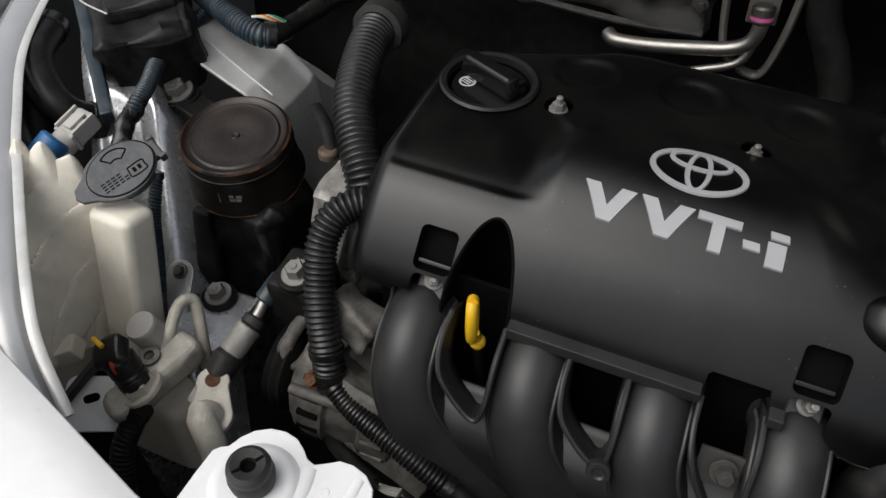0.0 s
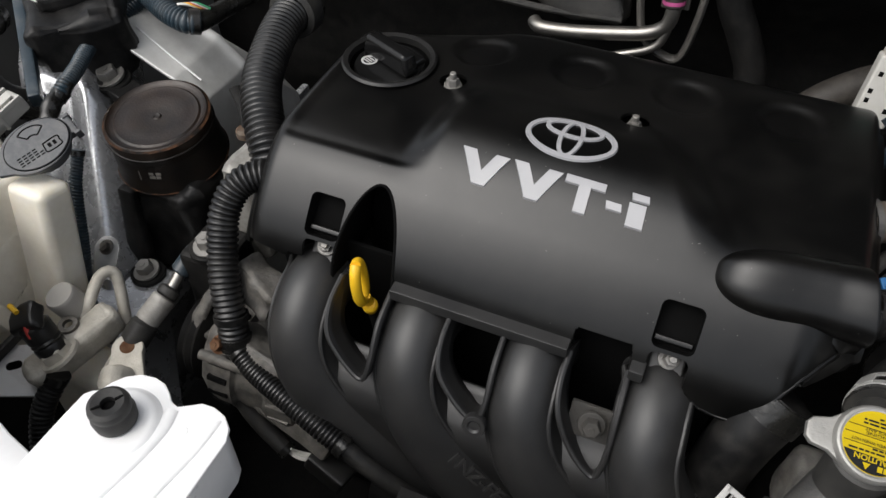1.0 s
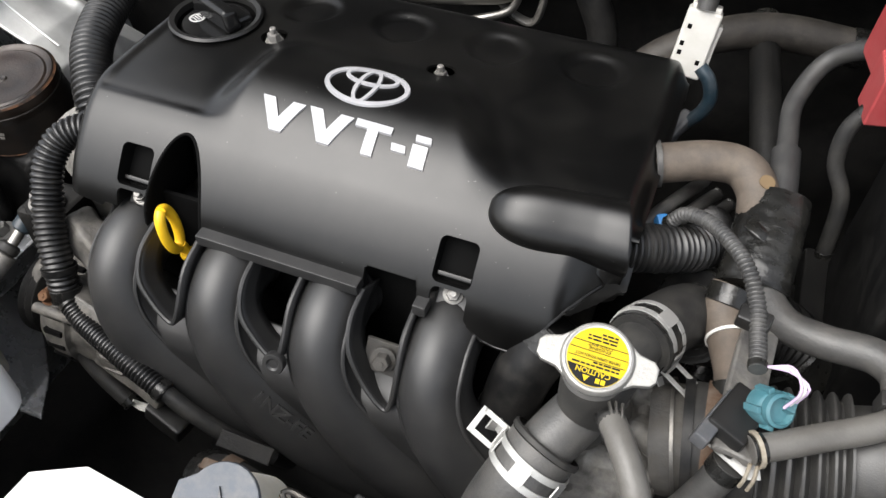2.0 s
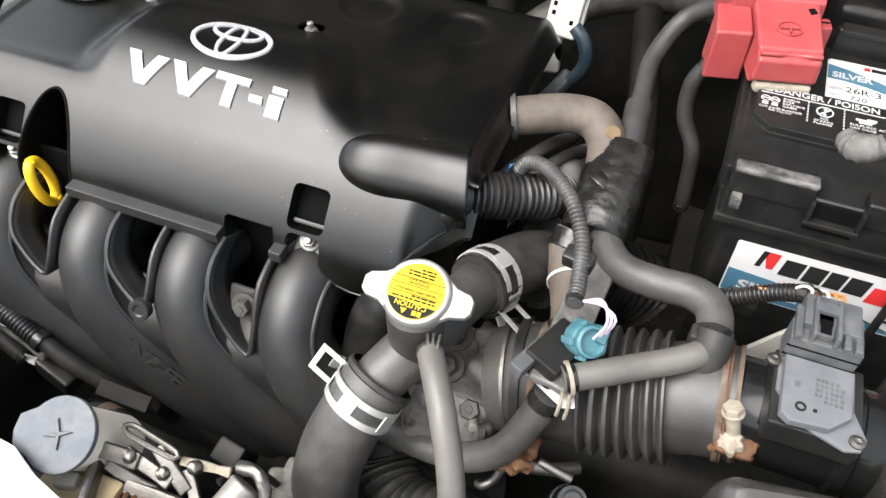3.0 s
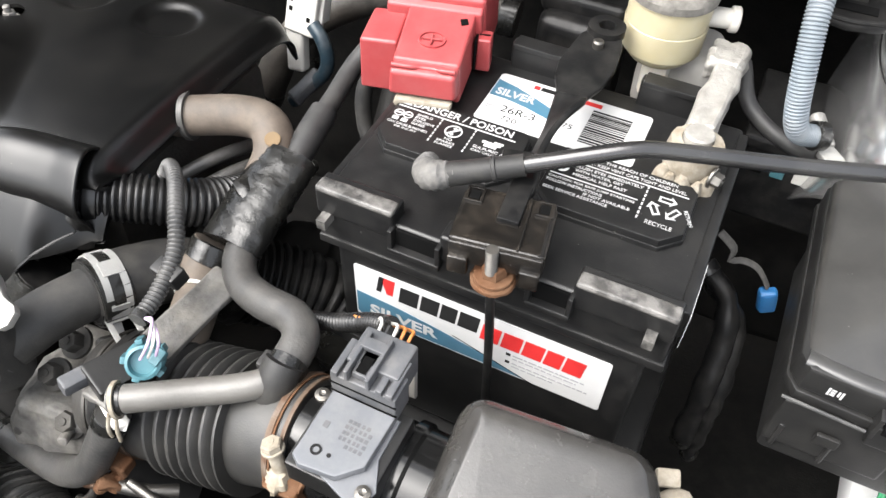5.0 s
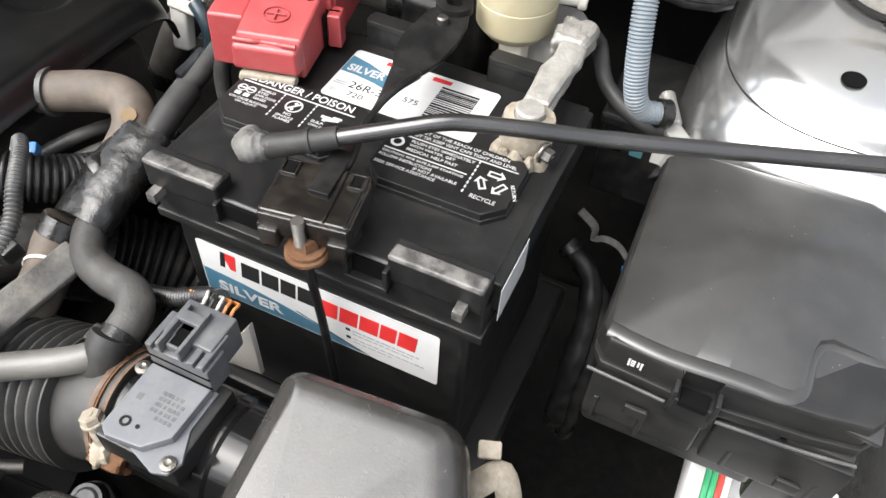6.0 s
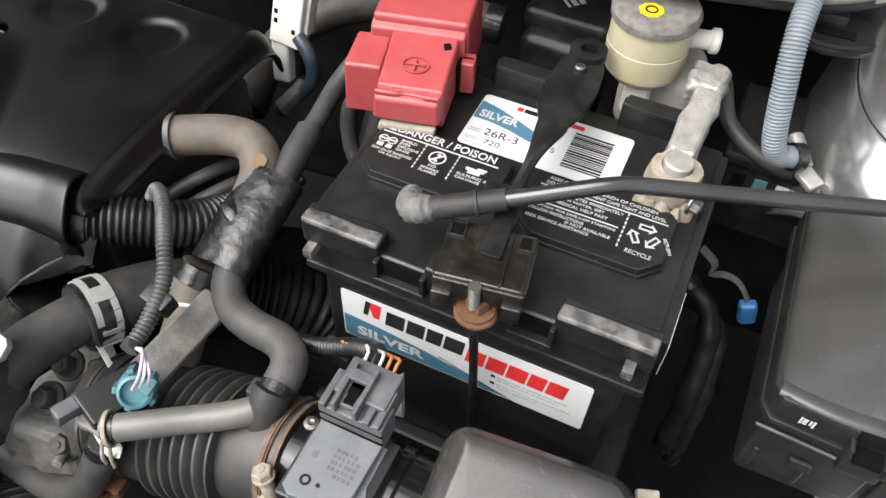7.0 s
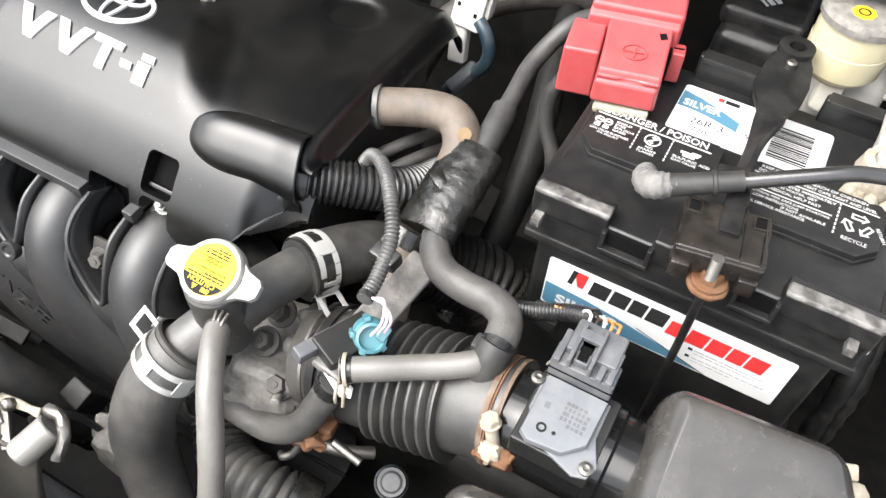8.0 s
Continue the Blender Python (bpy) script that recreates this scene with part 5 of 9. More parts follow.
part("latch_gap", box((0.0012, 0.0130, 0.022), RM @ place(0.0250, 0.0215, 0.8100), 0.0003), M_HOLE, red)
part("lug_slot", box((0.0070, 0.0010, 0.0015), RM @ place(0.0300, 0.0240, 0.8210), 0.0002), M_HOLE, red)
EM = RM @ place(0, 0, 0.8284, 12, 0, 0)
part("emblem_ring", lathe([(0.0068, -0.002), (0.0070, 0.0009), (0.0079, 0.0009), (0.0081, -0.002)], EM @ Matrix.Diagonal((1.1, 0.85, 1, 1)), 32), M_RED, red)
part("emblem_bar", box((0.0125, 0.0011, 0.003), EM, 0.0003), M_RED, red)
part("plus_bar", box((0.0011, 0.0085, 0.003), EM, 0.0003), M_RED, red)
clampp = thing("terminal_clamp", (0.465, 0.535, 0.792), "pale corroded clamp under the red cover", "battery clamp")
part("band", roughen(cut(box((0.036, 0.009, 0.0067), RM @ place(0.0, -0.0240, 0.7985), 0.0015), 2), 0.0012, 300), M_CRUST, clampp)
for xx in (0.4545, 0.4790):
    part("foot", box((0.0042, 0.006, 0.0060), RM @ place(xx - 0.4667, -0.0300, 0.7946), 0.0008), M_CRUST, clampp)

# negative terminal
neg = thing("negative_terminal", (0.631, 0.56, 0.79), "corroded lead clamp on the negative terminal", "battery clamp")
part("post", drum(0.0088, 0.031, place(0.6310, 0.5510, 0.7915), 0.001, 20), M_STRAP, neg)
part("clamp_ring", roughen(lathe([(0.0090, 0.797), (0.0155, 0.797), (0.0165, 0.806), (0.0150, 0.8165), (0.0092, 0.8175)], place(0.6310, 0.5510, 0), 28), 0.0013, 180), M_CRUST, neg, "crusted clamp ring")
strap = cut(box((0.0180, 0.078, 0.0110), place(0.6315, 0.6020, 0.8150, 3, 0, -3), 0.003, 2), 4)
part("strap", roughen(strap, 0.0038, 150), M_STRAP, neg, "pale grey lead strap")
part("strap_end", roughen(cut(box((0.023, 0.030, 0.015), place(0.6300, 0.6360, 0.8165, 0, 0, -3), 0.004, 2), 4), 0.0030, 160), M_STRAP, neg)
for k, (xx, yy, rr) in enumerate(((0.6190, 0.5400, 0.006), (0.6440, 0.5400, 0.0055), (0.6310, 0.5340, 0.006), (0.6235, 0.5345, 0.0045), (0.6395, 0.5345, 0.004))):
    crust = lathe([(0, 0), (rr, 0.001), (rr * 0.9, 0.006), (rr * 0.4, 0.011), (0, 0.012)], place(xx, yy, 0.7905), 12)
    part("crust", roughen(crust, 0.0018, 260, k), M_CRUST, neg)
part("clamp_bolt", hexbolt(0.0045, 0.007, aim((0.645, 0.540, 0.803), (0.66, 0.535, 0.803))), M_STEEL, neg)
corded("battery_cable", [(0.632, 0.642, 0.815), (0.640, 0.665, 0.800), (0.655, 0.655, 0.775), (0.690, 0.640, 0.765), (0.74, 0.66, 0.75)], 0.0055, tube([(0.632, 0.642, 0.815), (0.640, 0.665, 0.800), (0.655, 0.655, 0.775), (0.690, 0.640, 0.765), (0.74, 0.66, 0.75)], 0.0055, 0.006, 12), M_CABLE, "grey negative battery cable", "cable")

# hold-down bar, plate and threaded rod
hold = thing("battery_hold_down", (0.556, 0.51, 0.79), "black steel battery hold-down bar with a smoky plastic pad", "battery bracket")
part("rear_arm", roughen(plate([(0.5375, 0.5720), (0.5400, 0.5580), (0.5470, 0.5420), (0.5640, 0.5420), (0.5700, 0.5600), (0.5715, 0.5800), (0.5690, 0.6020), (0.5640, 0.6160), (0.5470, 0.6180), (0.5400, 0.6060)], 0.0040, place(0, 0, 0.8240), 0.0012), 0.0004, 120), M_ROD, hold)


def twist_at(u, v):
    # the bar turns from flat to upright between the paddle and the pad
    y = 0.5450 - 0.0850 * u
    a = radians(62) * math.sin(math.pi * min(1.0, u * 0.95))
    w = (v - 0.5) * (0.0185 - 0.0055 * ease(0.0, 0.4, u))
    cx = 0.5555 - 0.0030 * ease(0.0, 0.5, u) + 0.0045 * ease(0.6, 1.0, u)
    return (cx + w * math.cos(a), y, 0.8275 - 0.0055 * ease(0.0, 0.6, u) + w * math.sin(a))


thicken(part("mid_arm", sheet(40, 6, twist_at), M_ROD, hold), 0.0036)
part("front_arm", box((0.0120, 0.034, 0.005), place(0.5580, 0.4530, 0.8220, 0, 0, 6), 0.0012), M_ROD, hold)
part("rear_eye", lathe([(0.0055, -0.003), (0.0120, -0.003), (0.0120, 0.003), (0.0055, 0.003), (0.0055, -0.003)], place(0.5540, 0.6150, 0.8290), 24), M_ROD, hold)
part("end_stud", drum(0.0036, 0.006, place(0.5545, 0.5950, 0.8270), 0.001, 14), M_STEEL, hold)
PM = place(0.5578, 0.4380, 0.8190, 3, 0, 9)
pad = part("pad", roughen(cut(box((0.0470, 0.0370, 0.0060), PM, 0.0014, 2), 2), 0.0004, 110), M_SMOKE, hold, "smoky brown plastic pad")
part("pad_lip", box((0.0480, 0.0040, 0.0150), PM @ place(0, -0.0185, -0.0055), 0.0012), M_SMOKE, hold)
for sx in (-1, 1):
    part("pad_cheek", box((0.0030, 0.0330, 0.0140), PM @ place(0.0232 * sx, -0.001, -0.0050), 0.0010), M_SMOKE, hold)
    part("pad_lug", box((0.0110, 0.0110, 0.0130), PM @ place(0.0185 * sx, -0.0180, -0.0130), 0.0016), M_SMOKE, hold)
    part("slot", box((0.0055, 0.0062, 0.0020), PM @ place(0.0185 * sx, 0.0120, 0.0030), 0.0004), M_HOLE, pad)
    for q in (-1, 1):
        part("slot_rim", box((0.0014, 0.0100, 0.0026), PM @ place(0.0185 * sx + 0.0040 * q, 0.0120, 0.0032), 0.0004), M_SMOKE, pad)
        part("slot_rim", box((0.0090, 0.0014, 0.0026), PM @ place(0.0185 * sx, 0.0120 + 0.0045 * q, 0.0032), 0.0004), M_SMOKE, pad)
for dx in (0.0105, 0.0215):
    part("rib", box((0.0013, 0.0350, 0.0022), PM @ place(dx, -0.0005, 0.0034), 0.0004), M_SMOKE, pad)
jb = thing("hook_bolt", (0.561, 0.424, 0.60), "long black hook bolt with a rusty nut", "bolt")
part("rod", tube([(0.5610, 0.4170, 0.8180), (0.5612, 0.4185, 0.785), (0.5625, 0.4240, 0.72), (0.5640, 0.4300, 0.61)], 0.0027, 0.01, 12), M_ROD, jb)
part("thread", tube([(0.5600, 0.4165, 0.8225), (0.5608, 0.4160, 0.8060)], 0.0034, 0.004, 14, rib=(0.0013, 0.0004)), M_STEEL, jb)
part("nut", hexbolt(0.0070, 0.010, place(0.5610, 0.4200, 0.7985), 1.5), M_RUST, jb, "rusty flange nut")
part("washer", roughen(drum(0.0120, 0.0035, place(0.5610, 0.4200, 0.7953), 0.0008, 24), 0.0005, 300), M_RUST, jb)

# bonnet prop rod lying across the battery
prop = thing("prop_rod", (0.75, 0.56, 0.83), "black steel bonnet prop rod with a cracked rubber end", "prop rod")
part("rod", tube([(0.512, 0.4485, 0.8235), (0.550, 0.4635, 0.8340), (0.590, 0.4805, 0.8455), (0.6020, 0.4860, 0.8485), (0.6130, 0.4915, 0.8490), (0.640, 0.5030, 0.8470), (0.70, 0.5295, 0.8410), (0.85, 0.5800, 0.8443), (0.93, 0.6070, 0.8460)], 0.0046, 0.006, 18), M_PROP, prop)
grip = tube([(0.5200, 0.4515, 0.8258), (0.5380, 0.4587, 0.8306), (0.5560, 0.4660, 0.8357)], 0.0062, 0.003, 16, shape=lambda s: 1.08 - 0.12 * s)
part("grip", roughen(grip, 0.0003, 200), M_RUBBERB, prop, "black rubber grip")
part("grip_ring", lathe([(0.0056, 0), (0.0072, 0.0006), (0.0072, 0.0024), (0.0056, 0.003)], aim((0.5405, 0.4597, 0.8313), (0.5560, 0.4660, 0.8357)), 18), M_RUBBERB, prop)
foot = tube([(0.5035, 0.4630, 0.8190), (0.5050, 0.4555, 0.8200), (0.5100, 0.4500, 0.8225), (0.5180, 0.4508, 0.8252), (0.5270, 0.4545, 0.8277)], 0.0074, 0.0012, 26, shape=lambda s: 0.80 + 0.30 * math.sin(min(1.0, s * 1.25) * 2.4) - 0.30 * ease(0.6, 1.0, s) + 0.05 * math.sin(s * 60))
part("rubber_end", roughen(foot, 0.0009, 320), M_FOAM, prop, "cracked grey rubber end")
part("holder", box((0.017, 0.010, 0.006), place(0.5490, 0.4750, 0.8290, 0, 0, 14), 0.0012), M_ROD, prop)

# brake fluid reservoir
res = thing("brake_reservoir", (0.59, 0.655, 0.76), "yellowed translucent brake fluid reservoir", "fluid reservoir")
part("tank", lathe([(0, 0.8010), (0.020, 0.8020), (0.0250, 0.808), (0.0260, 0.820), (0.0268, 0.838), (0.0262, 0.8470), (0, 0.8475)], place(0.5850, 0.6480, 0), 36), M_RES, res)
part("lower_tank", roughen(cut(span((0.5720, 0.6500, 0.7450), (0.6250, 0.7050, 0.8000), 0.012, 4), 1), 0.002, 40), M_VCAP, res, "dull grey lower tank")
part("neck", span((0.578, 0.636, 0.772), (0.596, 0.66, 0.806), 0.004), M_CREAM, res)
part("outlet", drum(0.0065, 0.020, aim((0.6080, 0.6560, 0.8320), (0.640, 0.664, 0.832)), 0.001, 16), M_VCAP, res)
part("outlet_collar", drum(0.0085, 0.006, aim((0.6220, 0.6595, 0.8320), (0.640, 0.664, 0.832)), 0.001, 16), M_VCAP, res)
part("fluid", lathe([(0.0262, 0.8095), (0.0266, 0.8100), (0.0272, 0.8280), (0.0268, 0.8285)], place(0.5850, 0.6480, 0), 36), M_RES, res)
part("cap", roughen(lathe([(0, 0.8462), (0.0285, 0.8462), (0.0290, 0.8515), (0.0266, 0.8550), (0, 0.8555)], place(0.5850, 0.6480, 0), 36), 0.0004, 300), M_FIBRE, res, "dusty grey cap")
part("cap_sign", lathe([(0, 0.0), (0.0080, 0.0), (0.0080, 0.0007), (0.0040, 0.0007), (0, 0.0006)], place(0.5830, 0.6380, 0.8552), 8), M_YELLOW, res, "yellow warning sign")
part("sign_ring", lathe([(0.0030, 0.0), (0.0030, 0.0004), (0.0042, 0.0004), (0.0042, 0.0)], place(0.5830, 0.6380, 0.8559), 20), M_INK, res)

# relay and bracket behind the battery
relay = thing("relay_box", (0.53, 0.66, 0.70), "black plastic relay box behind the battery", "relay box")
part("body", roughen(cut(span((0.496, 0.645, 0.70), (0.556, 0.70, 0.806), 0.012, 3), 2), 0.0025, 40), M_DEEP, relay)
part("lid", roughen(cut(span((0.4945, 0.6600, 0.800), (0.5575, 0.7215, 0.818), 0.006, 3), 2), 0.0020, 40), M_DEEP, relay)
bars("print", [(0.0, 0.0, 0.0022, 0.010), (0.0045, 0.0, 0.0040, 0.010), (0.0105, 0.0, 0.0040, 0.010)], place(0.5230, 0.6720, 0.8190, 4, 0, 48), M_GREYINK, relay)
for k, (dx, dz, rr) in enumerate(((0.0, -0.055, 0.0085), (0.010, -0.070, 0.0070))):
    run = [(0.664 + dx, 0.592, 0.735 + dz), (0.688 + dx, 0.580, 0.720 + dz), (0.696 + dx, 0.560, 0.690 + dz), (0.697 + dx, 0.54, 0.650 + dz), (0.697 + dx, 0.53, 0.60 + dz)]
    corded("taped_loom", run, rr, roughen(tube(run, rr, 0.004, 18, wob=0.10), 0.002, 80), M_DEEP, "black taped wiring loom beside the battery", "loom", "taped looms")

# ---- the fuse box side ----
fuse = thing("fuse_box", (0.79, 0.51, 0.66), "large black fuse box with a grained lid", "fuse box")


lid_pts = [(0.7120, 0.4470), (0.7180, 0.4390), (0.7550, 0.4370), (0.7550, 0.4420), (0.7730, 0.4430), (0.7730, 0.4380), (0.8180, 0.4420), (0.8400, 0.4460), (0.8460, 0.4540), (0.8480, 0.5600), (0.8440, 0.5720), (0.8360, 0.5880), (0.8260, 0.5920), (0.7190, 0.5840), (0.7095, 0.5750)]
# the top leaves out the sunken front corner
lid_top = lid_pts[:6] + [(0.8000, 0.4400), (0.8060, 0.4420), (0.8095, 0.4480), (0.8100, 0.4700), (0.8120, 0.4770), (0.8180, 0.4810), (0.8465, 0.4830)] + lid_pts[9:]


def lid_bulge(x, y):
    """How far the lid's top swells, from 0 at the edges to 1."""
    return max(0.0, 1 - ((x - 0.779) / 0.067) ** 2) * max(0.0, 1 - ((y - 0.515) / 0.072) ** 2)


dome = bmesh.new()
rings = []
for k in range(11):
    w = (0.985, 0.983, 0.974, 0.958, 0.930, 0.85, 0.72, 0.56, 0.40, 0.22, 0.06)[k]
    z = (0.7870, 0.7925, 0.7960, 0.7980, 0.7988, 0.7992, 0.7994, 0.7996, 0.7997, 0.7998, 0.7998)[k]
    rings.append([dome.verts.new((0.775 + (x - 0.775) * w, 0.512 + (y - 0.512) * w, z + 0.06 * (0.512 + (y - 0.512) * w - 0.512) * (k > 0) - 0.6 * max(0.0, (x - 0.775) * w) ** 2 + (0.0085 * lid_bulge(0.775 + (x - 0.775) * w, 0.512 + (y - 0.512) * w) if k > 3 else 0.0))) for x, y in lid_top])
for a, b in zip(rings, rings[1:]):
    for k in range(len(a)):
        dome.faces.new((a[k], a[(k + 1) % len(a)], b[(k + 1) % len(a)], b[k]))
dome.faces.new(rings[-1])
bmesh.ops.recalc_face_normals(dome, faces=dome.faces[:])
part("lid", dome, M_BOXLID, fuse, "grained grey-black lid with rounded edges")
part("lid_wall", plate(lid_pts, 0.018, place(0, 0, 0.777), 0.003), M_BLACK, fuse)
part("lid_rim", plate([(0.778 + (x - 0.778) * 1.012, 0.51 + (y - 0.51) * 1.03) for x, y in lid_pts], 0.007, place(0, 0, 0.771), 0.0015), M_BLACK, fuse)
part("front_ridge", tube([(0.7160, 0.4465, 0.7936), (0.745, 0.4435, 0.7939), (0.780, 0.4450, 0.7945), (0.800, 0.4460, 0.7939), (0.8060, 0.4520, 0.7940), (0.8070, 0.4720, 0.7957), (0.8140, 0.4830, 0.7959), (0.842, 0.4860, 0.7934)], 0.0050, 0.003, 14, flat=0.5, side=(0, 0, 1)), M_BOXLID, fuse)
part("lower_deck", box((0.036, 0.038, 0.004), place(0.8285, 0.4630, 0.7905, 9, 9, 2), 0.001), M_BOXLID, fuse, "lighter sunken corner of the lid")
# thin lighter tubes: the highlight along the rim's edge, put in as grey colour
part("rim_glint", tube([(0.7120, 0.4335, 0.7745), (0.7300, 0.4325, 0.7745), (0.7520, 0.4315, 0.7740)], 0.0010, 0.004, 8), M_GREYCOND, fuse)
part("rim_glint", tube([(0.7770, 0.4330, 0.7720), (0.8150, 0.4355, 0.7720), (0.8420, 0.4390, 0.7720)], 0.0010, 0.004, 8), M_GREYCOND, fuse)
part("body", span((0.7160, 0.4390, 0.716), (0.8095, 0.5780, 0.772), 0.004), M_BLACK, fuse)
part("body", span((0.8100, 0.4400, 0.698), (0.8430, 0.5775, 0.772), 0.004), M_BLACK, fuse)
part("skirt", span((0.7155, 0.4365, 0.730), (0.7750, 0.4410, 0.768), 0.002), M_BLACK, fuse)
part("skirt", span((0.7790, 0.4360, 0.730), (0.8440, 0.4420, 0.768), 0.002), M_BLACK, fuse)
lt = part("latch", span((0.7540, 0.4310, 0.764), (0.7750, 0.4400, 0.780), 0.0015), M_BLACK, fuse)
part("latch_slot", span((0.7575, 0.4300, 0.777), (0.7715, 0.4395, 0.7812), 0.0005), M_HOLE, lt)
for xx in (0.7545, 0.7745):
    part("latch_post", span((xx - 0.0012, 0.4300, 0.772), (xx + 0.0012, 0.4415, 0.788), 0.0005), M_BLACK, lt)
for dx, dz, w, h in ((-0.0030, 0.0, 0.0010, 0.0055), (-0.0010, 0.0018, 0.0022, 0.0010), (-0.0010, 0.0, 0.0022, 0.0010), (-0.0010, -0.0018, 0.0022, 0.0010), (0.0016, 0.0005, 0.0010, 0.0040), (0.0032, 0.0, 0.0010, 0.0055)):
    part("mark", box((w, 0.0003, h), place(0.7330, 0.4377, 0.7850, 0, 0, -3) @ place(dx, 0, dz), 0), M_WPRINT, fuse, "small white printed mark")
for xx, zz in ((0.742, 0.752), (0.822, 0.742)):
    part("clip", span((xx - 0.006, 0.4320, zz - 0.004), (xx + 0.006, 0.4350, zz + 0.004), 0.001), M_BLACK, fuse)
for xx, low in ((0.720, 0.727), (0.745, 0.727), (0.790, 0.731), (0.832, 0.70)):
    part("rib", span((xx, 0.4355, low), (xx + 0.003, 0.4420, 0.748), 0.001), M_BLACK, fuse)
solo("painted_panel", span((0.788, 0.400, 0.630), (0.88, 0.500, 0.655), 0.006), M_WHITE, "pale painted panel below the fuse box", "panel")
for k, (mt, dx) in enumerate(((M_GREEN, 0.0), (M_REDWIRE, 0.0075), (M_WWIRE, 0.0112), (M_GREEN, 0.0038))):
    solo("wire", tube([(0.788 + dx, 0.464, 0.715), (0.792 + dx, 0.463, 0.698), (0.796 + dx, 0.461, 0.684), (0.798 + dx, 0.455, 0.672), (0.799 + dx, 0.440, 0.664)], 0.0021, 0.004, 8), mt, ("green", "red", "white", "green")[k] + " insulated wire under the fuse box", "wire", "fuse box wires")

corded("conduit", [(0.668, 0.660, 0.890), (0.6680, 0.6300, 0.870), (0.6730, 0.6140, 0.840), (0.6790, 0.6080, 0.812), (0.6850, 0.6120, 0.798), (0.6930, 0.6200, 0.792), (0.7010, 0.6260, 0.790)], 0.0088, tube([(0.668, 0.660, 0.890), (0.6680, 0.6300, 0.870), (0.6730, 0.6140, 0.840), (0.6790, 0.6080, 0.812), (0.6850, 0.6120, 0.798), (0.6930, 0.6200, 0.792), (0.7010, 0.6260, 0.790)], 0.0074, rib=(0.0022, 0.0010), seg=18), M_BLUECOND, "pale blue-grey corrugated conduit", "conduit")
sens = thing("sensor_plug", (0.705, 0.64, 0.77), "dusty pale plastic sensor plug", "plug")
part("body", drum(0.0052, 0.026, aim((0.6945, 0.6500, 0.7870), (0.7080, 0.6260, 0.7800)), 0.0015, 16), M_CAPZ, sens)
part("tip", box((0.016, 0.012, 0.006), place(0.7110, 0.6220, 0.7780, 10, 10, -40), 0.002), M_CAPZ, sens)
solo("washer_pipe", tube([(0.7160, 0.6240, 0.772), (0.728, 0.618, 0.768), (0.74, 0.60, 0.75)], 0.005, 0.005, 12), M_CONN, "grey pipe stub at the wing", "pipe")
bk = thing("steel_bracket", (0.70, 0.70, 0.80), "dark grey steel bracket by the strut tower", "bracket")
part("arm", plate([(-0.036, -0.010), (-0.030, -0.020), (0.000, -0.024), (0.034, -0.020), (0.050, -0.012), (0.050, 0.016), (-0.030, 0.016), (-0.036, 0.008)], 0.006, place(0.6870, 0.6760, 0.8480, 3, 0, 2) @ Matrix.Diagonal((0.56, 1.0, 1.0, 1.0)), 0.002), M_DEEP, bk)
part("rim", tube([tuple((place(0.6870, 0.6760, 0.8545, 3, 0, 2) @ Matrix.Diagonal((0.56, 1.0, 1.0, 1.0)) @ Vector((x, y, 0)))) for x, y in ((-0.034, 0.006), (-0.034, -0.009), (-0.029, -0.018), (0.000, -0.022), (0.033, -0.018), (0.048, -0.011))], 0.0016, 0.003, 8), M_ROD, bk)
part("slot", box((0.026, 0.008, 0.0012), place(0.6900, 0.6690, 0.8544, 3, 0, 2), 0.0004), M_HOLE, bk)
part("stop", box((0.020, 0.008, 0.007), place(0.6860, 0.6820, 0.8565, 3, 0, 2), 0.0016), M_RUBBERB, bk)
mod_box = thing("control_module", (0.70, 0.68, 0.69), "dusty black control module behind the conduit", "module")
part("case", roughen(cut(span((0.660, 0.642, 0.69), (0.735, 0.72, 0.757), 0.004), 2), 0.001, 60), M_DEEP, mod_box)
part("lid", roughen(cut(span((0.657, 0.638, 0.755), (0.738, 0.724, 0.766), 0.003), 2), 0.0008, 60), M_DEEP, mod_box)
for k in range(4):
    part("terminal_slot", span((0.668 + 0.015 * k, 0.6405, 0.735), (0.677 + 0.015 * k, 0.6425, 0.748), 0.0005), (M_HOLE, M_TEAL, M_WWIRE, M_HOLE)[k], mod_box)
blue = thing("wire_clip", (0.7145, 0.597, 0.65), "blue plastic wire clip on a thin harness", "clip")
part("clip", roughen(cut(box((0.013, 0.010, 0.022), place(0.7145, 0.5970, 0.6620, 0, -14, 20), 0.003, 2), 2), 0.0010, 120), M_BLUE, blue)
part("lead", tube([(0.7110, 0.5990, 0.6720), (0.7050, 0.6000, 0.6800), (0.6980, 0.6000, 0.6870), (0.6880, 0.6000, 0.6890), (0.6800, 0.6000, 0.6850), (0.6790, 0.6000, 0.6970), (0.6660, 0.6000, 0.7080)], 0.0030, 0.004, 10, flat=0.4), M_FOAM, blue)

# air filter box
air = thing("air_filter_box", (0.60, 0.26, 0.62), "grained black-brown air filter box with a domed lid", "air filter box")


def air_dome(x, y):
    """How far the lid's top bulges."""
    return 0.0085 * math.exp(-((x - 0.622) / 0.058) ** 2 - ((y - 0.23) / 0.10) ** 2)


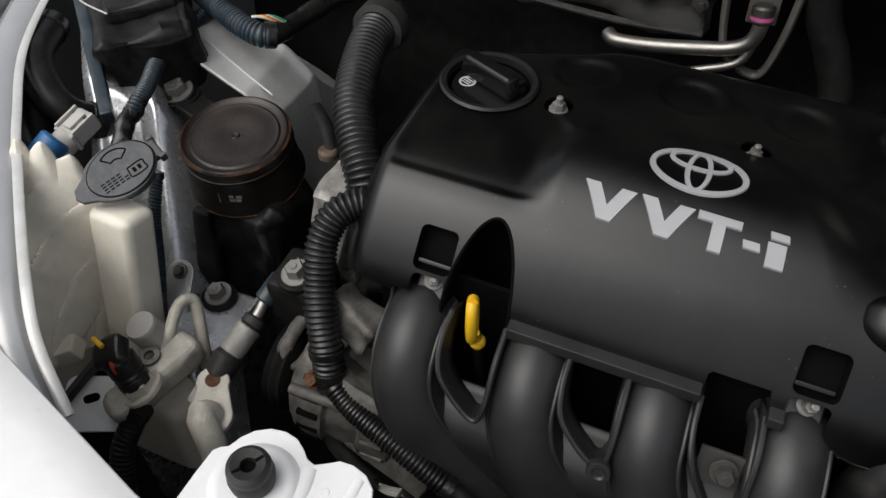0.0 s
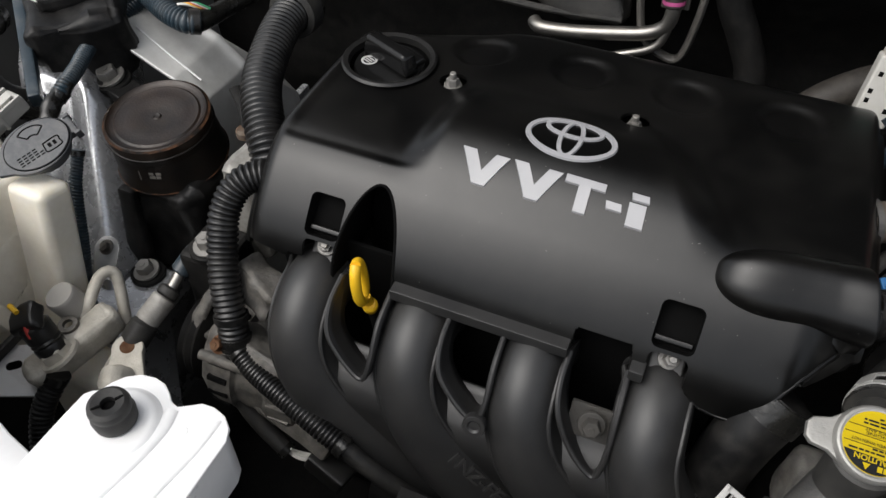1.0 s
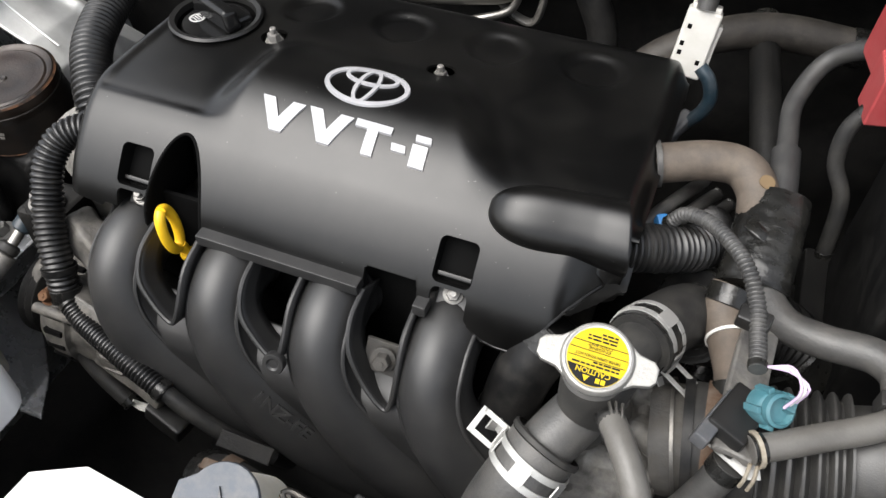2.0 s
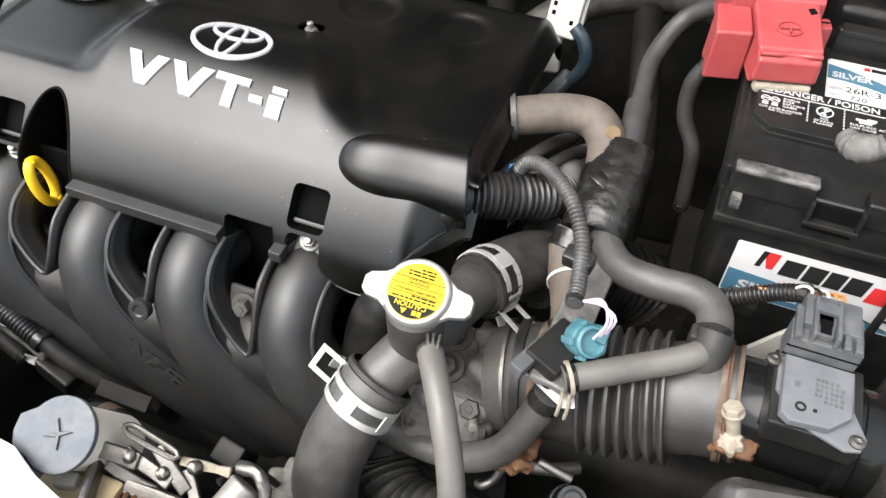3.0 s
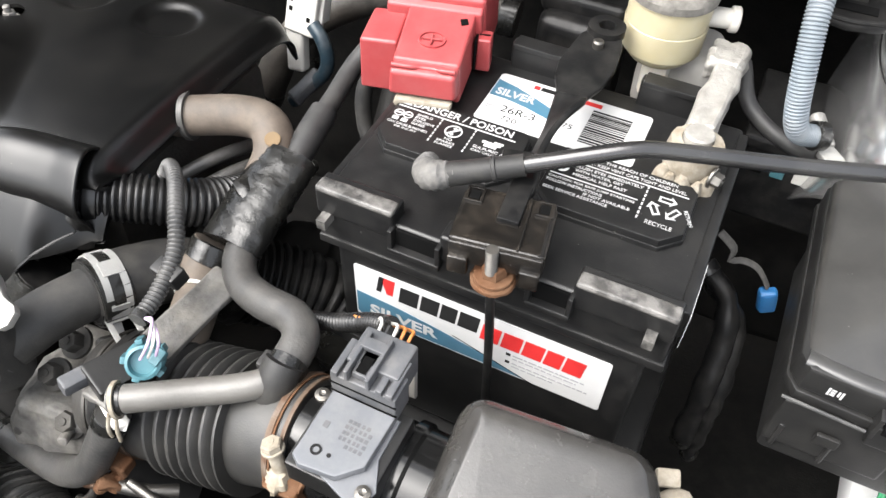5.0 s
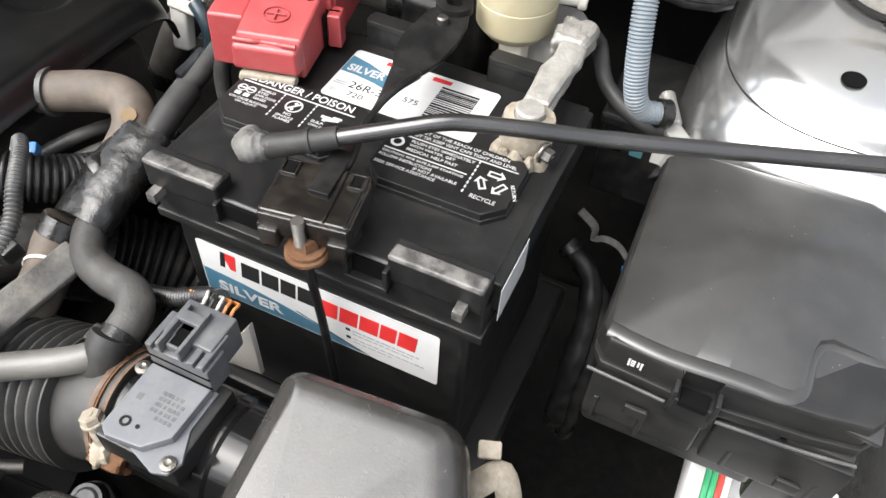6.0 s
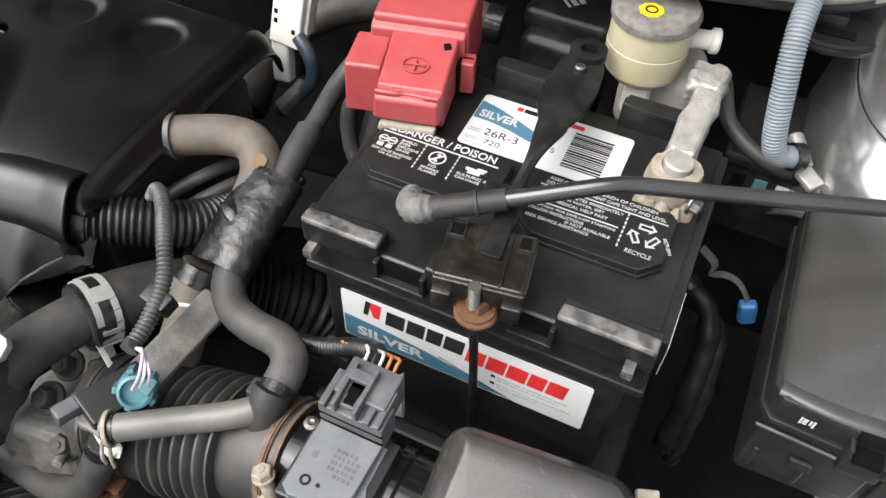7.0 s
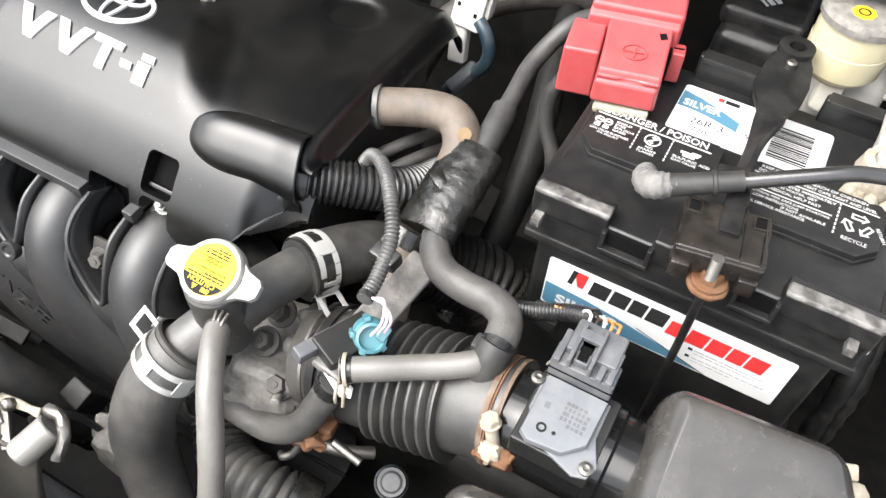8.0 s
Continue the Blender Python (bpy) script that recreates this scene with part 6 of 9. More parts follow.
def air_outline(grow):
    pts = []
    for cx, cy, a0, a1, r in ((0.581, 0.372, 180, 90, 0.014), (0.655, 0.372, 90, 20, 0.020), (0.690, 0.300, 20, 0, 0.02), (0.690, 0.05, 0, -90, 0.02), (0.500, 0.05, 270, 180, 0.02), (0.494, 0.268, 180, 90, 0.014)):
        for k in range(6):
            a = radians(a0 + (a1 - a0) * k / 5)
            pts.append((cx + (r + grow) * math.cos(a), cy + (r + grow) * math.sin(a)))
    for k in range(6):
        a = radians(270 + 90 * k / 5)
        pts.append((0.556 + (0.013 - grow) * math.cos(a), 0.303 + (0.013 - grow) * math.sin(a)))
    return pts


bm = bmesh.new()
rings = []
ACX, ACY = 0.606, 0.290
for grow, z in ((0.004, 0.640), (0.003, 0.700), (0.002, 0.7280), (0.0005, 0.7370), (-0.0020, 0.7440), (-0.0050, 0.7485), (-0.0090, 0.7515), (-0.0140, 0.7533)):
    rings.append([bm.verts.new((x, y, z - 0.24 * max(0.0, 0.377 - y))) for x, y in air_outline(max(grow, -0.0115))])
last = [v.co.copy() for v in rings[-1]]
for k in range(1, 15):
    w = 1 - k / 15
    rings.append([bm.verts.new((ACX + (p.x - ACX) * w, ACY + (p.y - ACY) * w, 0.7533 + air_dome(ACX + (p.x - ACX) * w, ACY + (p.y - ACY) * w) - 0.24 * max(0.0, 0.377 - (ACY + (p.y - ACY) * w)))) for p in last])
n = len(rings[0])
for a, b in zip(rings, rings[1:]):
    for k in range(n):
        bm.faces.new((a[k], a[(k + 1) % n], b[(k + 1) % n], b[k]))
topf = bm.faces.new(rings[-1])
bmesh.ops.triangulate(bm, faces=[topf])
bmesh.ops.recalc_face_normals(bm, faces=bm.faces[:])
part("lid", bm, M_AIRBOX, air, "domed grained lid")
part("body", span((0.500, 0.06, 0.50), (0.680, 0.27, 0.60), 0.01), M_BLACK, air)
part("foot", span((0.55, 0.10, 0.23), (0.63, 0.2, 0.55), 0.01), M_DARK, air)
ac = thing("spring_clip", (0.68, 0.40, 0.70), "pale steel spring clip on the air filter box", "clip")
part("strap", tube([(0.668, 0.372, 0.690), (0.682, 0.388, 0.702), (0.690, 0.394, 0.705), (0.700, 0.384, 0.690), (0.705, 0.370, 0.66)], 0.0080, 0.003, 10, flat=0.35), M_CRUST, ac)
part("tab", box((0.013, 0.010, 0.006), place(0.679, 0.401, 0.712, 20, 0, 20), 0.0015), M_CRUST, ac)

# air meter and its tube
maf = thing("air_flow_meter", (0.52, 0.335, 0.66), "grey air flow meter on a black intake tube", "air flow meter")
axis_m = aim((0.486, 0.3440, 0.6945), (0.580, 0.3440, 0.6945))
part("tube", lathe([(0, 0), (0.0310, 0), (0.0310, 0.012), (0.0325, 0.014), (0.0325, 0.058), (0.0350, 0.060), (0.0350, 0.066), (0.0330, 0.068), (0.0330, 0.100), (0, 0.100)], axis_m, 56), M_GLOSS, maf)
part("saddle", span((0.498, 0.3080, 0.720), (0.547, 0.3600, 0.7385), 0.002), M_BLACK, maf)
part("flange", plate([(0.4965, 0.3520), (0.4965, 0.3300), (0.5090, 0.3120), (0.5340, 0.3035), (0.5420, 0.3060), (0.5450, 0.3140), (0.5380, 0.3300), (0.5380, 0.3540), (0.5000, 0.3560)], 0.0025, place(0.0035, 0, 0.7375), 0.0006), M_MAF, maf)
part("housing", plate([(0.4985, 0.3120), (0.5040, 0.3080), (0.5240, 0.3100), (0.5350, 0.3210), (0.5360, 0.3520), (0.4985, 0.3520)], 0.0060, place(0.0035, 0, 0.7395), 0.0012), M_MAF, maf)
for xx, yy in ((0.5395, 0.3105), (0.4935, 0.3490)):
    part("screw", lathe([(0, 0), (0.0042, 0), (0.0042, 0.0020), (0.0020, 0.0026), (0, 0.0016)], place(xx + 0.0035, yy, 0.7395), 18), M_STEEL, maf)
part("hole", lathe([(0.0018, 0), (0.0018, 0.0006), (0.0030, 0.0006), (0.0030, 0)], place(0.5120, 0.3185, 0.7455), 18), M_INK, maf)
part("hole", drum(0.0012, 0.0004, place(0.5195, 0.3185, 0.7455), 0, 12), M_INK, maf)
q = random.Random(21)
bars("moulded_print", [(0.5185 + 0.0026 * j + q.uniform(0, 0.0006), 0.3250 + 0.0034 * k, q.uniform(0.0014, 0.0022), 0.0022) for k in range(5) for j in range(6) if (k, j) not in ((0, 0), (0, 1), (4, 5))] + [(0.5080, 0.331, 0.003, 0.004)], place(0, 0, 0.7455), M_CONN, maf)
cn = part("connector", span((0.5000, 0.3530, 0.737), (0.5390, 0.3690, 0.7590), 0.0015), M_CONN, maf, "dark grey plug")
part("connector_shell", span((0.5050, 0.3620, 0.740), (0.5360, 0.3860, 0.7640), 0.0018), M_CONN, cn)
part("latch_frame", span((0.5090, 0.3525, 0.7590), (0.5115, 0.3810, 0.7680), 0.0008), M_CONN, cn)
part("latch_frame", span((0.5215, 0.3525, 0.7590), (0.5240, 0.3810, 0.7680), 0.0008), M_CONN, cn)
part("latch", span((0.5118, 0.3560, 0.7590), (0.5212, 0.3800, 0.7640), 0.0010), M_CONN, cn)
part("latch_bridge", span((0.5090, 0.3700, 0.7650), (0.5240, 0.3770, 0.7685), 0.0008), M_CONN, cn)
part("latch_slot", span((0.5135, 0.3575, 0.7636), (0.5195, 0.3680, 0.7644), 0.0003), M_HOLE, cn)
for xx in (0.5010, 0.5270, 0.5330):
    part("side_rib", span((xx, 0.3525, 0.7580), (xx + 0.0042, 0.3760, 0.7625), 0.001), M_CONN, cn)
for zz in (0.7435, 0.7515):
    part("front_groove", span((0.4998, 0.3526, zz), (0.5392, 0.3534, zz + 0.0010), 0), M_HOLE, cn)
for k in range(5):
    xx = 0.5085 + 0.0045 * k
    solo("wire", tube([(xx, 0.383, 0.752), (xx + 0.001, 0.393, 0.758), (xx - 0.004, 0.400, 0.752), (0.500 - 0.004 * k, 0.405, 0.735)], 0.0010, 0.004, 8), (M_WWIRE, M_BLACK, M_WWIRE, M_ORANGE, M_ORANGE)[k], ("white", "black", "white", "orange", "orange")[k] + " wire leaving the air meter plug", "wire", "air meter wires")
corded("conduit", [(0.512, 0.400, 0.748), (0.495, 0.405, 0.736), (0.470, 0.405, 0.72), (0.44, 0.41, 0.70)], 0.006, tube([(0.512, 0.400, 0.748), (0.495, 0.405, 0.736), (0.470, 0.405, 0.72), (0.44, 0.41, 0.70)], 0.006, rib=(0.0028, 0.001)), M_CONDUIT, "black split conduit behind the air meter", "conduit")
solo("plastic_fin", plate([(0, 0), (0.036, 0.006), (0.036, 0.060)], 0.004, place(0.489, 0.407, 0.668, 90, 0, 0), 0.001), M_VCAP, "grey plastic fin beside the air meter plug", "bracket")
solo("harness_clip", box((0.020, 0.012, 0.012), place(0.478, 0.408, 0.715, 0, 10, 0), 0.002), M_BLACK, "small black harness clip", "clip")

# intake hose with bellows and its clamps
hose = thing("intake_hose", (0.43, 0.33, 0.63), "black ribbed rubber intake hose", "intake hose")
AX = [(0.362, 0.3360, 0.662), (0.395, 0.3380, 0.668)]
part("end_cuff", tube(AX[:2] + [(0.402, 0.3384, 0.6690)], 0.0385, 0.004, 36), M_RUBBERB, hose)
part("bellows", tube([(0.400, 0.3384, 0.6690), (0.425, 0.3405, 0.674), (0.452, 0.3425, 0.681)], 0.0430, rib=(0.0088, 0.0062), seg=48), M_BELLOWS, hose)
part("front_cuff", tube([(0.450, 0.3425, 0.6805), (0.4680, 0.3440, 0.6880), (0.4920, 0.3450, 0.6940)], 0.0355, 0.003, 44), M_BELLOWS, hose)
part("branch", tube([(0.4620, 0.345, 0.712), (0.4640, 0.352, 0.728), (0.4650, 0.360, 0.735)], 0.0115, 0.003, 20), M_RUBBERB, hose)
part("lug", span((0.4500, 0.352, 0.720), (0.4590, 0.364, 0.735), 0.002), M_RUBBERB, hose)
band = thing("hose_clamp", (0.484, 0.335, 0.66), "rust-stained worm-drive hose clamp", "hose clamp", "hose clamps")
bmx = aim((0.4815, 0.3445, 0.6915), (0.5100, 0.3450, 0.6970))
part("band", roughen(ring_band(0.0358, 0.0036, 0.0012, bmx, 56), 0.0004, 300), M_RUSTCLAMP, band)
part("band_edge", ring_band(0.0362, 0.0012, 0.0008, bmx @ place(0, 0, 0.0030), 56), M_RUST, band)
part("screw_housing", roughen(cut(box((0.024, 0.012, 0.012), place(0.4910, 0.3120, 0.6985, 35, 0, 0), 0.002), 3), 0.003, 220), M_RUST, band)
part("crust", roughen(cut(lathe([(0, -0.006), (0.008, -0.003), (0.009, 0.002), (0.004, 0.008), (0, 0.009)], place(0.4885, 0.3125, 0.7010), 14)), 0.0035, 230), M_CRUST, band)
part("screw", roughen(drum(0.0042, 0.024, aim((0.4900, 0.3130, 0.7000), (0.4830, 0.3180, 0.7230)), 0.0008, 14), 0.0004, 400), M_CRUST, band)
part("screw_head", hexbolt(0.0060, 0.0065, aim((0.4835, 0.3177, 0.7210), (0.4815, 0.3190, 0.7280)), 1.1), M_CRUST, band)
wire_ring = thing("hose_clamp", (0.492, 0.335, 0.66), "thin steel ring beside the worm clamp", "hose clamp", "hose clamps")
part("ring", ring_band(0.0350, 0.0026, 0.0014, aim((0.4900, 0.3450, 0.6935), (0.52, 0.3455, 0.6995)), 56), M_RUSTCLAMP, wire_ring)
band2 = thing("hose_clamp", (0.375, 0.33, 0.62), "stained clamp at the throttle end of the intake hose", "hose clamp", "hose clamps")
bm2 = aim((0.3740, 0.3370, 0.6640), (0.395, 0.3380, 0.6680))
part("band", ring_band(0.0390, 0.0085, 0.0009, bm2, 48), M_RUSTCLAMP, band2)
part("screw_housing", roughen(cut(box((0.016, 0.012, 0.010), place(0.375, 0.2940, 0.6500, 0, 0, 0), 0.002), 2), 0.0015, 200), M_RUST, band2)
part("screw", drum(0.0032, 0.024, aim((0.385, 0.288, 0.645), (0.41, 0.286, 0.640)), 0.0006, 12), M_STEEL, band2)
throttle = thing("throttle_body", (0.345, 0.335, 0.60), "grimy cast throttle body", "throttle body")
part("body", roughen(tube([(0.343, 0.3335, 0.6555), (0.353, 0.3345, 0.659), (0.366, 0.336, 0.663)], 0.036, 0.004, 30), 0.002, 60), M_ALUDARK, throttle)
part("ring", ring_band(0.0395, 0.0022, 0.0012, aim((0.3535, 0.3345, 0.6590), (0.372, 0.3370, 0.6640)), 52), M_STEEL, throttle)
part("ring", ring_band(0.0400, 0.0060, 0.0020, aim((0.3610, 0.3355, 0.6610), (0.38, 0.3375, 0.6650)), 52), M_DEEP, throttle)

# ---- hoses, radiator cap and thermostat ----
rc = thing("radiator_cap", (0.294, 0.303, 0.735), "silver radiator cap with a yellow caution label", "radiator cap")
CAPM = place(0.2935, 0.3065, 0.7545, 22, 0, 0) @ Matrix.Scale(0.94, 4) @ place(0, 0, -0.752)
part("disc", lathe([(0, 0.745), (0.0195, 0.745), (0.0222, 0.747), (0.0225, 0.7535), (0.0219, 0.7562), (0.0208, 0.7578), (0.0195, 0.7582), (0.0184, 0.7575), (0, 0.7575)], CAPM, 44), M_CAPZ, rc, "pale zinc cap")
for a in (184, 2):
    em = CAPM @ place(0, 0, 0.7475, 0, 0, a)
    part("ear", plate([(0.012, -0.0185), (0.0180, -0.0140), (0.0235, -0.0100), (0.0330, -0.0078), (0.0362, -0.0042), (0.0362, 0.0042), (0.0330, 0.0078), (0.0235, 0.0100), (0.0180, 0.0140), (0.012, 0.0185)], 0.0065, em, 0.0018), M_CAPZ, rc)
lab = part("label", drum(0.0182, 0.0006, CAPM @ place(0, 0, 0.7575), 0.0001, 44), M_YLABEL, rc, "round yellow caution label")
LM = CAPM @ place(0, 0, 0.7583, 0, 0, 180) @ Matrix.Diagonal((0.868, 0.868, 1, 1))
seg_pts = [(0.0206 * math.cos(radians(a)), 0.0206 * math.sin(radians(a))) for a in range(25, 156, 6)]
part("black_field", plate(seg_pts, 0.0003, LM, 0), M_INK, lab)
lettering("word", "CAUTION", LM @ place(-0.0120, 0.0096, 0.0003), 0.0240, 0.0038, M_YLABEL, lab, 0.0001, "", 0.02)
part("sign", plate([(-0.0025, 0.0145), (0.0025, 0.0145), (0.0, 0.0188)], 0.0001, LM @ place(0.004, 0, 0.0003), 0), M_YLABEL, lab)
bars("sign", [(-0.0095, 0.0145, 0.0030, 0.0035), (-0.0058, 0.0145, 0.0030, 0.0035)], LM @ place(0, 0, 0.0003), M_YLABEL, lab)
bars("rule", [(-0.0195, 0.0030, 0.0390, 0.0004), (-0.0200, -0.0030, 0.0400, 0.0004), (-0.0190, -0.0085, 0.0380, 0.0004)], LM, M_INK, lab)
fine_print(-0.0165, 0.0075, 0.033, 2, 0.0024, 0.0012, 31, LM, M_INK, lab)
lettering("line", "NEVER OPEN WHEN HOT", LM @ place(-0.0155, -0.0002, 0.0002), 0.031, 0.0021, M_INK, lab, 0.0001, "", 0.0)
lettering("line", "ENGINE", LM @ place(-0.0075, -0.0058, 0.0002), 0.015, 0.0021, M_INK, lab, 0.0001, "", 0.0)
lettering("line", "COOLANT", LM @ place(-0.0085, -0.0083, 0.0002), 0.017, 0.0020, M_INK, lab, 0.0001, "", 0.0)
fine_print(-0.0100, -0.0105, 0.020, 3, 0.0024, 0.0012, 34, LM, M_INK, lab)

neck = thing("filler_neck", (0.30, 0.31, 0.66), "black coolant filler neck with two outlets", "coolant neck")
part("neck", drum(0.0165, 0.062, place(0.2935, 0.3030, 0.685), 0.002, 30, top=0.0180), M_DIRTY, neck)
part("front_outlet", tube([(0.2945, 0.3060, 0.7060), (0.2850, 0.2900, 0.7000), (0.2740, 0.2720, 0.6880), (0.2690, 0.2620, 0.6790)], 0.0175, 0.004, 24), M_RUBBER, neck)
part("rear_outlet", tube([(0.2960, 0.3100, 0.7080), (0.3050, 0.3350, 0.7120), (0.3150, 0.3650, 0.7080), (0.3230, 0.3850, 0.7020)], 0.0170, 0.004, 24), M_DIRTY, neck)
part("spout", drum(0.0062, 0.020, aim((0.3060, 0.2900, 0.7300), (0.320, 0.262, 0.7380)), 0.0008, 16), M_BLACK, neck)

top_hose = thing("radiator_hose", (0.26, 0.23, 0.52), "thick grey-black rubber radiator hose", "hose")
part("tube", tube([(0.2770, 0.2780, 0.6920), (0.2680, 0.2600, 0.6760), (0.2570, 0.2430, 0.6400), (0.2540, 0.2330, 0.6000), (0.2640, 0.2220, 0.5600), (0.2900, 0.2080, 0.5320), (0.3400, 0.1950, 0.515), (0.40, 0.185, 0.50)], 0.0225, 0.004, 28, wob=0.02), M_RUBBER, top_hose)
part("end_bead", lathe([(0.0222, 0), (0.0238, 0.001), (0.0238, 0.004), (0.0222, 0.005)], aim((0.2790, 0.2820, 0.6940), (0.2690, 0.2620, 0.6780)), 30), M_RUBBERB, top_hose)
corded("coolant_hose", [(0.3140, 0.3600, 0.7090), (0.3240, 0.3860, 0.7020), (0.3380, 0.4130, 0.6900), (0.350, 0.432, 0.672)], 0.0222, tube([(0.3140, 0.3600, 0.7090), (0.3240, 0.3860, 0.7020), (0.3380, 0.4130, 0.6900), (0.350, 0.432, 0.672)], 0.0222, 0.004, 28), M_RUBBERB, "black coolant hose behind the radiator cap", "hose")
corded("coolant_hose", [(0.343, 0.424, 0.680), (0.370, 0.450, 0.655), (0.41, 0.47, 0.63), (0.44, 0.47, 0.60)], 0.0330, tube([(0.343, 0.424, 0.680), (0.370, 0.450, 0.655), (0.41, 0.47, 0.63), (0.44, 0.47, 0.60)], 0.0330, rib=(0.0075, 0.0035), seg=32), M_DEEP, "ribbed black hose leading under the battery", "hose")


def spring_clamp(a, b, r, out):
    """A band clamp with windows; its sprung ears stand out towards out."""
    c = thing("spring_clamp", a, "white zinc spring clamp on a hose", "hose clamp", "spring clamps")
    z = (Vector(b) - Vector(a)).normalized()
    x = Vector(out)
    x = (x - z * x.dot(z)).normalized()
    y = z.cross(x)
    m = Matrix(((x.x, y.x, z.x, a[0]), (x.y, y.y, z.y, a[1]), (x.z, y.z, z.z, a[2]), (0, 0, 0, 1)))
    for off in (-0.0060, 0.0060):
        part("band", ring_band(r, 0.0044, 0.0010, m @ place(0, 0, off), 48), M_CLAMP, c)
    for an in (30, 105, 180, 255, 330):
        part("bridge", box((0.0012, 0.011, 0.0120), m @ pose(0, 0, 0, 0, 0, an) @ place(r + 0.0005, 0, 0), 0.0003), M_CLAMP, c)
    # one ear is a frame with a window, the other a tongue that passes through it
    e = m @ place(r, -0.0045, 0, 0, 0, -18)
    for off in (-0.0078, 0.0078):
        part("ear_side", box((0.0200, 0.0015, 0.0038), e @ place(0.0085, 0, off), 0.0005), M_CLAMP, c)
    part("ear_end", box((0.0040, 0.0015, 0.0194), e @ place(0.0180, 0, 0), 0.0005), M_CLAMP, c)
    part("ear_root", box((0.0040, 0.0015, 0.0194), e @ place(0.0005, 0, 0), 0.0005), M_CLAMP, c)
    t = m @ place(r, 0.0060, 0, 0, 0, 16)
    part("tongue", box((0.0150, 0.0014, 0.0070), t @ place(0.0060, 0, 0), 0.0005), M_CLAMP, c)
    part("tongue_tip", box((0.0014, 0.0090, 0.0100), t @ place(0.0130, -0.0035, 0), 0.0005), M_CLAMP, c)
    return c


spring_clamp((0.2720, 0.2680, 0.6835), (0.2655, 0.2565, 0.6715), 0.0230, (-0.86, 0.50, 0.0))
spring_clamp((0.3175, 0.3700, 0.7068), (0.3260, 0.3900, 0.7000), 0.0228, (0.70, -0.45, -0.50))

ovt = thing("overflow_tube", (0.34, 0.24, 0.66), "grey rubber coolant overflow tube", "hose")
part("tube", tube([(0.3110, 0.2830, 0.7350), (0.3200, 0.2680, 0.7370), (0.3320, 0.2490, 0.7310), (0.3440, 0.2300, 0.7120), (0.3510, 0.2150, 0.6880), (0.356, 0.195, 0.650)], 0.0080, 0.004, 18), M_GREYHOSE, ovt)
part("cut_end", lathe([(0.0040, 0), (0.0081, 0), (0.0083, 0.0012), (0.0081, 0.003), (0.0040, 0.003)], aim((0.3098, 0.2850, 0.7345), (0.3200, 0.2680, 0.7370)), 20), M_RUBBERB, ovt)
for k in range(3):
    solo("spring_wire", tube([(0.3055 + 0.004 * k, 0.292, 0.742), (0.3090 + 0.003 * k, 0.284, 0.742), (0.3120 + 0.003 * k, 0.276, 0.7385)], 0.0011, 0.003, 6), M_STEEL, "thin steel wire of a tube clip", "wire", "tube clip wires")

th = thing("thermostat_housing", (0.32, 0.33, 0.60), "grimy cast-aluminium thermostat housing with bolts", "thermostat housing")
part("casting", roughen(cut(box((0.060, 0.085, 0.050), place(0.3120, 0.3280, 0.6350, -14, 8, 8), 0.012, 3), 3), 0.005, 60), M_CASTING, th)
part("arm", roughen(cut(box((0.034, 0.060, 0.026), place(0.3420, 0.3440, 0.6600, -10, -14, -12), 0.008, 3), 3), 0.005, 70), M_CASTING, th)
part("arm", roughen(cut(box((0.030, 0.028, 0.050), place(0.3330, 0.3130, 0.6300, 12, 6, 10), 0.008, 3), 3), 0.005, 75), M_CASTING, th)
for p in ((0.3085, 0.3420, 0.6750), (0.3105, 0.3190, 0.6700), (0.3335, 0.3020, 0.6540)):
    part("bolt", hexbolt(0.0074, 0.012, aim(p, (p[0] - 0.02, p[1] - 0.45, p[2] + 0.8)), 1.5), M_ALUDARK, th, "dull grey flange bolt")
part("stud", drum(0.0034, 0.016, aim((0.3345, 0.3010, 0.655), (0.342, 0.280, 0.662)), 0.0006, 12), M_CASTING, th)
for k, p in enumerate(((0.330, 0.352, 0.668), (0.298, 0.298, 0.640))):
    lump = lathe([(0, -0.012), (0.010, -0.008), (0.012, 0.002), (0.008, 0.009), (0, 0.011)], place(*p, 20 * k, 10, 0), 16)
    part("boss", roughen(cut(lump), 0.005, 110, k), (M_CASTING, M_ALUDARK)[k % 2], th)

corded("bypass_hose", [(0.268, 0.288, 0.612), (0.2900, 0.2840, 0.6200), (0.3150, 0.2810, 0.6250), (0.3390, 0.2800, 0.6320), (0.3600, 0.2840, 0.6500), (0.3730, 0.2930, 0.6780), (0.3810, 0.303, 0.702)], 0.0102, tube([(0.268, 0.288, 0.612), (0.2900, 0.2840, 0.6200), (0.3150, 0.2810, 0.6250), (0.3390, 0.2800, 0.6320), (0.3600, 0.2840, 0.6500), (0.3730, 0.2930, 0.6780), (0.3810, 0.303, 0.702)], 0.0102, 0.004, 20), M_RUBBER, "grey rubber bypass hose below the bellows", "hose")
corded("coolant_hose", [(0.262, 0.300, 0.600), (0.275, 0.285, 0.575), (0.300, 0.262, 0.570), (0.340, 0.255, 0.580), (0.38, 0.26, 0.57)], 0.022, tube([(0.262, 0.300, 0.600), (0.275, 0.285, 0.575), (0.300, 0.262, 0.570), (0.340, 0.255, 0.580), (0.38, 0.26, 0.57)], 0.022, rib=(0.0085, 0.003), seg=24), M_RUBBERB, "ribbed black hose below the bypass hose", "hose")
rusty = thing("pipe_joint", (0.36, 0.27, 0.62), "rusty pipe joint under the intake hose", "pipe joint")
part("joint", roughen(cut(box((0.018, 0.012, 0.012), place(0.3740, 0.2830, 0.6440, 0, 20, 30), 0.004), 3), 0.004, 190), M_RUST, rusty)
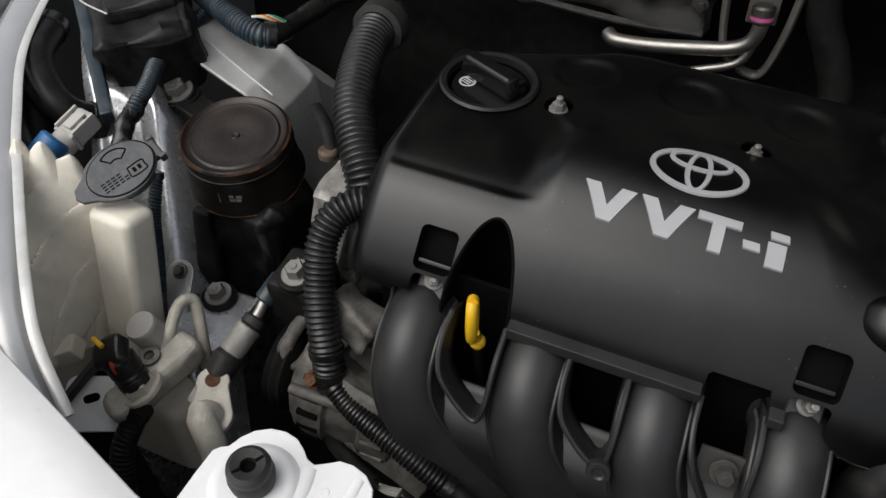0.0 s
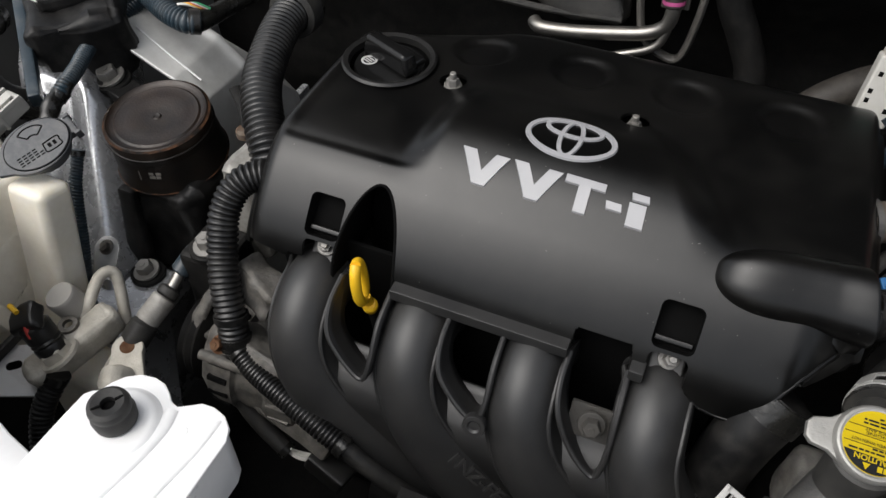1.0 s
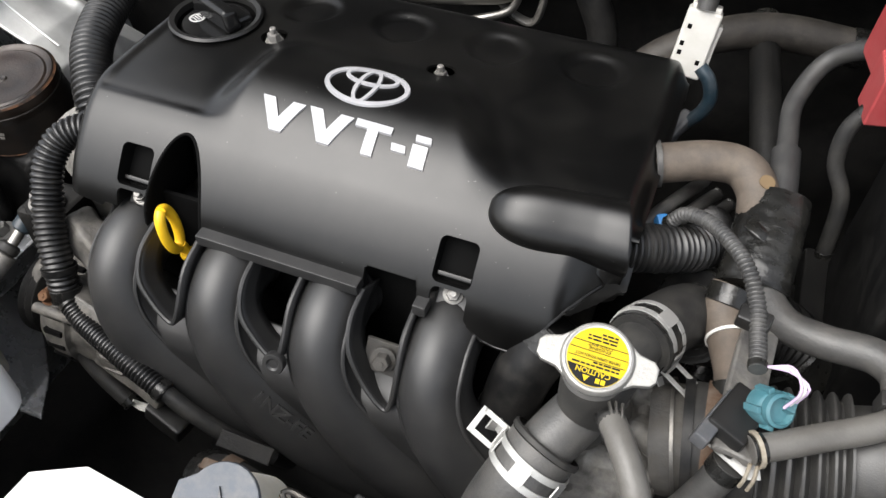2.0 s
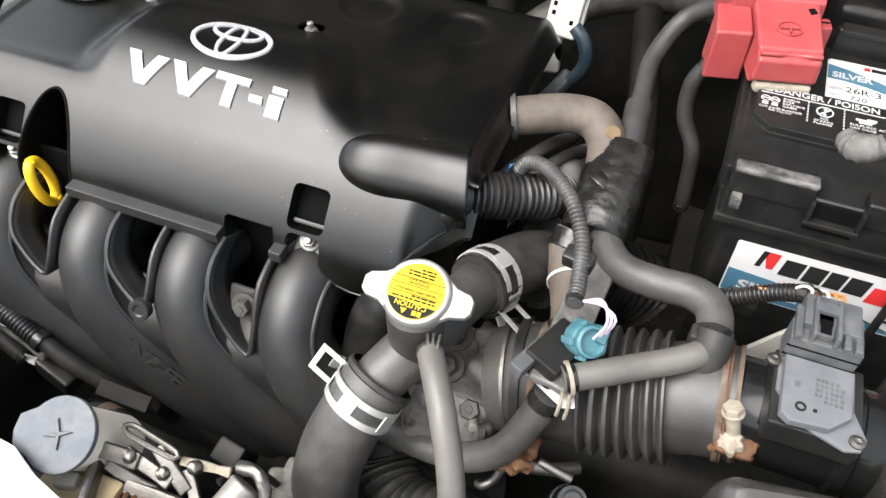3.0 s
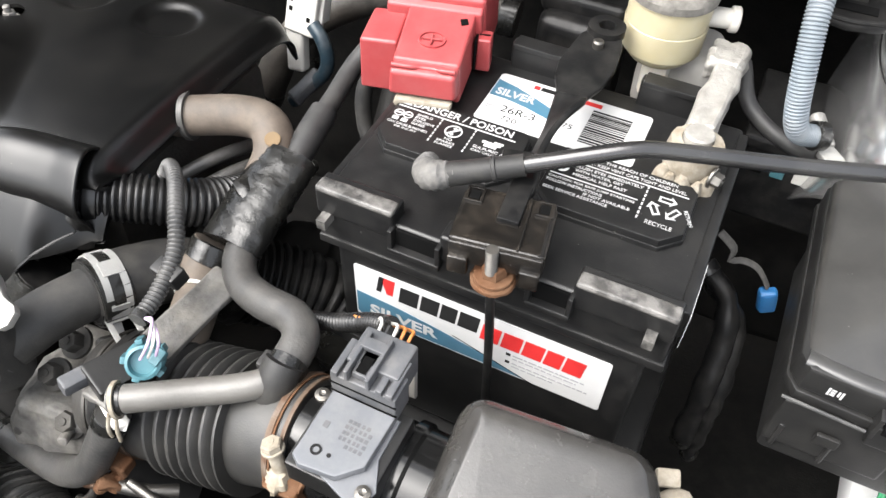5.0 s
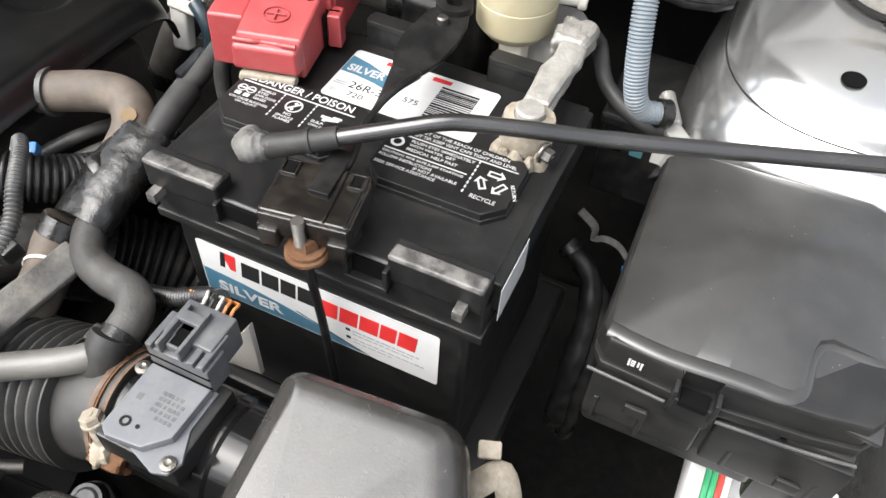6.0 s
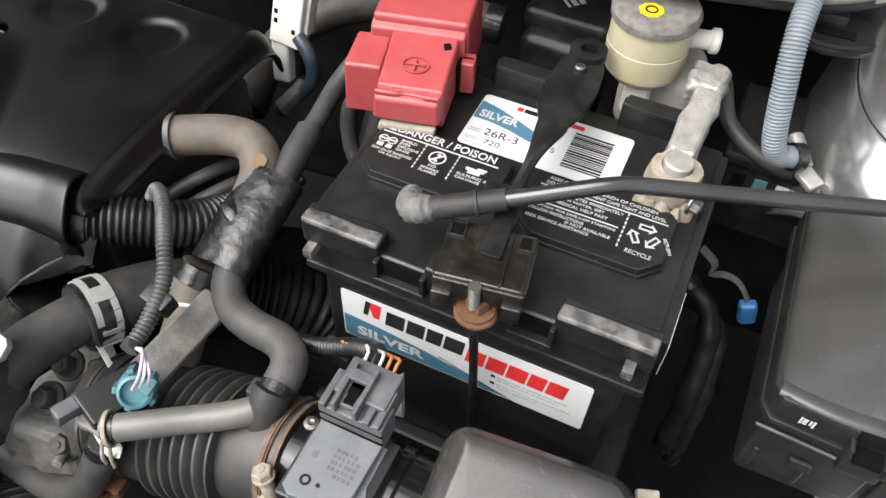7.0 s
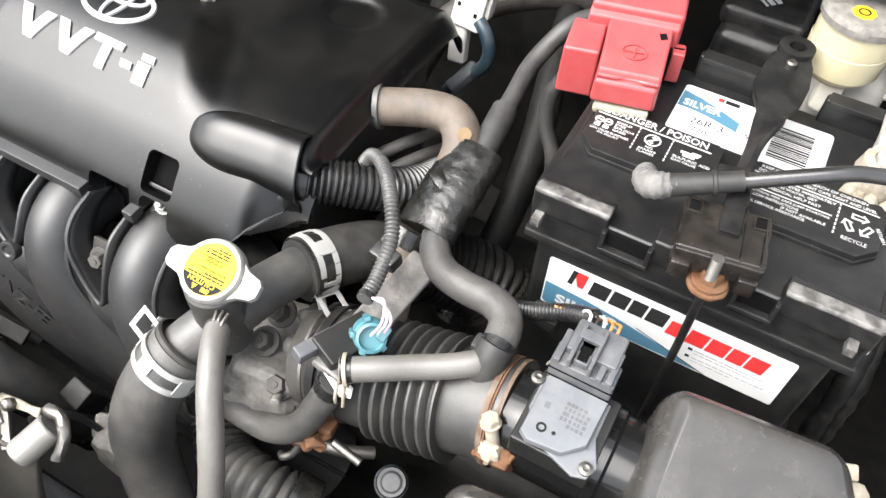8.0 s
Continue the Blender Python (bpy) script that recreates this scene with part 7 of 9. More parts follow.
part("pipe", tube([(0.380, 0.284, 0.642), (0.396, 0.290, 0.638), (0.410, 0.300, 0.632)], 0.0045, 0.004, 12), M_STEEL, rusty)
part("elbow", tube([(0.3640, 0.2800, 0.6360), (0.3600, 0.2740, 0.6260), (0.3540, 0.2700, 0.6210), (0.3500, 0.2720, 0.6180)], 0.0030, 0.002, 10), M_STEEL, rusty)
part("crust", roughen(cut(lathe([(0, -0.006), (0.006, -0.004), (0.0065, 0.003), (0, 0.007)], place(0.3620, 0.2815, 0.6400), 14)), 0.003, 240), M_RUSTCLAMP, rusty)

# crankcase hose with its elbow and the branch hoses
vent = thing("breather_hose", (0.33, 0.51, 0.73), "aged brown breather hose elbow", "hose")
part("elbow", tube([(0.2800, 0.5010, 0.7380), (0.2950, 0.5060, 0.7410), (0.3270, 0.5170, 0.7450), (0.3500, 0.5170, 0.7450), (0.3640, 0.5030, 0.7380), (0.3680, 0.4830, 0.7300), (0.3700, 0.460, 0.724)], 0.0148, 0.004, 24), M_BROWNHOSE, vent)
part("collar", lathe([(0.0150, 0), (0.0178, 0), (0.0178, 0.004), (0.0150, 0.004)], aim((0.2890, 0.5040, 0.7400), (0.310, 0.511, 0.7430)), 28), M_RUBBER, vent)
part("paint_spot", drum(0.0056, 0.0022, aim((0.3665, 0.5000, 0.7505), (0.371, 0.493, 0.7700)), 0.0002, 18), material("orange_paint_spot", (0.15, 0.10, 0.05), 0.8), vent, "orange paint spot")
corded("breather_hose", [(0.3640, 0.4280, 0.7150), (0.3620, 0.4140, 0.7040), (0.3700, 0.3960, 0.6990), (0.3790, 0.3700, 0.6960), (0.3810, 0.350, 0.690)], 0.0150, tube([(0.3640, 0.4280, 0.7150), (0.3620, 0.4140, 0.7040), (0.3700, 0.3960, 0.6990), (0.3790, 0.3700, 0.6960), (0.3810, 0.350, 0.690)], 0.0150, 0.004, 22), M_BROWNHOSE, "brown aged hose below the taped joint", "hose")
solo("cable_tie", ring_band(0.0154, 0.0022, 0.0009, aim((0.3695, 0.3970, 0.6992), (0.3760, 0.3780, 0.6970)), 26), M_WWIRE, "white cable tie on the brown hose", "cable tie")
wrap = tube([(0.3765, 0.5000, 0.7370), (0.3765, 0.4800, 0.7320), (0.3755, 0.4550, 0.7250), (0.3745, 0.4300, 0.7150)], 0.0240, 0.0020, 40, flat=0.66, side=(-0.2, -0.3, 1))
tape = thing("tape_wrap", (0.375, 0.455, 0.70), "crinkled shiny black tape round two hoses", "tape")
part("wrap", roughen(roughen(wrap, 0.0009, 60), 0.0008, 330), M_TAPE, tape)
for k, (px, py, pz, rz) in enumerate(((0.3840, 0.4900, 0.7370, 20), (0.3700, 0.4620, 0.7400, -30))):
    part("loose_flap", roughen(cut(box((0.020, 0.014, 0.0010), place(px, py, pz, 15 * k - 20, 20 - 12 * k, rz), 0.0002), 4), 0.004, 110, k), M_TAPE, tape)
corded("breather_hose", [(0.3830, 0.4420, 0.7210), (0.3860, 0.4240, 0.7160), (0.4000, 0.4080, 0.7150), (0.4220, 0.3990, 0.7200), (0.4480, 0.3930, 0.7270), (0.4610, 0.3820, 0.7290), (0.4640, 0.3660, 0.7280), (0.4640, 0.356, 0.726)], 0.0112, tube([(0.3830, 0.4420, 0.7210), (0.3860, 0.4240, 0.7160), (0.4000, 0.4080, 0.7150), (0.4220, 0.3990, 0.7200), (0.4480, 0.3930, 0.7270), (0.4610, 0.3820, 0.7290), (0.4640, 0.3660, 0.7280), (0.4640, 0.356, 0.726)], 0.0112, 0.004, 20), M_RUBBER, "grey rubber hose snaking to the intake", "hose")
corded("breather_hose", [(0.4660, 0.358, 0.728), (0.4600, 0.3480, 0.7285), (0.4460, 0.3380, 0.7260), (0.4250, 0.3260, 0.7240), (0.4050, 0.3130, 0.7240), (0.3870, 0.3030, 0.7220)], 0.0082, tube([(0.4660, 0.358, 0.728), (0.4600, 0.3480, 0.7285), (0.4460, 0.3380, 0.7260), (0.4250, 0.3260, 0.7240), (0.4050, 0.3130, 0.7240), (0.3870, 0.3030, 0.7220)], 0.0082, 0.004, 20), M_GREYHOSE, "short grey hose lying on the bellows", "hose")
wc2 = thing("wire_clip", (0.388, 0.303, 0.72), "rusty wire spring clip on the small hose", "clip")
part("loop", lathe([(0.0092, -0.0012), (0.0108, -0.0012), (0.0108, 0.0012), (0.0092, 0.0012), (0.0092, -0.0012)], aim((0.3900, 0.3045, 0.7222), (0.405, 0.313, 0.724)), 24), M_CRUST, wc2)
part("leg", tube([(0.3930, 0.2980, 0.7180), (0.3940, 0.2940, 0.7080), (0.3935, 0.2930, 0.697)], 0.0012, 0.003, 8), M_CRUST, wc2)
part("leg", tube([(0.3890, 0.2970, 0.7180), (0.3890, 0.2925, 0.7080), (0.3885, 0.2925, 0.699)], 0.0012, 0.003, 8), M_CRUST, wc2)
tabp = thing("bracket_plate", (0.379, 0.303, 0.70), "thin pale steel bracket plate", "bracket")
part("plate", plate([(-0.017, -0.004), (0.014, -0.006), (0.020, -0.001), (0.016, 0.004), (-0.012, 0.005)], 0.0012, place(0.380, 0.3045, 0.7085, 18, 6, -22), 0.0003), M_CLAMP, tabp)
arm = thing("harness_bracket", (0.375, 0.37, 0.68), "corroded grey bracket carrying the sensor plug", "bracket")
part("strip", roughen(cut(box((0.024, 0.115, 0.006), place(0.3820, 0.3560, 0.7130, -3, 8, -4), 0.002), 4), 0.0022, 110), M_CASTING, arm)
tealp = thing("sensor_plug", (0.39, 0.325, 0.70), "teal plastic plug on a black sensor", "plug")
part("sensor_body", box((0.024, 0.040, 0.018), place(0.3775, 0.3230, 0.7170, -8, 8, -22), 0.002), M_BLACK, tealp)
part("sensor_neck", box((0.010, 0.046, 0.010), place(0.3665, 0.3170, 0.7210, -8, 8, -22), 0.002), M_CONN, tealp)
part("plug", lathe([(0, -0.012), (0.0085, -0.012), (0.0108, -0.009), (0.0110, 0.001), (0.0095, 0.003), (0.0098, 0.008), (0.0080, 0.009), (0.0070, 0.005), (0, 0.005)], aim((0.3930, 0.3280, 0.7320), (0.402, 0.318, 0.7450)), 26), M_TEAL, tealp)
for k in range(5):
    part("plug_rib", box((0.0030, 0.0042, 0.013), aim((0.3930, 0.3280, 0.7320), (0.402, 0.318, 0.7450)) @ pose(0, 0, 0, 0, 0, 72 * k + 20) @ place(0.0112, 0, -0.002), 0.0006), M_TEAL, tealp)
part("tab", box((0.006, 0.010, 0.008), place(0.4010, 0.3310, 0.7360, 20, 20, 0), 0.001), M_TEAL, tealp)
for k, mt in enumerate((M_LILAC, M_WWIRE, M_LILAC)):
    solo("wire", tube([(0.3970 + 0.003 * k, 0.3230 + 0.003 * k, 0.7420), (0.4020 + 0.002 * k, 0.3280 + 0.002 * k, 0.7540), (0.3960, 0.3400, 0.7570 - 0.002 * k), (0.3850, 0.3440, 0.7470)], 0.0009, 0.003, 8), mt, ("lilac", "white", "lilac")[k] + " wire at the teal plug", "wire", "sensor wires")
corded("conduit", [(0.3100, 0.4500, 0.7350), (0.3200, 0.4480, 0.7500), (0.3380, 0.4340, 0.7590), (0.3590, 0.4090, 0.7610), (0.3720, 0.3880, 0.7520), (0.3780, 0.3620, 0.7450), (0.3800, 0.3420, 0.7440)], 0.0053, tube([(0.3100, 0.4500, 0.7350), (0.3200, 0.4480, 0.7500), (0.3380, 0.4340, 0.7590), (0.3590, 0.4090, 0.7610), (0.3720, 0.3880, 0.7520), (0.3780, 0.3620, 0.7450), (0.3800, 0.3420, 0.7440)], 0.0053, rib=(0.0030, 0.0012), seg=16), M_GREYCOND, "thin dark corrugated wire conduit arching over the hoses", "conduit")
solo("tie_clip", box((0.020, 0.012, 0.012), place(0.374, 0.3780, 0.7440, 10, 0, -10), 0.002), M_BLACK, "black harness tie clip", "clip")
corr = thing("air_inlet_hose", (0.31, 0.44, 0.69), "black corrugated hose plugged into the cover's inlet", "hose")
part("tube", tube([(0.2600, 0.4060, 0.7400), (0.2720, 0.4120, 0.7355), (0.2850, 0.4190, 0.7320), (0.3000, 0.4280, 0.7285), (0.3180, 0.4400, 0.7230), (0.3340, 0.4570, 0.7140), (0.3430, 0.4830, 0.7000), (0.343, 0.52, 0.68)], 0.0172, rib=(0.0046, 0.0024), seg=32), M_CONDUIT, corr)
part("cuff", lathe([(0.0165, 0), (0.0190, 0.001), (0.0194, 0.005), (0.0188, 0.009), (0.0165, 0.010)], aim((0.2750, 0.4135, 0.7345), (0.2850, 0.4190, 0.7320)), 32), M_CONDUIT, corr)
tanp = thing("breather_stub", (0.29, 0.436, 0.74), "aged tan plastic stub inside the inlet mouth", "pipe stub")
part("stub", tube([(0.252, 0.4180, 0.7460), (0.260, 0.4215, 0.7458), (0.2690, 0.4255, 0.7450)], 0.0150, 0.003, 26), M_BROWNHOSE, tanp)
for k, (dx, dz) in enumerate(((0, 0), (0.012, -0.010), (0.024, -0.018))):
    corded("coolant_pipe", [(0.285 + dx, 0.455, 0.700 + dz), (0.300 + dx, 0.485, 0.708 + dz), (0.318 + dx, 0.520, 0.708 + dz), (0.33 + dx, 0.56, 0.69 + dz)], 0.0052, tube([(0.285 + dx, 0.455, 0.700 + dz), (0.300 + dx, 0.485, 0.708 + dz), (0.318 + dx, 0.520, 0.708 + dz), (0.33 + dx, 0.56, 0.69 + dz)], 0.0052, 0.006, 12), M_RUBBER, "thin grey pipe beneath the breather elbow", "pipe", "thin pipes")
corded("battery_cable", [(0.3800, 0.4960, 0.7330), (0.3790, 0.5250, 0.7420), (0.3770, 0.5600, 0.7460), (0.3760, 0.6000, 0.7550), (0.3900, 0.6300, 0.7750), (0.4120, 0.6250, 0.7950), (0.4320, 0.6050, 0.8050)], 0.0075, tube([(0.3800, 0.4960, 0.7330), (0.3790, 0.5250, 0.7420), (0.3770, 0.5600, 0.7460), (0.3760, 0.6000, 0.7550), (0.3900, 0.6300, 0.7750), (0.4120, 0.6250, 0.7950), (0.4320, 0.6050, 0.8050)], 0.0075, 0.005, 16), M_CABLE, "grey positive battery cable", "cable")
solo("cable_sleeve", tube([(0.3810, 0.4900, 0.7320), (0.3795, 0.5200, 0.7400), (0.3775, 0.5480, 0.7445)], 0.0105, 0.004, 18), M_CABLE, "grey rubber sleeve on the battery cable", "sleeve")
corded("battery_cable", [(0.418, 0.556, 0.790), (0.410, 0.552, 0.772), (0.412, 0.548, 0.745), (0.425, 0.540, 0.72), (0.43, 0.53, 0.67)], 0.0060, tube([(0.418, 0.556, 0.790), (0.410, 0.552, 0.772), (0.412, 0.548, 0.745), (0.425, 0.540, 0.72), (0.43, 0.53, 0.67)], 0.0060, 0.005, 14), M_RUBBERB, "black cable below the red cover", "cable")

white = thing("ivory_connector", (0.289, 0.655, 0.70), "large ivory plastic connector at the cover's edge", "connector")
wz = Vector((0.005, 0.016, 0.0555)).normalized()
wy = Vector((0.0, -1.0, 0.0))
wx = wy.cross(wz).normalized()
wy = wz.cross(wx)
wm = Matrix(((wx.x, wy.x, wz.x, 0.2870), (wx.y, wy.y, wz.y, 0.6590), (wx.z, wy.z, wz.z, 0.7200), (0, 0, 0, 1)))
part("body", box((0.029, 0.018, 0.058), wm @ place(0, 0, 0.029), 0.0022, 3), M_WCONN, white)
part("boot", box((0.017, 0.013, 0.040), wm @ place(0.003, 0, -0.016, 0, 10, 0), 0.003, 3), M_WCONN, white)
part("lip", box((0.025, 0.016, 0.005), wm @ place(0, 0, 0.060), 0.0015), M_WCONN, white)
for sx, dz in ((0.0085, 0.043), (0.0100, 0.028), (0.0095, 0.020), (-0.0080, 0.015)):
    part("slot", box((0.0036, 0.0012, 0.0042), wm @ place(sx, 0.0087, dz), 0.0003), M_HOLE, white)
part("side_lip", roughen(cut(box((0.004, 0.014, 0.034), wm @ place(-0.0160, -0.004, 0.030), 0.001), 2), 0.0008, 120), M_WCONN, white)
solo("wire_loom", tube([(0.2915, 0.6700, 0.7780), (0.2915, 0.6760, 0.7920), (0.2900, 0.6860, 0.8080), (0.286, 0.712, 0.835)], 0.0085, 0.004, 16), M_RUBBER, "grey wire loom above the ivory connector", "loom")
solo("paint_band", lathe([(0.0088, 0), (0.0092, 0.001), (0.0092, 0.005), (0.0088, 0.006)], aim((0.2915, 0.6735, 0.7870), (0.2910, 0.6800, 0.8000)), 20), M_AQUA, "aqua paint band on a loom", "paint mark")
solo("wire_loom", tube([(0.3000, 0.6560, 0.7320), (0.3100, 0.6520, 0.7240), (0.3155, 0.6500, 0.7080), (0.3120, 0.6490, 0.6920), (0.3000, 0.6460, 0.6780), (0.280, 0.640, 0.655)], 0.0062, 0.004, 14), M_DKBLUE, "dark blue-grey wire loom looping below the connector", "loom")
solo("plug", roughen(cut(box((0.014, 0.034, 0.012), place(0.2960, 0.6420, 0.6760, 35, 0, -35), 0.003), 2), 0.0012, 120), M_CONN, "grey plug by the loom", "plug")

# ---- the washer-bottle side ----
mount = thing("engine_mount", (-0.303, 0.451, 0.60), "round engine mount, rust-tinged black", "engine mount")
MM = place(-0.3075, 0.4575, 0.688, 7, 0, 0) @ place(0, 0, -0.688)
part("top", lathe([(0, 0.6868), (0.0030, 0.6878), (0.0042, 0.6866), (0.0140, 0.6868), (0.0215, 0.6882), (0.0290, 0.6884), (0.0345, 0.6876), (0.0385, 0.6884), (0.0405, 0.6872), (0.0440, 0.6878), (0.0465, 0.6900), (0.0488, 0.6882), (0.0498, 0.6835), (0.0490, 0.678), (0, 0.676)], MM, 56), M_MOUNT, mount, "rust-brown domed top")
for rr, zz in ((0.0486, 0.6880), (0.0532, 0.6380)):
    part("rust_edge", lathe([(rr - 0.0008, zz - 0.0014), (rr + 0.0010, zz), (rr - 0.0008, zz + 0.0014)], MM, 56), M_RUSTEDGE, mount)
part("drum", lathe([(0, 0.679), (0.0485, 0.6795), (0.0502, 0.6785), (0.0506, 0.6765), (0.0494, 0.6735), (0.0496, 0.6690), (0.0508, 0.6560), (0.0518, 0.6460), (0.0530, 0.6420), (0.0534, 0.6375), (0.0490, 0.633), (0, 0.631)], MM, 64), M_DRUM, mount)
bars("moulded_mark", [(0.0, 0.0, 0.005, 0.003), (0.006, 0.0, 0.004, 0.003), (0.0, 0.004, 0.004, 0.003), (0.006, 0.004, 0.005, 0.003), (-0.009, -0.001, 0.0008, 0.010)], Matrix.Translation((-0.2880, 0.4095, 0.656)) @ pose(0, 0, 0, 90, 0, 22), M_FIBRE, mount)
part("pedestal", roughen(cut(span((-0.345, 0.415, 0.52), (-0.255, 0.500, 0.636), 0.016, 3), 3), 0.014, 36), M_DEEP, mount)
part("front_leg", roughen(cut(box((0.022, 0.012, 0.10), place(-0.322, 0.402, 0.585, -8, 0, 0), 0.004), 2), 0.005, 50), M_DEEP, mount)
part("arm", plate(rounded(0.085, 0.032, 0.0155, 6), 0.010, place(-0.387, 0.4985, 0.6630, -6, 8, -14), 0.003), M_BLACK, mount, "black arm bolted to the inner wing")
part("arm_web", box((0.050, 0.010, 0.020), place(-0.362, 0.495, 0.657, 0, 10, -14), 0.003), M_BLACK, mount)
for p, r in (((-0.4040, 0.5030, 0.6745), 0.0105), ((-0.3040, 0.3810, 0.5520), 0.0085), ((-0.1980, 0.3670, 0.6460), 0.0085)):
    b = thing("flange_bolt", p, "dull steel hexagon flange bolt", "bolt", "mount bolts")
    part("head", hexbolt(r, 0.012, place(*p, 8, -8, 15), 1.55), M_BOLT, b)
    part("seat", drum(r * 2.0, 0.006, place(p[0], p[1], p[2] - 0.006), 0.001), M_DARK, b)
solo("bolt_support", roughen(cut(span((-0.222, 0.352, 0.54), (-0.176, 0.40, 0.641), 0.006, 2), 1), 0.003, 60), M_DARK, "dark bracket under a flange bolt", "bracket")
rail = thing("frame_rail", (-0.30, 0.35, 0.50), "silver painted frame rail", "frame rail")
part("top_face", span((-0.345, 0.325, 0.525), (-0.268, 0.398, 0.546), 0.006, 3), M_APRON, rail)
part("side_lip", box((0.004, 0.075, 0.026), place(-0.268, 0.36, 0.545, 0, 12, 0), 0.0015), M_APRON, rail)
part("web", span((-0.345, 0.26, 0.30), (-0.335, 0.75, 0.53), 0.003), M_APRON, rail)
solo("rocker_housing", roughen(cut(span((-0.205, 0.405, 0.60), (-0.165, 0.475, 0.700), 0.010, 2), 3), 0.008, 55), M_STRAP, "grey cast-aluminium timing case", "engine casting")

# washer filler
wash = thing("washer_filler", (-0.33, 0.31, 0.52), "cream plastic washer filler neck with a slate cap", "washer bottle")
nm = aim((-0.3380, 0.3080, 0.5600), (-0.3330, 0.3350, 0.6900))
part("neck", roughen(cut(box((0.041, 0.034, 0.220), nm @ place(0, 0, 0.030, 0, 0, 10), 0.008, 4), 1), 0.0006, 60), M_CREAM, wash)
CM = Matrix.Translation((-0.3390, 0.3540, 0.7170)) @ pose(0, 0, 0, 26, -14, 62) @ Matrix.Diagonal((0.90, 0.80, 0.95, 1.0))
capo = [(0.034 * math.cos(radians(a)) * 1.0, 0.028 * math.sin(radians(a))) for a in range(-150, 151, 10)] + [(-0.040, 0.008), (-0.043, 0.0), (-0.040, -0.008)]
wcap = part("cap", plate(capo, 0.0055, CM, 0.002), M_WASHCAP, wash, "slate grey flip cap")
part("cap_skirt", drum(0.0255, 0.012, CM @ place(0.003, 0, -0.011), 0.002, 30), M_WASHCAP, wcap)
part("cap_disc", plate([(0.0020 + 0.0300 * math.cos(radians(a)), 0.0248 * math.sin(radians(a))) for a in range(0, 360, 9)], 0.0018, CM @ place(0, 0, 0.0050), 0.0007), M_WASHCAP, wcap)
part("cap_groove", tube([tuple((CM @ place(0.0020 + 0.0304 * math.cos(radians(a)), 0.0252 * math.sin(radians(a)), 0.0054)).translation) for a in range(0, 361, 9)], 0.0006, 0.002, 6), M_HOLE, wcap)
part("hinge", box((0.010, 0.020, 0.010), CM @ place(0.034, 0.0, -0.001), 0.002), M_WASHCAP, wcap)
for q in (-1, 1):
    part("hinge_lug", box((0.006, 0.004, 0.012), CM @ place(0.037, 0.011 * q, -0.001), 0.001), M_WASHCAP, wcap)
def cap_line(name, pts):
    """A raised dark line on the cap."""
    part(name, tube([tuple((CM @ place(x, y, 0.0066)).translation) for x, y in pts], 0.0007, 0.0015, 6), M_HOLE, wcap)


for rad in (0.0165, 0.0065):
    cap_line("sign_arc", [(0.002 + rad * math.cos(radians(a)), 0.004 + rad * math.sin(radians(a))) for a in range(35, 126, 15)])
for an in (35, 125):
    cap_line("sign_edge", [(0.002 + rr * math.cos(radians(an)), 0.004 + rr * math.sin(radians(an))) for rr in (0.0065, 0.011, 0.0165)])
cap_line("sign_frame", [(0.006, -0.004), (0.020, -0.004), (0.0205, -0.009), (0.020, -0.0145), (0.006, -0.0145), (0.0055, -0.009), (0.006, -0.004)])
bars("moulded_print", [(-0.020 + 0.0050 * k, -0.014 + 0.0030 * j, 0.0036, 0.0014) for k in range(5) for j in range(4) if not (k == 4 and j > 1)] + [(0.009, -0.0115, 0.003, 0.0050), (0.014, -0.0115, 0.003, 0.0050)], CM @ place(0, 0, 0.0064), M_HOLE, wcap, 0.0005)

# lamp housing beside it
lamp = thing("headlamp_housing", (-0.42, 0.28, 0.60), "beige plastic headlamp housing with ribs", "headlamp")


LAMP_L = ((0.0, -0.436, 0.338, 0.708), (0.35, -0.425, 0.296, 0.688), (0.7, -0.405, 0.262, 0.640), (1.0, -0.375, 0.232, 0.575))
LAMP_R = ((0.0, -0.381, 0.352, 0.702), (0.35, -0.367, 0.338, 0.662), (0.7, -0.367, 0.318, 0.608), (1.0, -0.374, 0.284, 0.560))


def lamp_at(u, v):
    lo = [bez([(q[0], q[k]) for q in LAMP_L], v) for k in (1, 2, 3)]
    hi = [bez([(q[0], q[k]) for q in LAMP_R], v) for k in (1, 2, 3)]
    w = min(1.0, u / 0.88)
    x, y, z = (a + (b - a) * w for a, b in zip(lo, hi))
    z += 0.010 * math.sin(math.pi * w) * (1 - 0.4 * v)
    tooth = (u * 3.2 + 0.10) % 1.0
    z += 0.024 * (tooth if tooth < 0.80 else 0.80 * (1 - tooth) / 0.20) * ease(0.16, 0.0, v)
    z += 0.0035 * math.exp(-(((u * 1.1 + v * 1.5) % 0.5 - 0.25) / 0.035) ** 2) * ease(0.1, 0.3, v)
    z -= 0.006 * ease(0.55, 0.60, v - 0.25 * u) * ease(0.0, 0.2, u)
    if u > 0.88:
        k = (u - 0.88) / 0.12
        x, y, z = x + 0.010 * math.sin(k * 1.57), y + 0.012 * k, z - 0.075 * (1 - math.cos(k * 1.57))
    return (x, y, z)


thicken(part("shell", sheet(80, 70, lamp_at), M_HEADLAMP, lamp), 0.003)
part("body", span((-0.455, 0.24, 0.50), (-0.385, 0.310, 0.570), 0.01), M_HEADLAMP, lamp)
part("lug", box((0.030, 0.020, 0.018), place(-0.375, 0.262, 0.575, 0, -20, 30), 0.003), M_HEADLAMP, lamp)
part("socket", drum(0.013, 0.03, aim((-0.436, 0.352, 0.690), (-0.43, 0.37, 0.70)), 0.002), M_BLUE, lamp, "blue bulb socket")
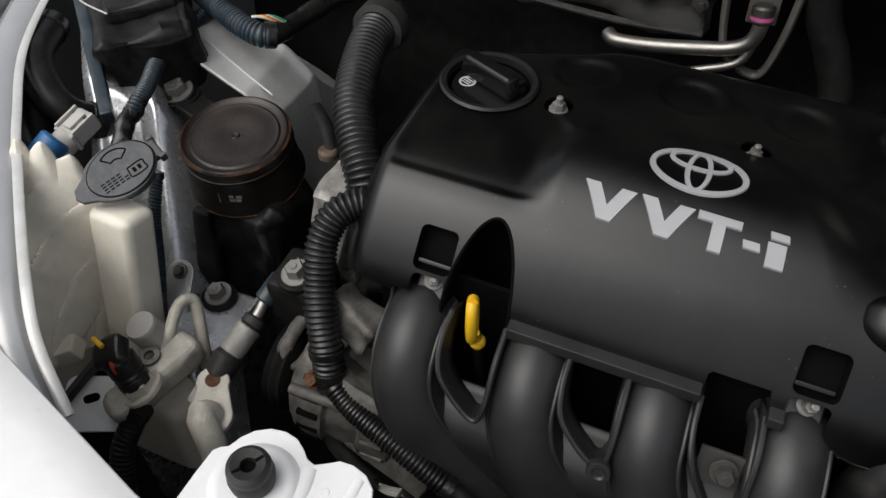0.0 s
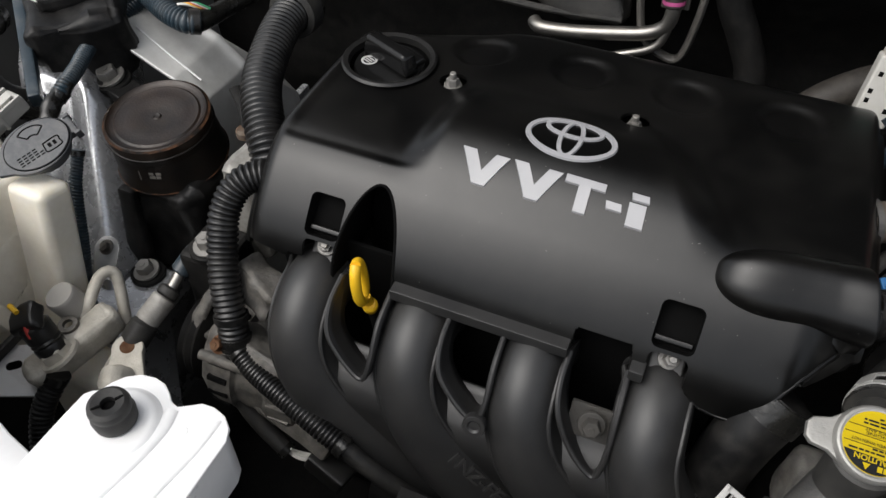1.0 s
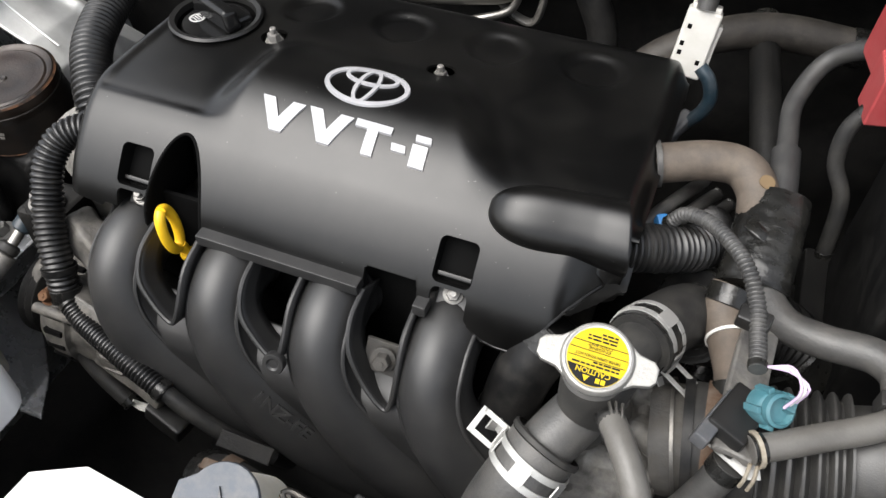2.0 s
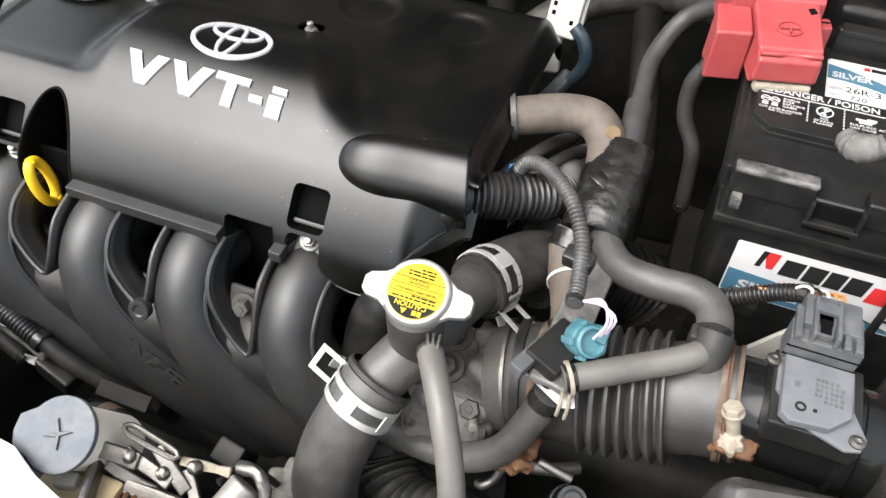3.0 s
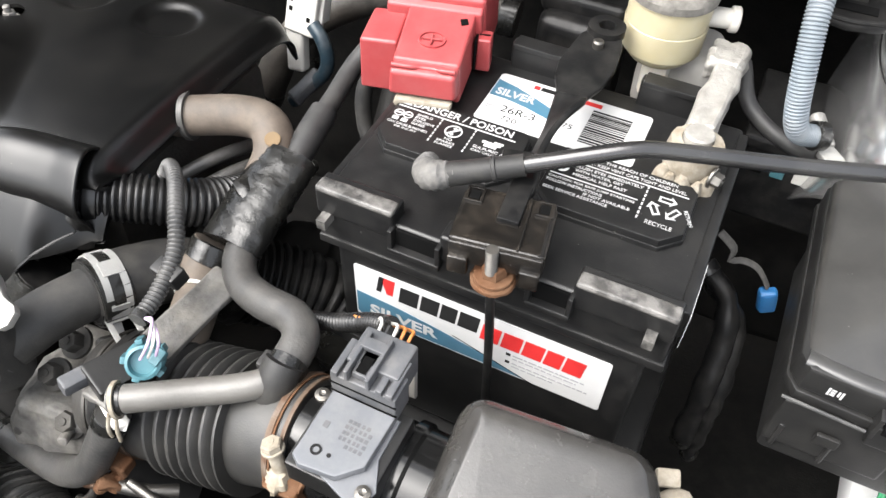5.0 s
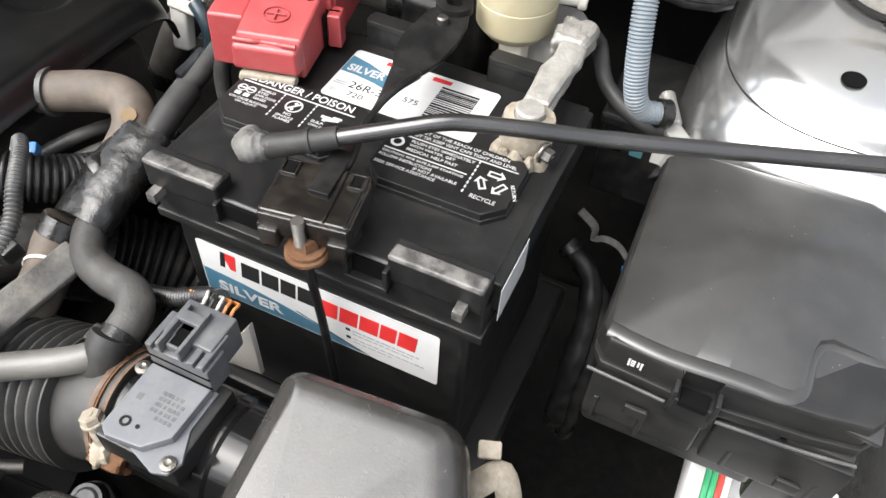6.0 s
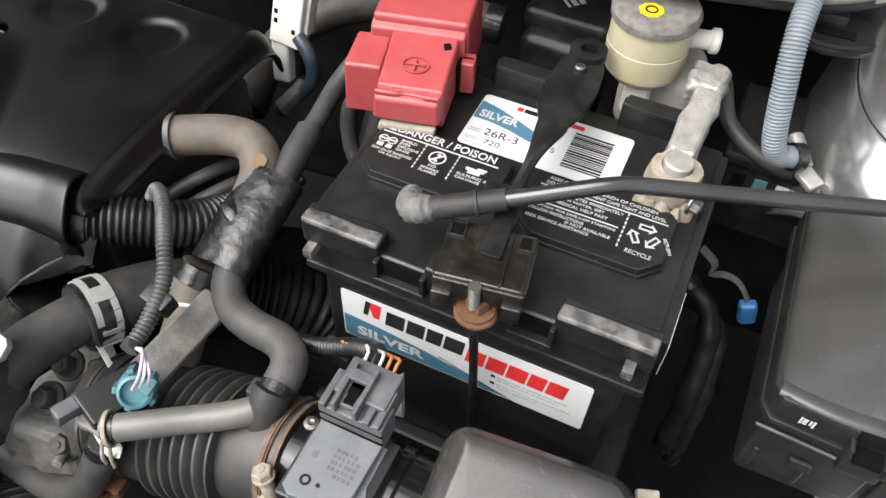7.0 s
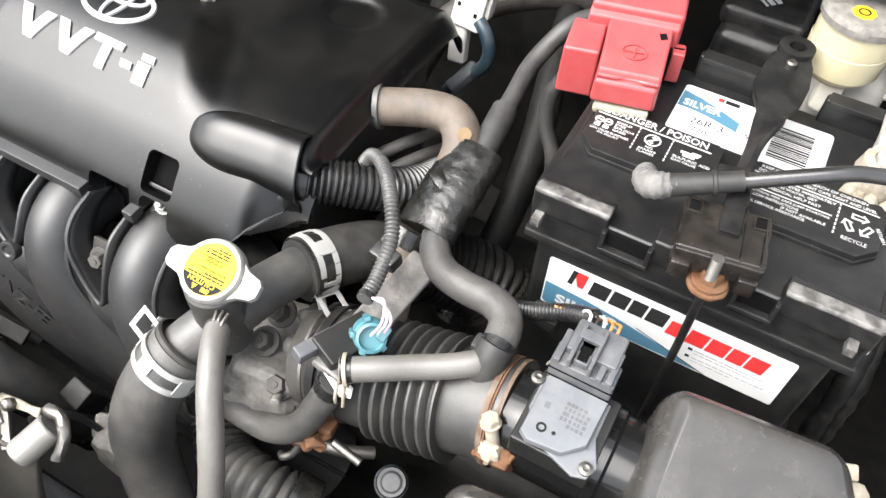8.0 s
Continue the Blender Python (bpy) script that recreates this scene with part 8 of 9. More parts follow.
lw = thing("lamp_connector", (-0.435, 0.40, 0.68), "grey-white bulb connector with green wires", "connector")
lm = aim((-0.4320, 0.3680, 0.6900), (-0.4240, 0.4150, 0.7020)) @ Matrix.Scale(0.84, 4)
part("body", box((0.026, 0.020, 0.034), lm @ place(0, 0, 0.042), 0.0040, 4), M_WCONN, lw)
part("collar", box((0.028, 0.022, 0.005), lm @ place(0, 0, 0.026), 0.002, 3), M_WCONN, lw)
for sx in (-0.0125, 0.0125):
    part("rail", box((0.003, 0.006, 0.030), lm @ place(sx, 0.0105, 0.042), 0.0008), M_WCONN, lw)
part("nose", lathe([(0.0118, 0.0), (0.0140, 0.0), (0.0146, 0.003), (0.0138, 0.020), (0, 0.020), (0, 0.010), (0.0112, 0.009), (0.0118, 0.0)], lm @ place(0, 0, 0.005), 28), M_WCONN, lw)
part("clip", box((0.012, 0.004, 0.022), lm @ place(0, 0.0115, 0.042), 0.001), M_WCONN, lw)
for sx, sz in ((-0.007, 0.050), (0.007, 0.050), (0.0, 0.036)):
    part("slot", box((0.005 if sz > 0.04 else 0.012, 0.0012, 0.0045), lm @ place(sx, 0.0102, sz), 0.0003), M_HOLE, lw)
part("mouth", drum(0.0110, 0.0015, lm @ place(0, 0, 0.0130), 0.0003, 20), M_DEEP, lw)
for k in range(3):
    solo("wire", tube([tuple((lm @ place(-0.005 + 0.005 * k, -0.004, 0.012)).translation), tuple((lm @ place(-0.006 + 0.006 * k, -0.006, 0.0)).translation), tuple((lm @ place(-0.006 + 0.006 * k, -0.004, -0.014)).translation)], 0.0017, 0.003, 8), (M_GREEN, M_WWIRE, M_GREEN)[k], ("green", "white", "green")[k] + " wire at the bulb connector", "wire", "bulb wires")

# looms
corded("wiring_loom", [(-0.2200, 0.6000, 0.7500), (-0.2180, 0.5600, 0.7540), (-0.2100, 0.5200, 0.7500), (-0.1950, 0.4750, 0.7420), (-0.1760, 0.4450, 0.7300), (-0.1600, 0.4250, 0.7150), (-0.150, 0.41, 0.69)], 0.0175, tube([(-0.2200, 0.6000, 0.7500), (-0.2180, 0.5600, 0.7540), (-0.2100, 0.5200, 0.7500), (-0.1950, 0.4750, 0.7420), (-0.1760, 0.4450, 0.7300), (-0.1600, 0.4250, 0.7150), (-0.150, 0.41, 0.69)], 0.0175, rib=(0.0050, 0.0022), seg=24), M_CONDUIT, "thick black corrugated wiring loom", "loom")
solo("loom_collar", lathe([(0.0180, 0), (0.0235, 0.002), (0.0240, 0.020), (0.0180, 0.024)], aim((-0.2180, 0.565, 0.754), (-0.2200, 0.61, 0.749)), 24), M_RUBBERB, "black rubber collar of the loom", "collar")
corded("wiring_loom", [(-0.1300, 0.4000, 0.7180), (-0.1480, 0.3970, 0.7200), (-0.1640, 0.3840, 0.7140), (-0.1690, 0.3660, 0.6980), (-0.1640, 0.3480, 0.6760), (-0.1560, 0.3320, 0.6560), (-0.1460, 0.3180, 0.6320), (-0.1400, 0.3080, 0.6060)], 0.0128, tube([(-0.1300, 0.4000, 0.7180), (-0.1480, 0.3970, 0.7200), (-0.1640, 0.3840, 0.7140), (-0.1690, 0.3660, 0.6980), (-0.1640, 0.3480, 0.6760), (-0.1560, 0.3320, 0.6560), (-0.1460, 0.3180, 0.6320), (-0.1400, 0.3080, 0.6060)], 0.0128, rib=(0.0046, 0.0017), seg=20), M_CONDUIT, "black corrugated wiring loom below the cover", "loom")
solo("cable_tie", ring_band(0.0131, 0.005, 0.0012, aim((-0.1460, 0.3180, 0.6320), (-0.1400, 0.3080, 0.6060)), 24), M_DEEP, "black cable tie round the loom", "cable tie")
corded("wiring_loom", [(-0.1380, 0.3060, 0.6080), (-0.1150, 0.2950, 0.6020), (-0.0800, 0.2840, 0.5990), (-0.0500, 0.2760, 0.5940), (-0.0200, 0.2700, 0.5860)], 0.0088, tube([(-0.1380, 0.3060, 0.6080), (-0.1150, 0.2950, 0.6020), (-0.0800, 0.2840, 0.5990), (-0.0500, 0.2760, 0.5940), (-0.0200, 0.2700, 0.5860)], 0.0088, rib=(0.0036, 0.0013), seg=18), M_CONDUIT, "thin black conduit running to the manifold", "loom")
solo("loom_end", tube([(-0.0230, 0.2710, 0.5870), (0.0000, 0.2690, 0.5720), (0.0250, 0.2720, 0.5500), (0.06, 0.28, 0.52)], 0.0070, 0.004, 14), M_RUBBERB, "black taped end of the conduit", "loom")
corded("wiring_loom", [(-0.1410, 0.3080, 0.6080), (-0.1480, 0.3020, 0.5700), (-0.1420, 0.2980, 0.5400), (-0.1250, 0.2930, 0.5200), (-0.095, 0.287, 0.50)], 0.0075, tube([(-0.1410, 0.3080, 0.6080), (-0.1480, 0.3020, 0.5700), (-0.1420, 0.2980, 0.5400), (-0.1250, 0.2930, 0.5200), (-0.095, 0.287, 0.50)], 0.0075, 0.005, 14), M_RUBBERB, "black taped branch of the loom", "loom")
for k in range(4):
    solo("wire", tube([(-0.098 + 0.002 * k, 0.287, 0.502 + 0.002 * k), (-0.085, 0.285 + 0.002 * k, 0.500), (-0.070, 0.287 + 0.002 * k, 0.502)], 0.0012, 0.004, 6), M_WWIRE, "pale wire at the loom's end", "wire", "loom wires")
solo("plug", roughen(cut(box((0.040, 0.030, 0.026), place(-0.052, 0.290, 0.505, 0, 20, -10), 0.003), 1), 0.001, 80), M_BLACK, "black plug at the loom's end", "plug")

# alternator
alt = thing("alternator", (-0.14, 0.345, 0.52), "grimy cast-aluminium alternator with cooling slots", "alternator")
am = aim((-0.180, 0.3400, 0.555), (-0.070, 0.3400, 0.555))
part("body", roughen(lathe([(0, 0), (0.038, 0.0), (0.047, 0.006), (0.051, 0.014), (0.052, 0.020), (0.052, 0.036), (0.048, 0.038), (0.047, 0.040), (0.047, 0.066), (0.051, 0.068), (0.052, 0.072), (0.050, 0.094), (0.040, 0.108), (0, 0.110)], am, 64), 0.0028, 75), M_GRIME, alt)
for k in range(13):
    part("slot", box((0.007, 0.0052, 0.019), am @ pose(0, 0, 0, 0, 0, 75 + 17 * k) @ place(0.0505, 0, 0.024), 0.001), M_HOLE, alt)
    part("fin", box((0.006, 0.0035, 0.020), am @ pose(0, 0, 0, 0, 0, 83 + 17 * k) @ place(0.0510, 0, 0.082), 0.001), M_GRIME, alt)
part("through_bolt", tube([(-0.172, 0.298, 0.592), (-0.13, 0.298, 0.594), (-0.08, 0.298, 0.594)], 0.0048, 0.004, 10), M_GRIME, alt)
part("pulley", lathe([(0, -0.026), (0.036, -0.028), (0.041, -0.026), (0.038, -0.022), (0.041, -0.018), (0.038, -0.014), (0.041, -0.010), (0.030, -0.004), (0, -0.004)], am, 36), M_DARK, alt)
part("ear", roughen(cut(tube([(-0.186, 0.368, 0.616), (-0.190, 0.352, 0.608), (-0.196, 0.330, 0.592), (-0.192, 0.322, 0.580), (-0.182, 0.328, 0.578), (-0.176, 0.348, 0.590)], 0.0065, 0.004, 12, flat=0.7), 1), 0.0012, 110), M_GRIME, alt, "grey cast ear with a slot")
part("bracket", roughen(cut(box((0.075, 0.040, 0.014), place(-0.115, 0.318, 0.600, -35, 12, -8), 0.004), 3), 0.006, 60), M_GRIME, alt)
part("bracket", roughen(cut(box((0.050, 0.030, 0.030), place(-0.135, 0.350, 0.640, -20, 12, -20), 0.006), 3), 0.007, 55), M_GRIME, alt)
part("terminal", hexbolt(0.0055, 0.010, place(-0.150, 0.302, 0.612, 40, 0, 0)), M_RUST, alt)
solo("ribbed_casting", roughen(cut(box((0.10, 0.020, 0.060), place(-0.090, 0.308, 0.560, -30, 10, -14), 0.004), 3), 0.005, 60), M_GRIME, "grimy grey cast bracket behind the loom", "engine casting")
# refrigerant lines and valve
line = thing("refrigerant_line", (-0.23, 0.32, 0.55), "aluminium refrigerant line with black sleeves", "pipe")
RA, RB, RC, RD, RE, RF = (-0.2170, 0.3710, 0.6300), (-0.2245, 0.3540, 0.6170), (-0.2255, 0.3380, 0.6100), (-0.2300, 0.3160, 0.6000), (-0.2360, 0.2970, 0.5900), (-0.2420, 0.2720, 0.5720)
part("tube", tube([(-0.205, 0.385, 0.640), RA, RB, RC, RD, RE, RF], 0.0050, 0.005, 14), M_PIPE, line)
part("sleeve", drum(0.0092, 0.026, aim(RA, RB), 0.002, 22), M_DKBLUE, line)
part("collar", drum(0.0095, 0.010, aim(RC, RD), 0.002, 22), M_RUBBERB, line)
part("ferrule", lathe([(0, 0), (0.0100, 0), (0.0108, 0.001), (0.0108, 0.024), (0.0102, 0.026), (0, 0.026)], aim((-0.2270, 0.3290, 0.6060), RE), 28), M_ALU, line, "crimped aluminium ferrule")
part("sleeve", roughen(cut(drum(0.0122, 0.024, aim((-0.2330, 0.3070, 0.5960), RF), 0.003, 22), 1), 0.001, 120), M_RUBBERB, line)
part("end_tube", drum(0.0105, 0.030, aim((-0.2375, 0.2900, 0.5850), (-0.244, 0.262, 0.566)), 0.001, 22), M_LEAD, line)
fl2 = thing("pipe_flange", (-0.23, 0.27, 0.56), "pale aluminium pipe flange with a bolt hole", "pipe flange")
fm = place(-0.2290, 0.2700, 0.5800, 12, 4, 30)
part("plate", plate([(0.0135 * math.cos(radians(a)), 0.012 + 0.0135 * math.sin(radians(a))) for a in range(-20, 201, 20)] + [(0.017 * math.cos(radians(a)), -0.016 + 0.017 * math.sin(radians(a))) for a in range(180, 361, 20)], 0.009, fm, 0.002), M_LEAD, fl2)
part("hole", drum(0.0062, 0.0006, fm @ place(0, 0.013, 0.009), 0.0002, 18), M_RUST, fl2)
part("spigot", tube([tuple((fm @ place(0, -0.016, 0.006)).translation), (-0.2230, 0.2480, 0.5930), (-0.2100, 0.2380, 0.5780), (-0.2020, 0.2300, 0.5400)], 0.0115, 0.004, 20), M_LEAD, fl2)
valve = thing("pressure_valve", (-0.27, 0.26, 0.56), "cast aluminium refrigerant valve block with a switch", "valve")
part("block", roughen(roughen(cut(box((0.026, 0.086, 0.030), place(-0.2840, 0.2680, 0.5800, 8, 0, -18), 0.008, 3), 3), 0.005, 45), 0.001, 160), M_LEAD, valve)
part("cap", lathe([(0, 0), (0.0135, 0), (0.0140, 0.003), (0.0140, 0.021), (0.0122, 0.024), (0, 0.0245)], place(-0.3020, 0.2960, 0.5920, 14, -10, 0), 28), M_VCAP, valve, "grey plastic valve cap")
part("port", lathe([(0.0045, 0), (0.0045, 0.004), (0.0085, 0.004), (0.0085, 0)], place(-0.2900, 0.2760, 0.5960, 8, 0, 0), 20), M_STEEL, valve)
part("switch_base", hexbolt(0.0140, 0.014, aim((-0.2790, 0.2510, 0.5900), (-0.291, 0.248, 0.615)), 1.25), M_LEAD, valve)
sw = part("switch", lathe([(0, 0), (0.0125, 0), (0.0130, 0.006), (0.0118, 0.008), (0.0130, 0.010), (0.0118, 0.012), (0.0130, 0.014), (0.0130, 0.026), (0.011, 0.028), (0, 0.028)], aim((-0.2830, 0.2500, 0.5990), (-0.299, 0.254, 0.630)), 22), M_BLACK, valve, "black pressure switch plug")
part("switch_cap", roughen(cut(box((0.030, 0.022, 0.014), place(-0.3000, 0.2530, 0.6280, 20, -30, 20), 0.004), 1), 0.003, 90), M_BLACK, sw)
part("wire", tube([(-0.293, 0.246, 0.630), (-0.290, 0.243, 0.624), (-0.286, 0.243, 0.614)], 0.0022, 0.003, 8), M_REDWIRE, sw, "red wire")
part("wire", tube([(-0.302, 0.2500, 0.638), (-0.312, 0.253, 0.638), (-0.320, 0.257, 0.628)], 0.0022, 0.003, 8), M_YELLOW, sw, "yellow wire")
corded("conduit", [(-0.2790, 0.2420, 0.5780), (-0.2830, 0.2340, 0.5680), (-0.2850, 0.2130, 0.5480), (-0.2740, 0.1900, 0.518), (-0.26, 0.175, 0.47)], 0.0100, tube([(-0.2790, 0.2420, 0.5780), (-0.2830, 0.2340, 0.5680), (-0.2850, 0.2130, 0.5480), (-0.2740, 0.1900, 0.518), (-0.26, 0.175, 0.47)], 0.0100, rib=(0.0042, 0.0016), seg=18), M_CONDUIT, "black corrugated conduit below the valve", "conduit")
solo("small_pipe", tube([(-0.2900, 0.2920, 0.5900), (-0.2890, 0.3020, 0.6000), (-0.2930, 0.3220, 0.6080), (-0.2900, 0.3330, 0.6080), (-0.2840, 0.3330, 0.5980), (-0.2680, 0.3100, 0.560), (-0.262, 0.30, 0.54)], 0.0052, 0.004, 14), M_LEAD, "thin bent grey aluminium pipe", "pipe")
corded("conduit", [(-0.3380, 0.3880, 0.6900), (-0.3350, 0.3680, 0.6600), (-0.3290, 0.3480, 0.6150), (-0.3240, 0.3280, 0.5700), (-0.312, 0.312, 0.53)], 0.0056, tube([(-0.3380, 0.3880, 0.6900), (-0.3350, 0.3680, 0.6600), (-0.3290, 0.3480, 0.6150), (-0.3240, 0.3280, 0.5700), (-0.312, 0.312, 0.53)], 0.0056, rib=(0.0030, 0.0011), seg=14), M_DKBLUE, "blue-black conduit behind the washer neck", "conduit")
lug = thing("earth_tab", (-0.30, 0.37, 0.60), "silver earth tab with a bolt", "bracket")
part("tab", plate([(0.012 * math.cos(radians(a)), 0.012 * math.sin(radians(a))) for a in range(0, 181, 20)] + [(-0.010, -0.03), (0.010, -0.03)], 0.002, place(-0.326, 0.366, 0.590, 35, 0, 20), 0.0005), M_PAINT, lug)
part("bolt", hexbolt(0.005, 0.006, place(-0.326, 0.366, 0.592, 35, 0, 0)), M_STEEL, lug)
coolb = thing("coolant_bottle", (-0.30, 0.24, 0.45), "pale translucent plastic bottle below the valve", "bottle")
part("body", span((-0.345, 0.255, 0.44), (-0.265, 0.300, 0.545), 0.014, 4), M_CREAM, coolb)
lbk = thing("lamp_bracket", (-0.322, 0.236, 0.54), "pale painted lamp bracket with an oval hole", "bracket")
bkm = place(-0.3230, 0.2350, 0.5640, 6, 8, 28)
part("plate", plate(rounded(0.052, 0.050, 0.008, 4), 0.003, bkm, 0.001), M_WHITE, lbk)
part("flange", box((0.003, 0.050, 0.030), bkm @ place(0.026, 0, -0.013), 0.001), M_WHITE, lbk)
part("hole", plate(rounded(0.013, 0.008, 0.0035, 4), 0.0006, bkm @ place(-0.004, 0.004, 0.0029, 0, 0, 20), 0.0002), M_HOLE, lbk)
part("stay", box((0.006, 0.056, 0.010), place(-0.3410, 0.2370, 0.5760, 0, 0, 2), 0.002), M_BLACK, lbk, "black stay")
corded("wiring_loom", [(-0.460, 0.610, 0.726), (-0.4290, 0.5960, 0.7280), (-0.3870, 0.5740, 0.7280), (-0.3560, 0.5590, 0.7280), (-0.3330, 0.5540, 0.7270), (-0.3220, 0.5620, 0.7250)], 0.0118, tube([(-0.460, 0.610, 0.726), (-0.4290, 0.5960, 0.7280), (-0.3870, 0.5740, 0.7280), (-0.3560, 0.5590, 0.7280), (-0.3330, 0.5540, 0.7270), (-0.3220, 0.5620, 0.7250)], 0.0118, rib=(0.0044, 0.0019), seg=22), M_DKBLUE, "blue-black corrugated loom over the gusset", "loom")
solo("loom_tail", tube([(-0.3260, 0.5610, 0.7250), (-0.3215, 0.5750, 0.7240), (-0.3180, 0.5950, 0.7230), (-0.3120, 0.6230, 0.7230), (-0.3000, 0.6620, 0.7240), (-0.27, 0.72, 0.725)], 0.0100, 0.004, 16, wob=0.10), M_TAPE, "taped black loom tail with pale wires", "loom")
for k in range(5):
    solo("wire", tube([(-0.346 + 0.002 * k, 0.562 + 0.001 * k, 0.7385), (-0.336 + 0.002 * k, 0.563 + 0.0015 * k, 0.7400), (-0.325 + 0.002 * k, 0.570 + 0.001 * k, 0.7340)], 0.0013, 0.003, 6), (M_WWIRE, M_YELLOW, M_REDWIRE, M_WWIRE, M_GREEN)[k], "thin coloured wire out of the split loom", "wire", "loom wires")
corded("wiring_loom", [(-0.4150, 0.5900, 0.716), (-0.4230, 0.5650, 0.7080), (-0.4260, 0.5360, 0.7050), (-0.4180, 0.5010, 0.7050), (-0.4050, 0.4710, 0.7050), (-0.3970, 0.4440, 0.7040), (-0.3960, 0.4300, 0.6980)], 0.0078, tube([(-0.4150, 0.5900, 0.716), (-0.4230, 0.5650, 0.7080), (-0.4260, 0.5360, 0.7050), (-0.4180, 0.5010, 0.7050), (-0.4050, 0.4710, 0.7050), (-0.3970, 0.4440, 0.7040), (-0.3960, 0.4300, 0.6980)], 0.0078, rib=(0.0034, 0.0013), seg=20), M_DKBLUE, "dark corrugated loom on the inner wing", "loom")
solo("loom_tail", roughen(cut(tube([(-0.3975, 0.4480, 0.7040), (-0.3965, 0.4310, 0.6990), (-0.3930, 0.4140, 0.6930), (-0.3900, 0.3980, 0.680)], 0.0080, 0.004, 14), 1), 0.003, 90), M_TAPE, "black taped end of the loom", "loom")
ctl = thing("control_box", (-0.44, 0.54, 0.66), "black plastic control box on the inner wing", "control box")
part("case", roughen(roughen(cut(box((0.090, 0.096, 0.080), place(-0.4520, 0.5330, 0.7000, 4, -4, 45), 0.012, 3), 3), 0.016, 26), 0.004, 90), M_DEEP, ctl)
part("lid", roughen(roughen(cut(box((0.070, 0.076, 0.022), place(-0.4640, 0.5500, 0.7440, 4, -4, 45), 0.008, 3), 3), 0.010, 30), 0.002, 90), M_DEEP, ctl)
part("wire", tube([(-0.505, 0.510, 0.754), (-0.480, 0.497, 0.755), (-0.450, 0.492, 0.7535)], 0.0009, 0.004, 6), M_WWIRE, ctl)
solo("black_stay", box((0.012, 0.180, 0.016), place(-0.4760, 0.4850, 0.7150, 12, 0, 45), 0.003), M_DKBLUE, "blue-black stay along the inner wing", "stay")
corded("rubber_pipe", [(-0.560, 0.52, 0.70), (-0.530, 0.465, 0.705), (-0.495, 0.435, 0.695), (-0.470, 0.430, 0.680), (-0.455, 0.45, 0.66)], 0.016, tube([(-0.560, 0.52, 0.70), (-0.530, 0.465, 0.705), (-0.495, 0.435, 0.695), (-0.470, 0.430, 0.680), (-0.455, 0.45, 0.66)], 0.016, 0.006, 16), M_DEEP, "black rubber pipe near the wing", "hose")
corded("rubber_pipe", [(-0.620, 0.50, 0.68), (-0.575, 0.47, 0.690), (-0.525, 0.44, 0.682), (-0.49, 0.405, 0.665), (-0.47, 0.39, 0.64)], 0.019, tube([(-0.620, 0.50, 0.68), (-0.575, 0.47, 0.690), (-0.525, 0.44, 0.682), (-0.49, 0.405, 0.665), (-0.47, 0.39, 0.64)], 0.019, 0.006, 16), M_DEEP, "black rubber pipe under the wing", "hose")
mb = thing("mount_stay", (-0.24, 0.47, 0.66), "dull steel stay beside the mount", "bracket")
part("arm", tube([(-0.262, 0.520, 0.690), (-0.240, 0.500, 0.690), (-0.222, 0.478, 0.680)], 0.0065, 0.004, 12, flat=0.6), M_DARK, mb)
part("eye", drum(0.009, 0.010, place(-0.226, 0.478, 0.674), 0.002), M_RUSTCLAMP, mb)

# hood latch support with its rubber stop
lb = thing("hood_stop_bracket", (-0.08, 0.16, 0.65), "white painted bonnet support bracket with a rubber stop", "bracket")


BR_TOP = [(-0.133, 0.050), (-0.036, 0.050), (-0.035, 0.120), (-0.034, 0.180), (-0.037, 0.188), (-0.044, 0.194), (-0.053, 0.1965), (-0.061, 0.1960), (-0.067, 0.192), (-0.073, 0.1885), (-0.078, 0.190), (-0.083, 0.1945), (-0.089, 0.1985), (-0.097, 0.2000), (-0.106, 0.1985), (-0.114, 0.1935), (-0.119, 0.187), (-0.122, 0.1800), (-0.126, 0.1775), (-0.1290, 0.1740), (-0.1300, 0.160), (-0.131, 0.130)]
part("panel", plate(BR_TOP, 0.0030, place(0, 0, 0.7325), 0.0012), M_WHITE, lb)
part("folded_skirt", plate([(-0.0935 + (x + 0.0935) * 0.985, y - 0.0018) for x, y in BR_TOP], 0.046, place(0, 0, 0.6875), 0.002), M_WHITE, lb)
part("raised_seat", lathe([(0.0270, -0.0008), (0.0250, 0.0006), (0.0225, 0.0030), (0.0205, 0.0040), (0.0180, 0.0042), (0.0160, 0.0036), (0, 0.0034)], place(-0.0965, 0.1650, 0.7350), 44), M_WHITE, lb)
part("pressed_rib", tube([(-0.0740, 0.1850, 0.7345), (-0.0720, 0.1720, 0.7350), (-0.0745, 0.1500, 0.7350), (-0.0800, 0.1250, 0.7345), (-0.0850, 0.10, 0.734)], 0.0045, 0.003, 12, flat=0.55, side=(0, 0, 1)), M_WHITE, lb)
part("pressed_rib", tube([(-0.0460, 0.1900, 0.7350), (-0.0470, 0.1700, 0.7352), (-0.0520, 0.1400, 0.7352), (-0.0560, 0.11, 0.735)], 0.0030, 0.003, 12, flat=0.5, side=(0, 0, 1)), M_WHITE, lb)
part("spot_weld", lathe([(0, 0.0003), (0.0026, 0.0003), (0.0032, -0.0006)], place(-0.0600, 0.1760, 0.7355), 14), M_WHITE, lb)
stop = part("rubber_stop", lathe([(0.0042, 0.749), (0.0043, 0.7560), (0.0092, 0.7570), (0.0116, 0.7555), (0.0122, 0.7530), (0.0114, 0.7505), (0.0116, 0.7490), (0.0128, 0.7460), (0.0122, 0.7400), (0.0, 0.7380)], place(-0.0972, 0.1662, 0.0), 36), M_RUBBERB, lb, "black rubber stop")
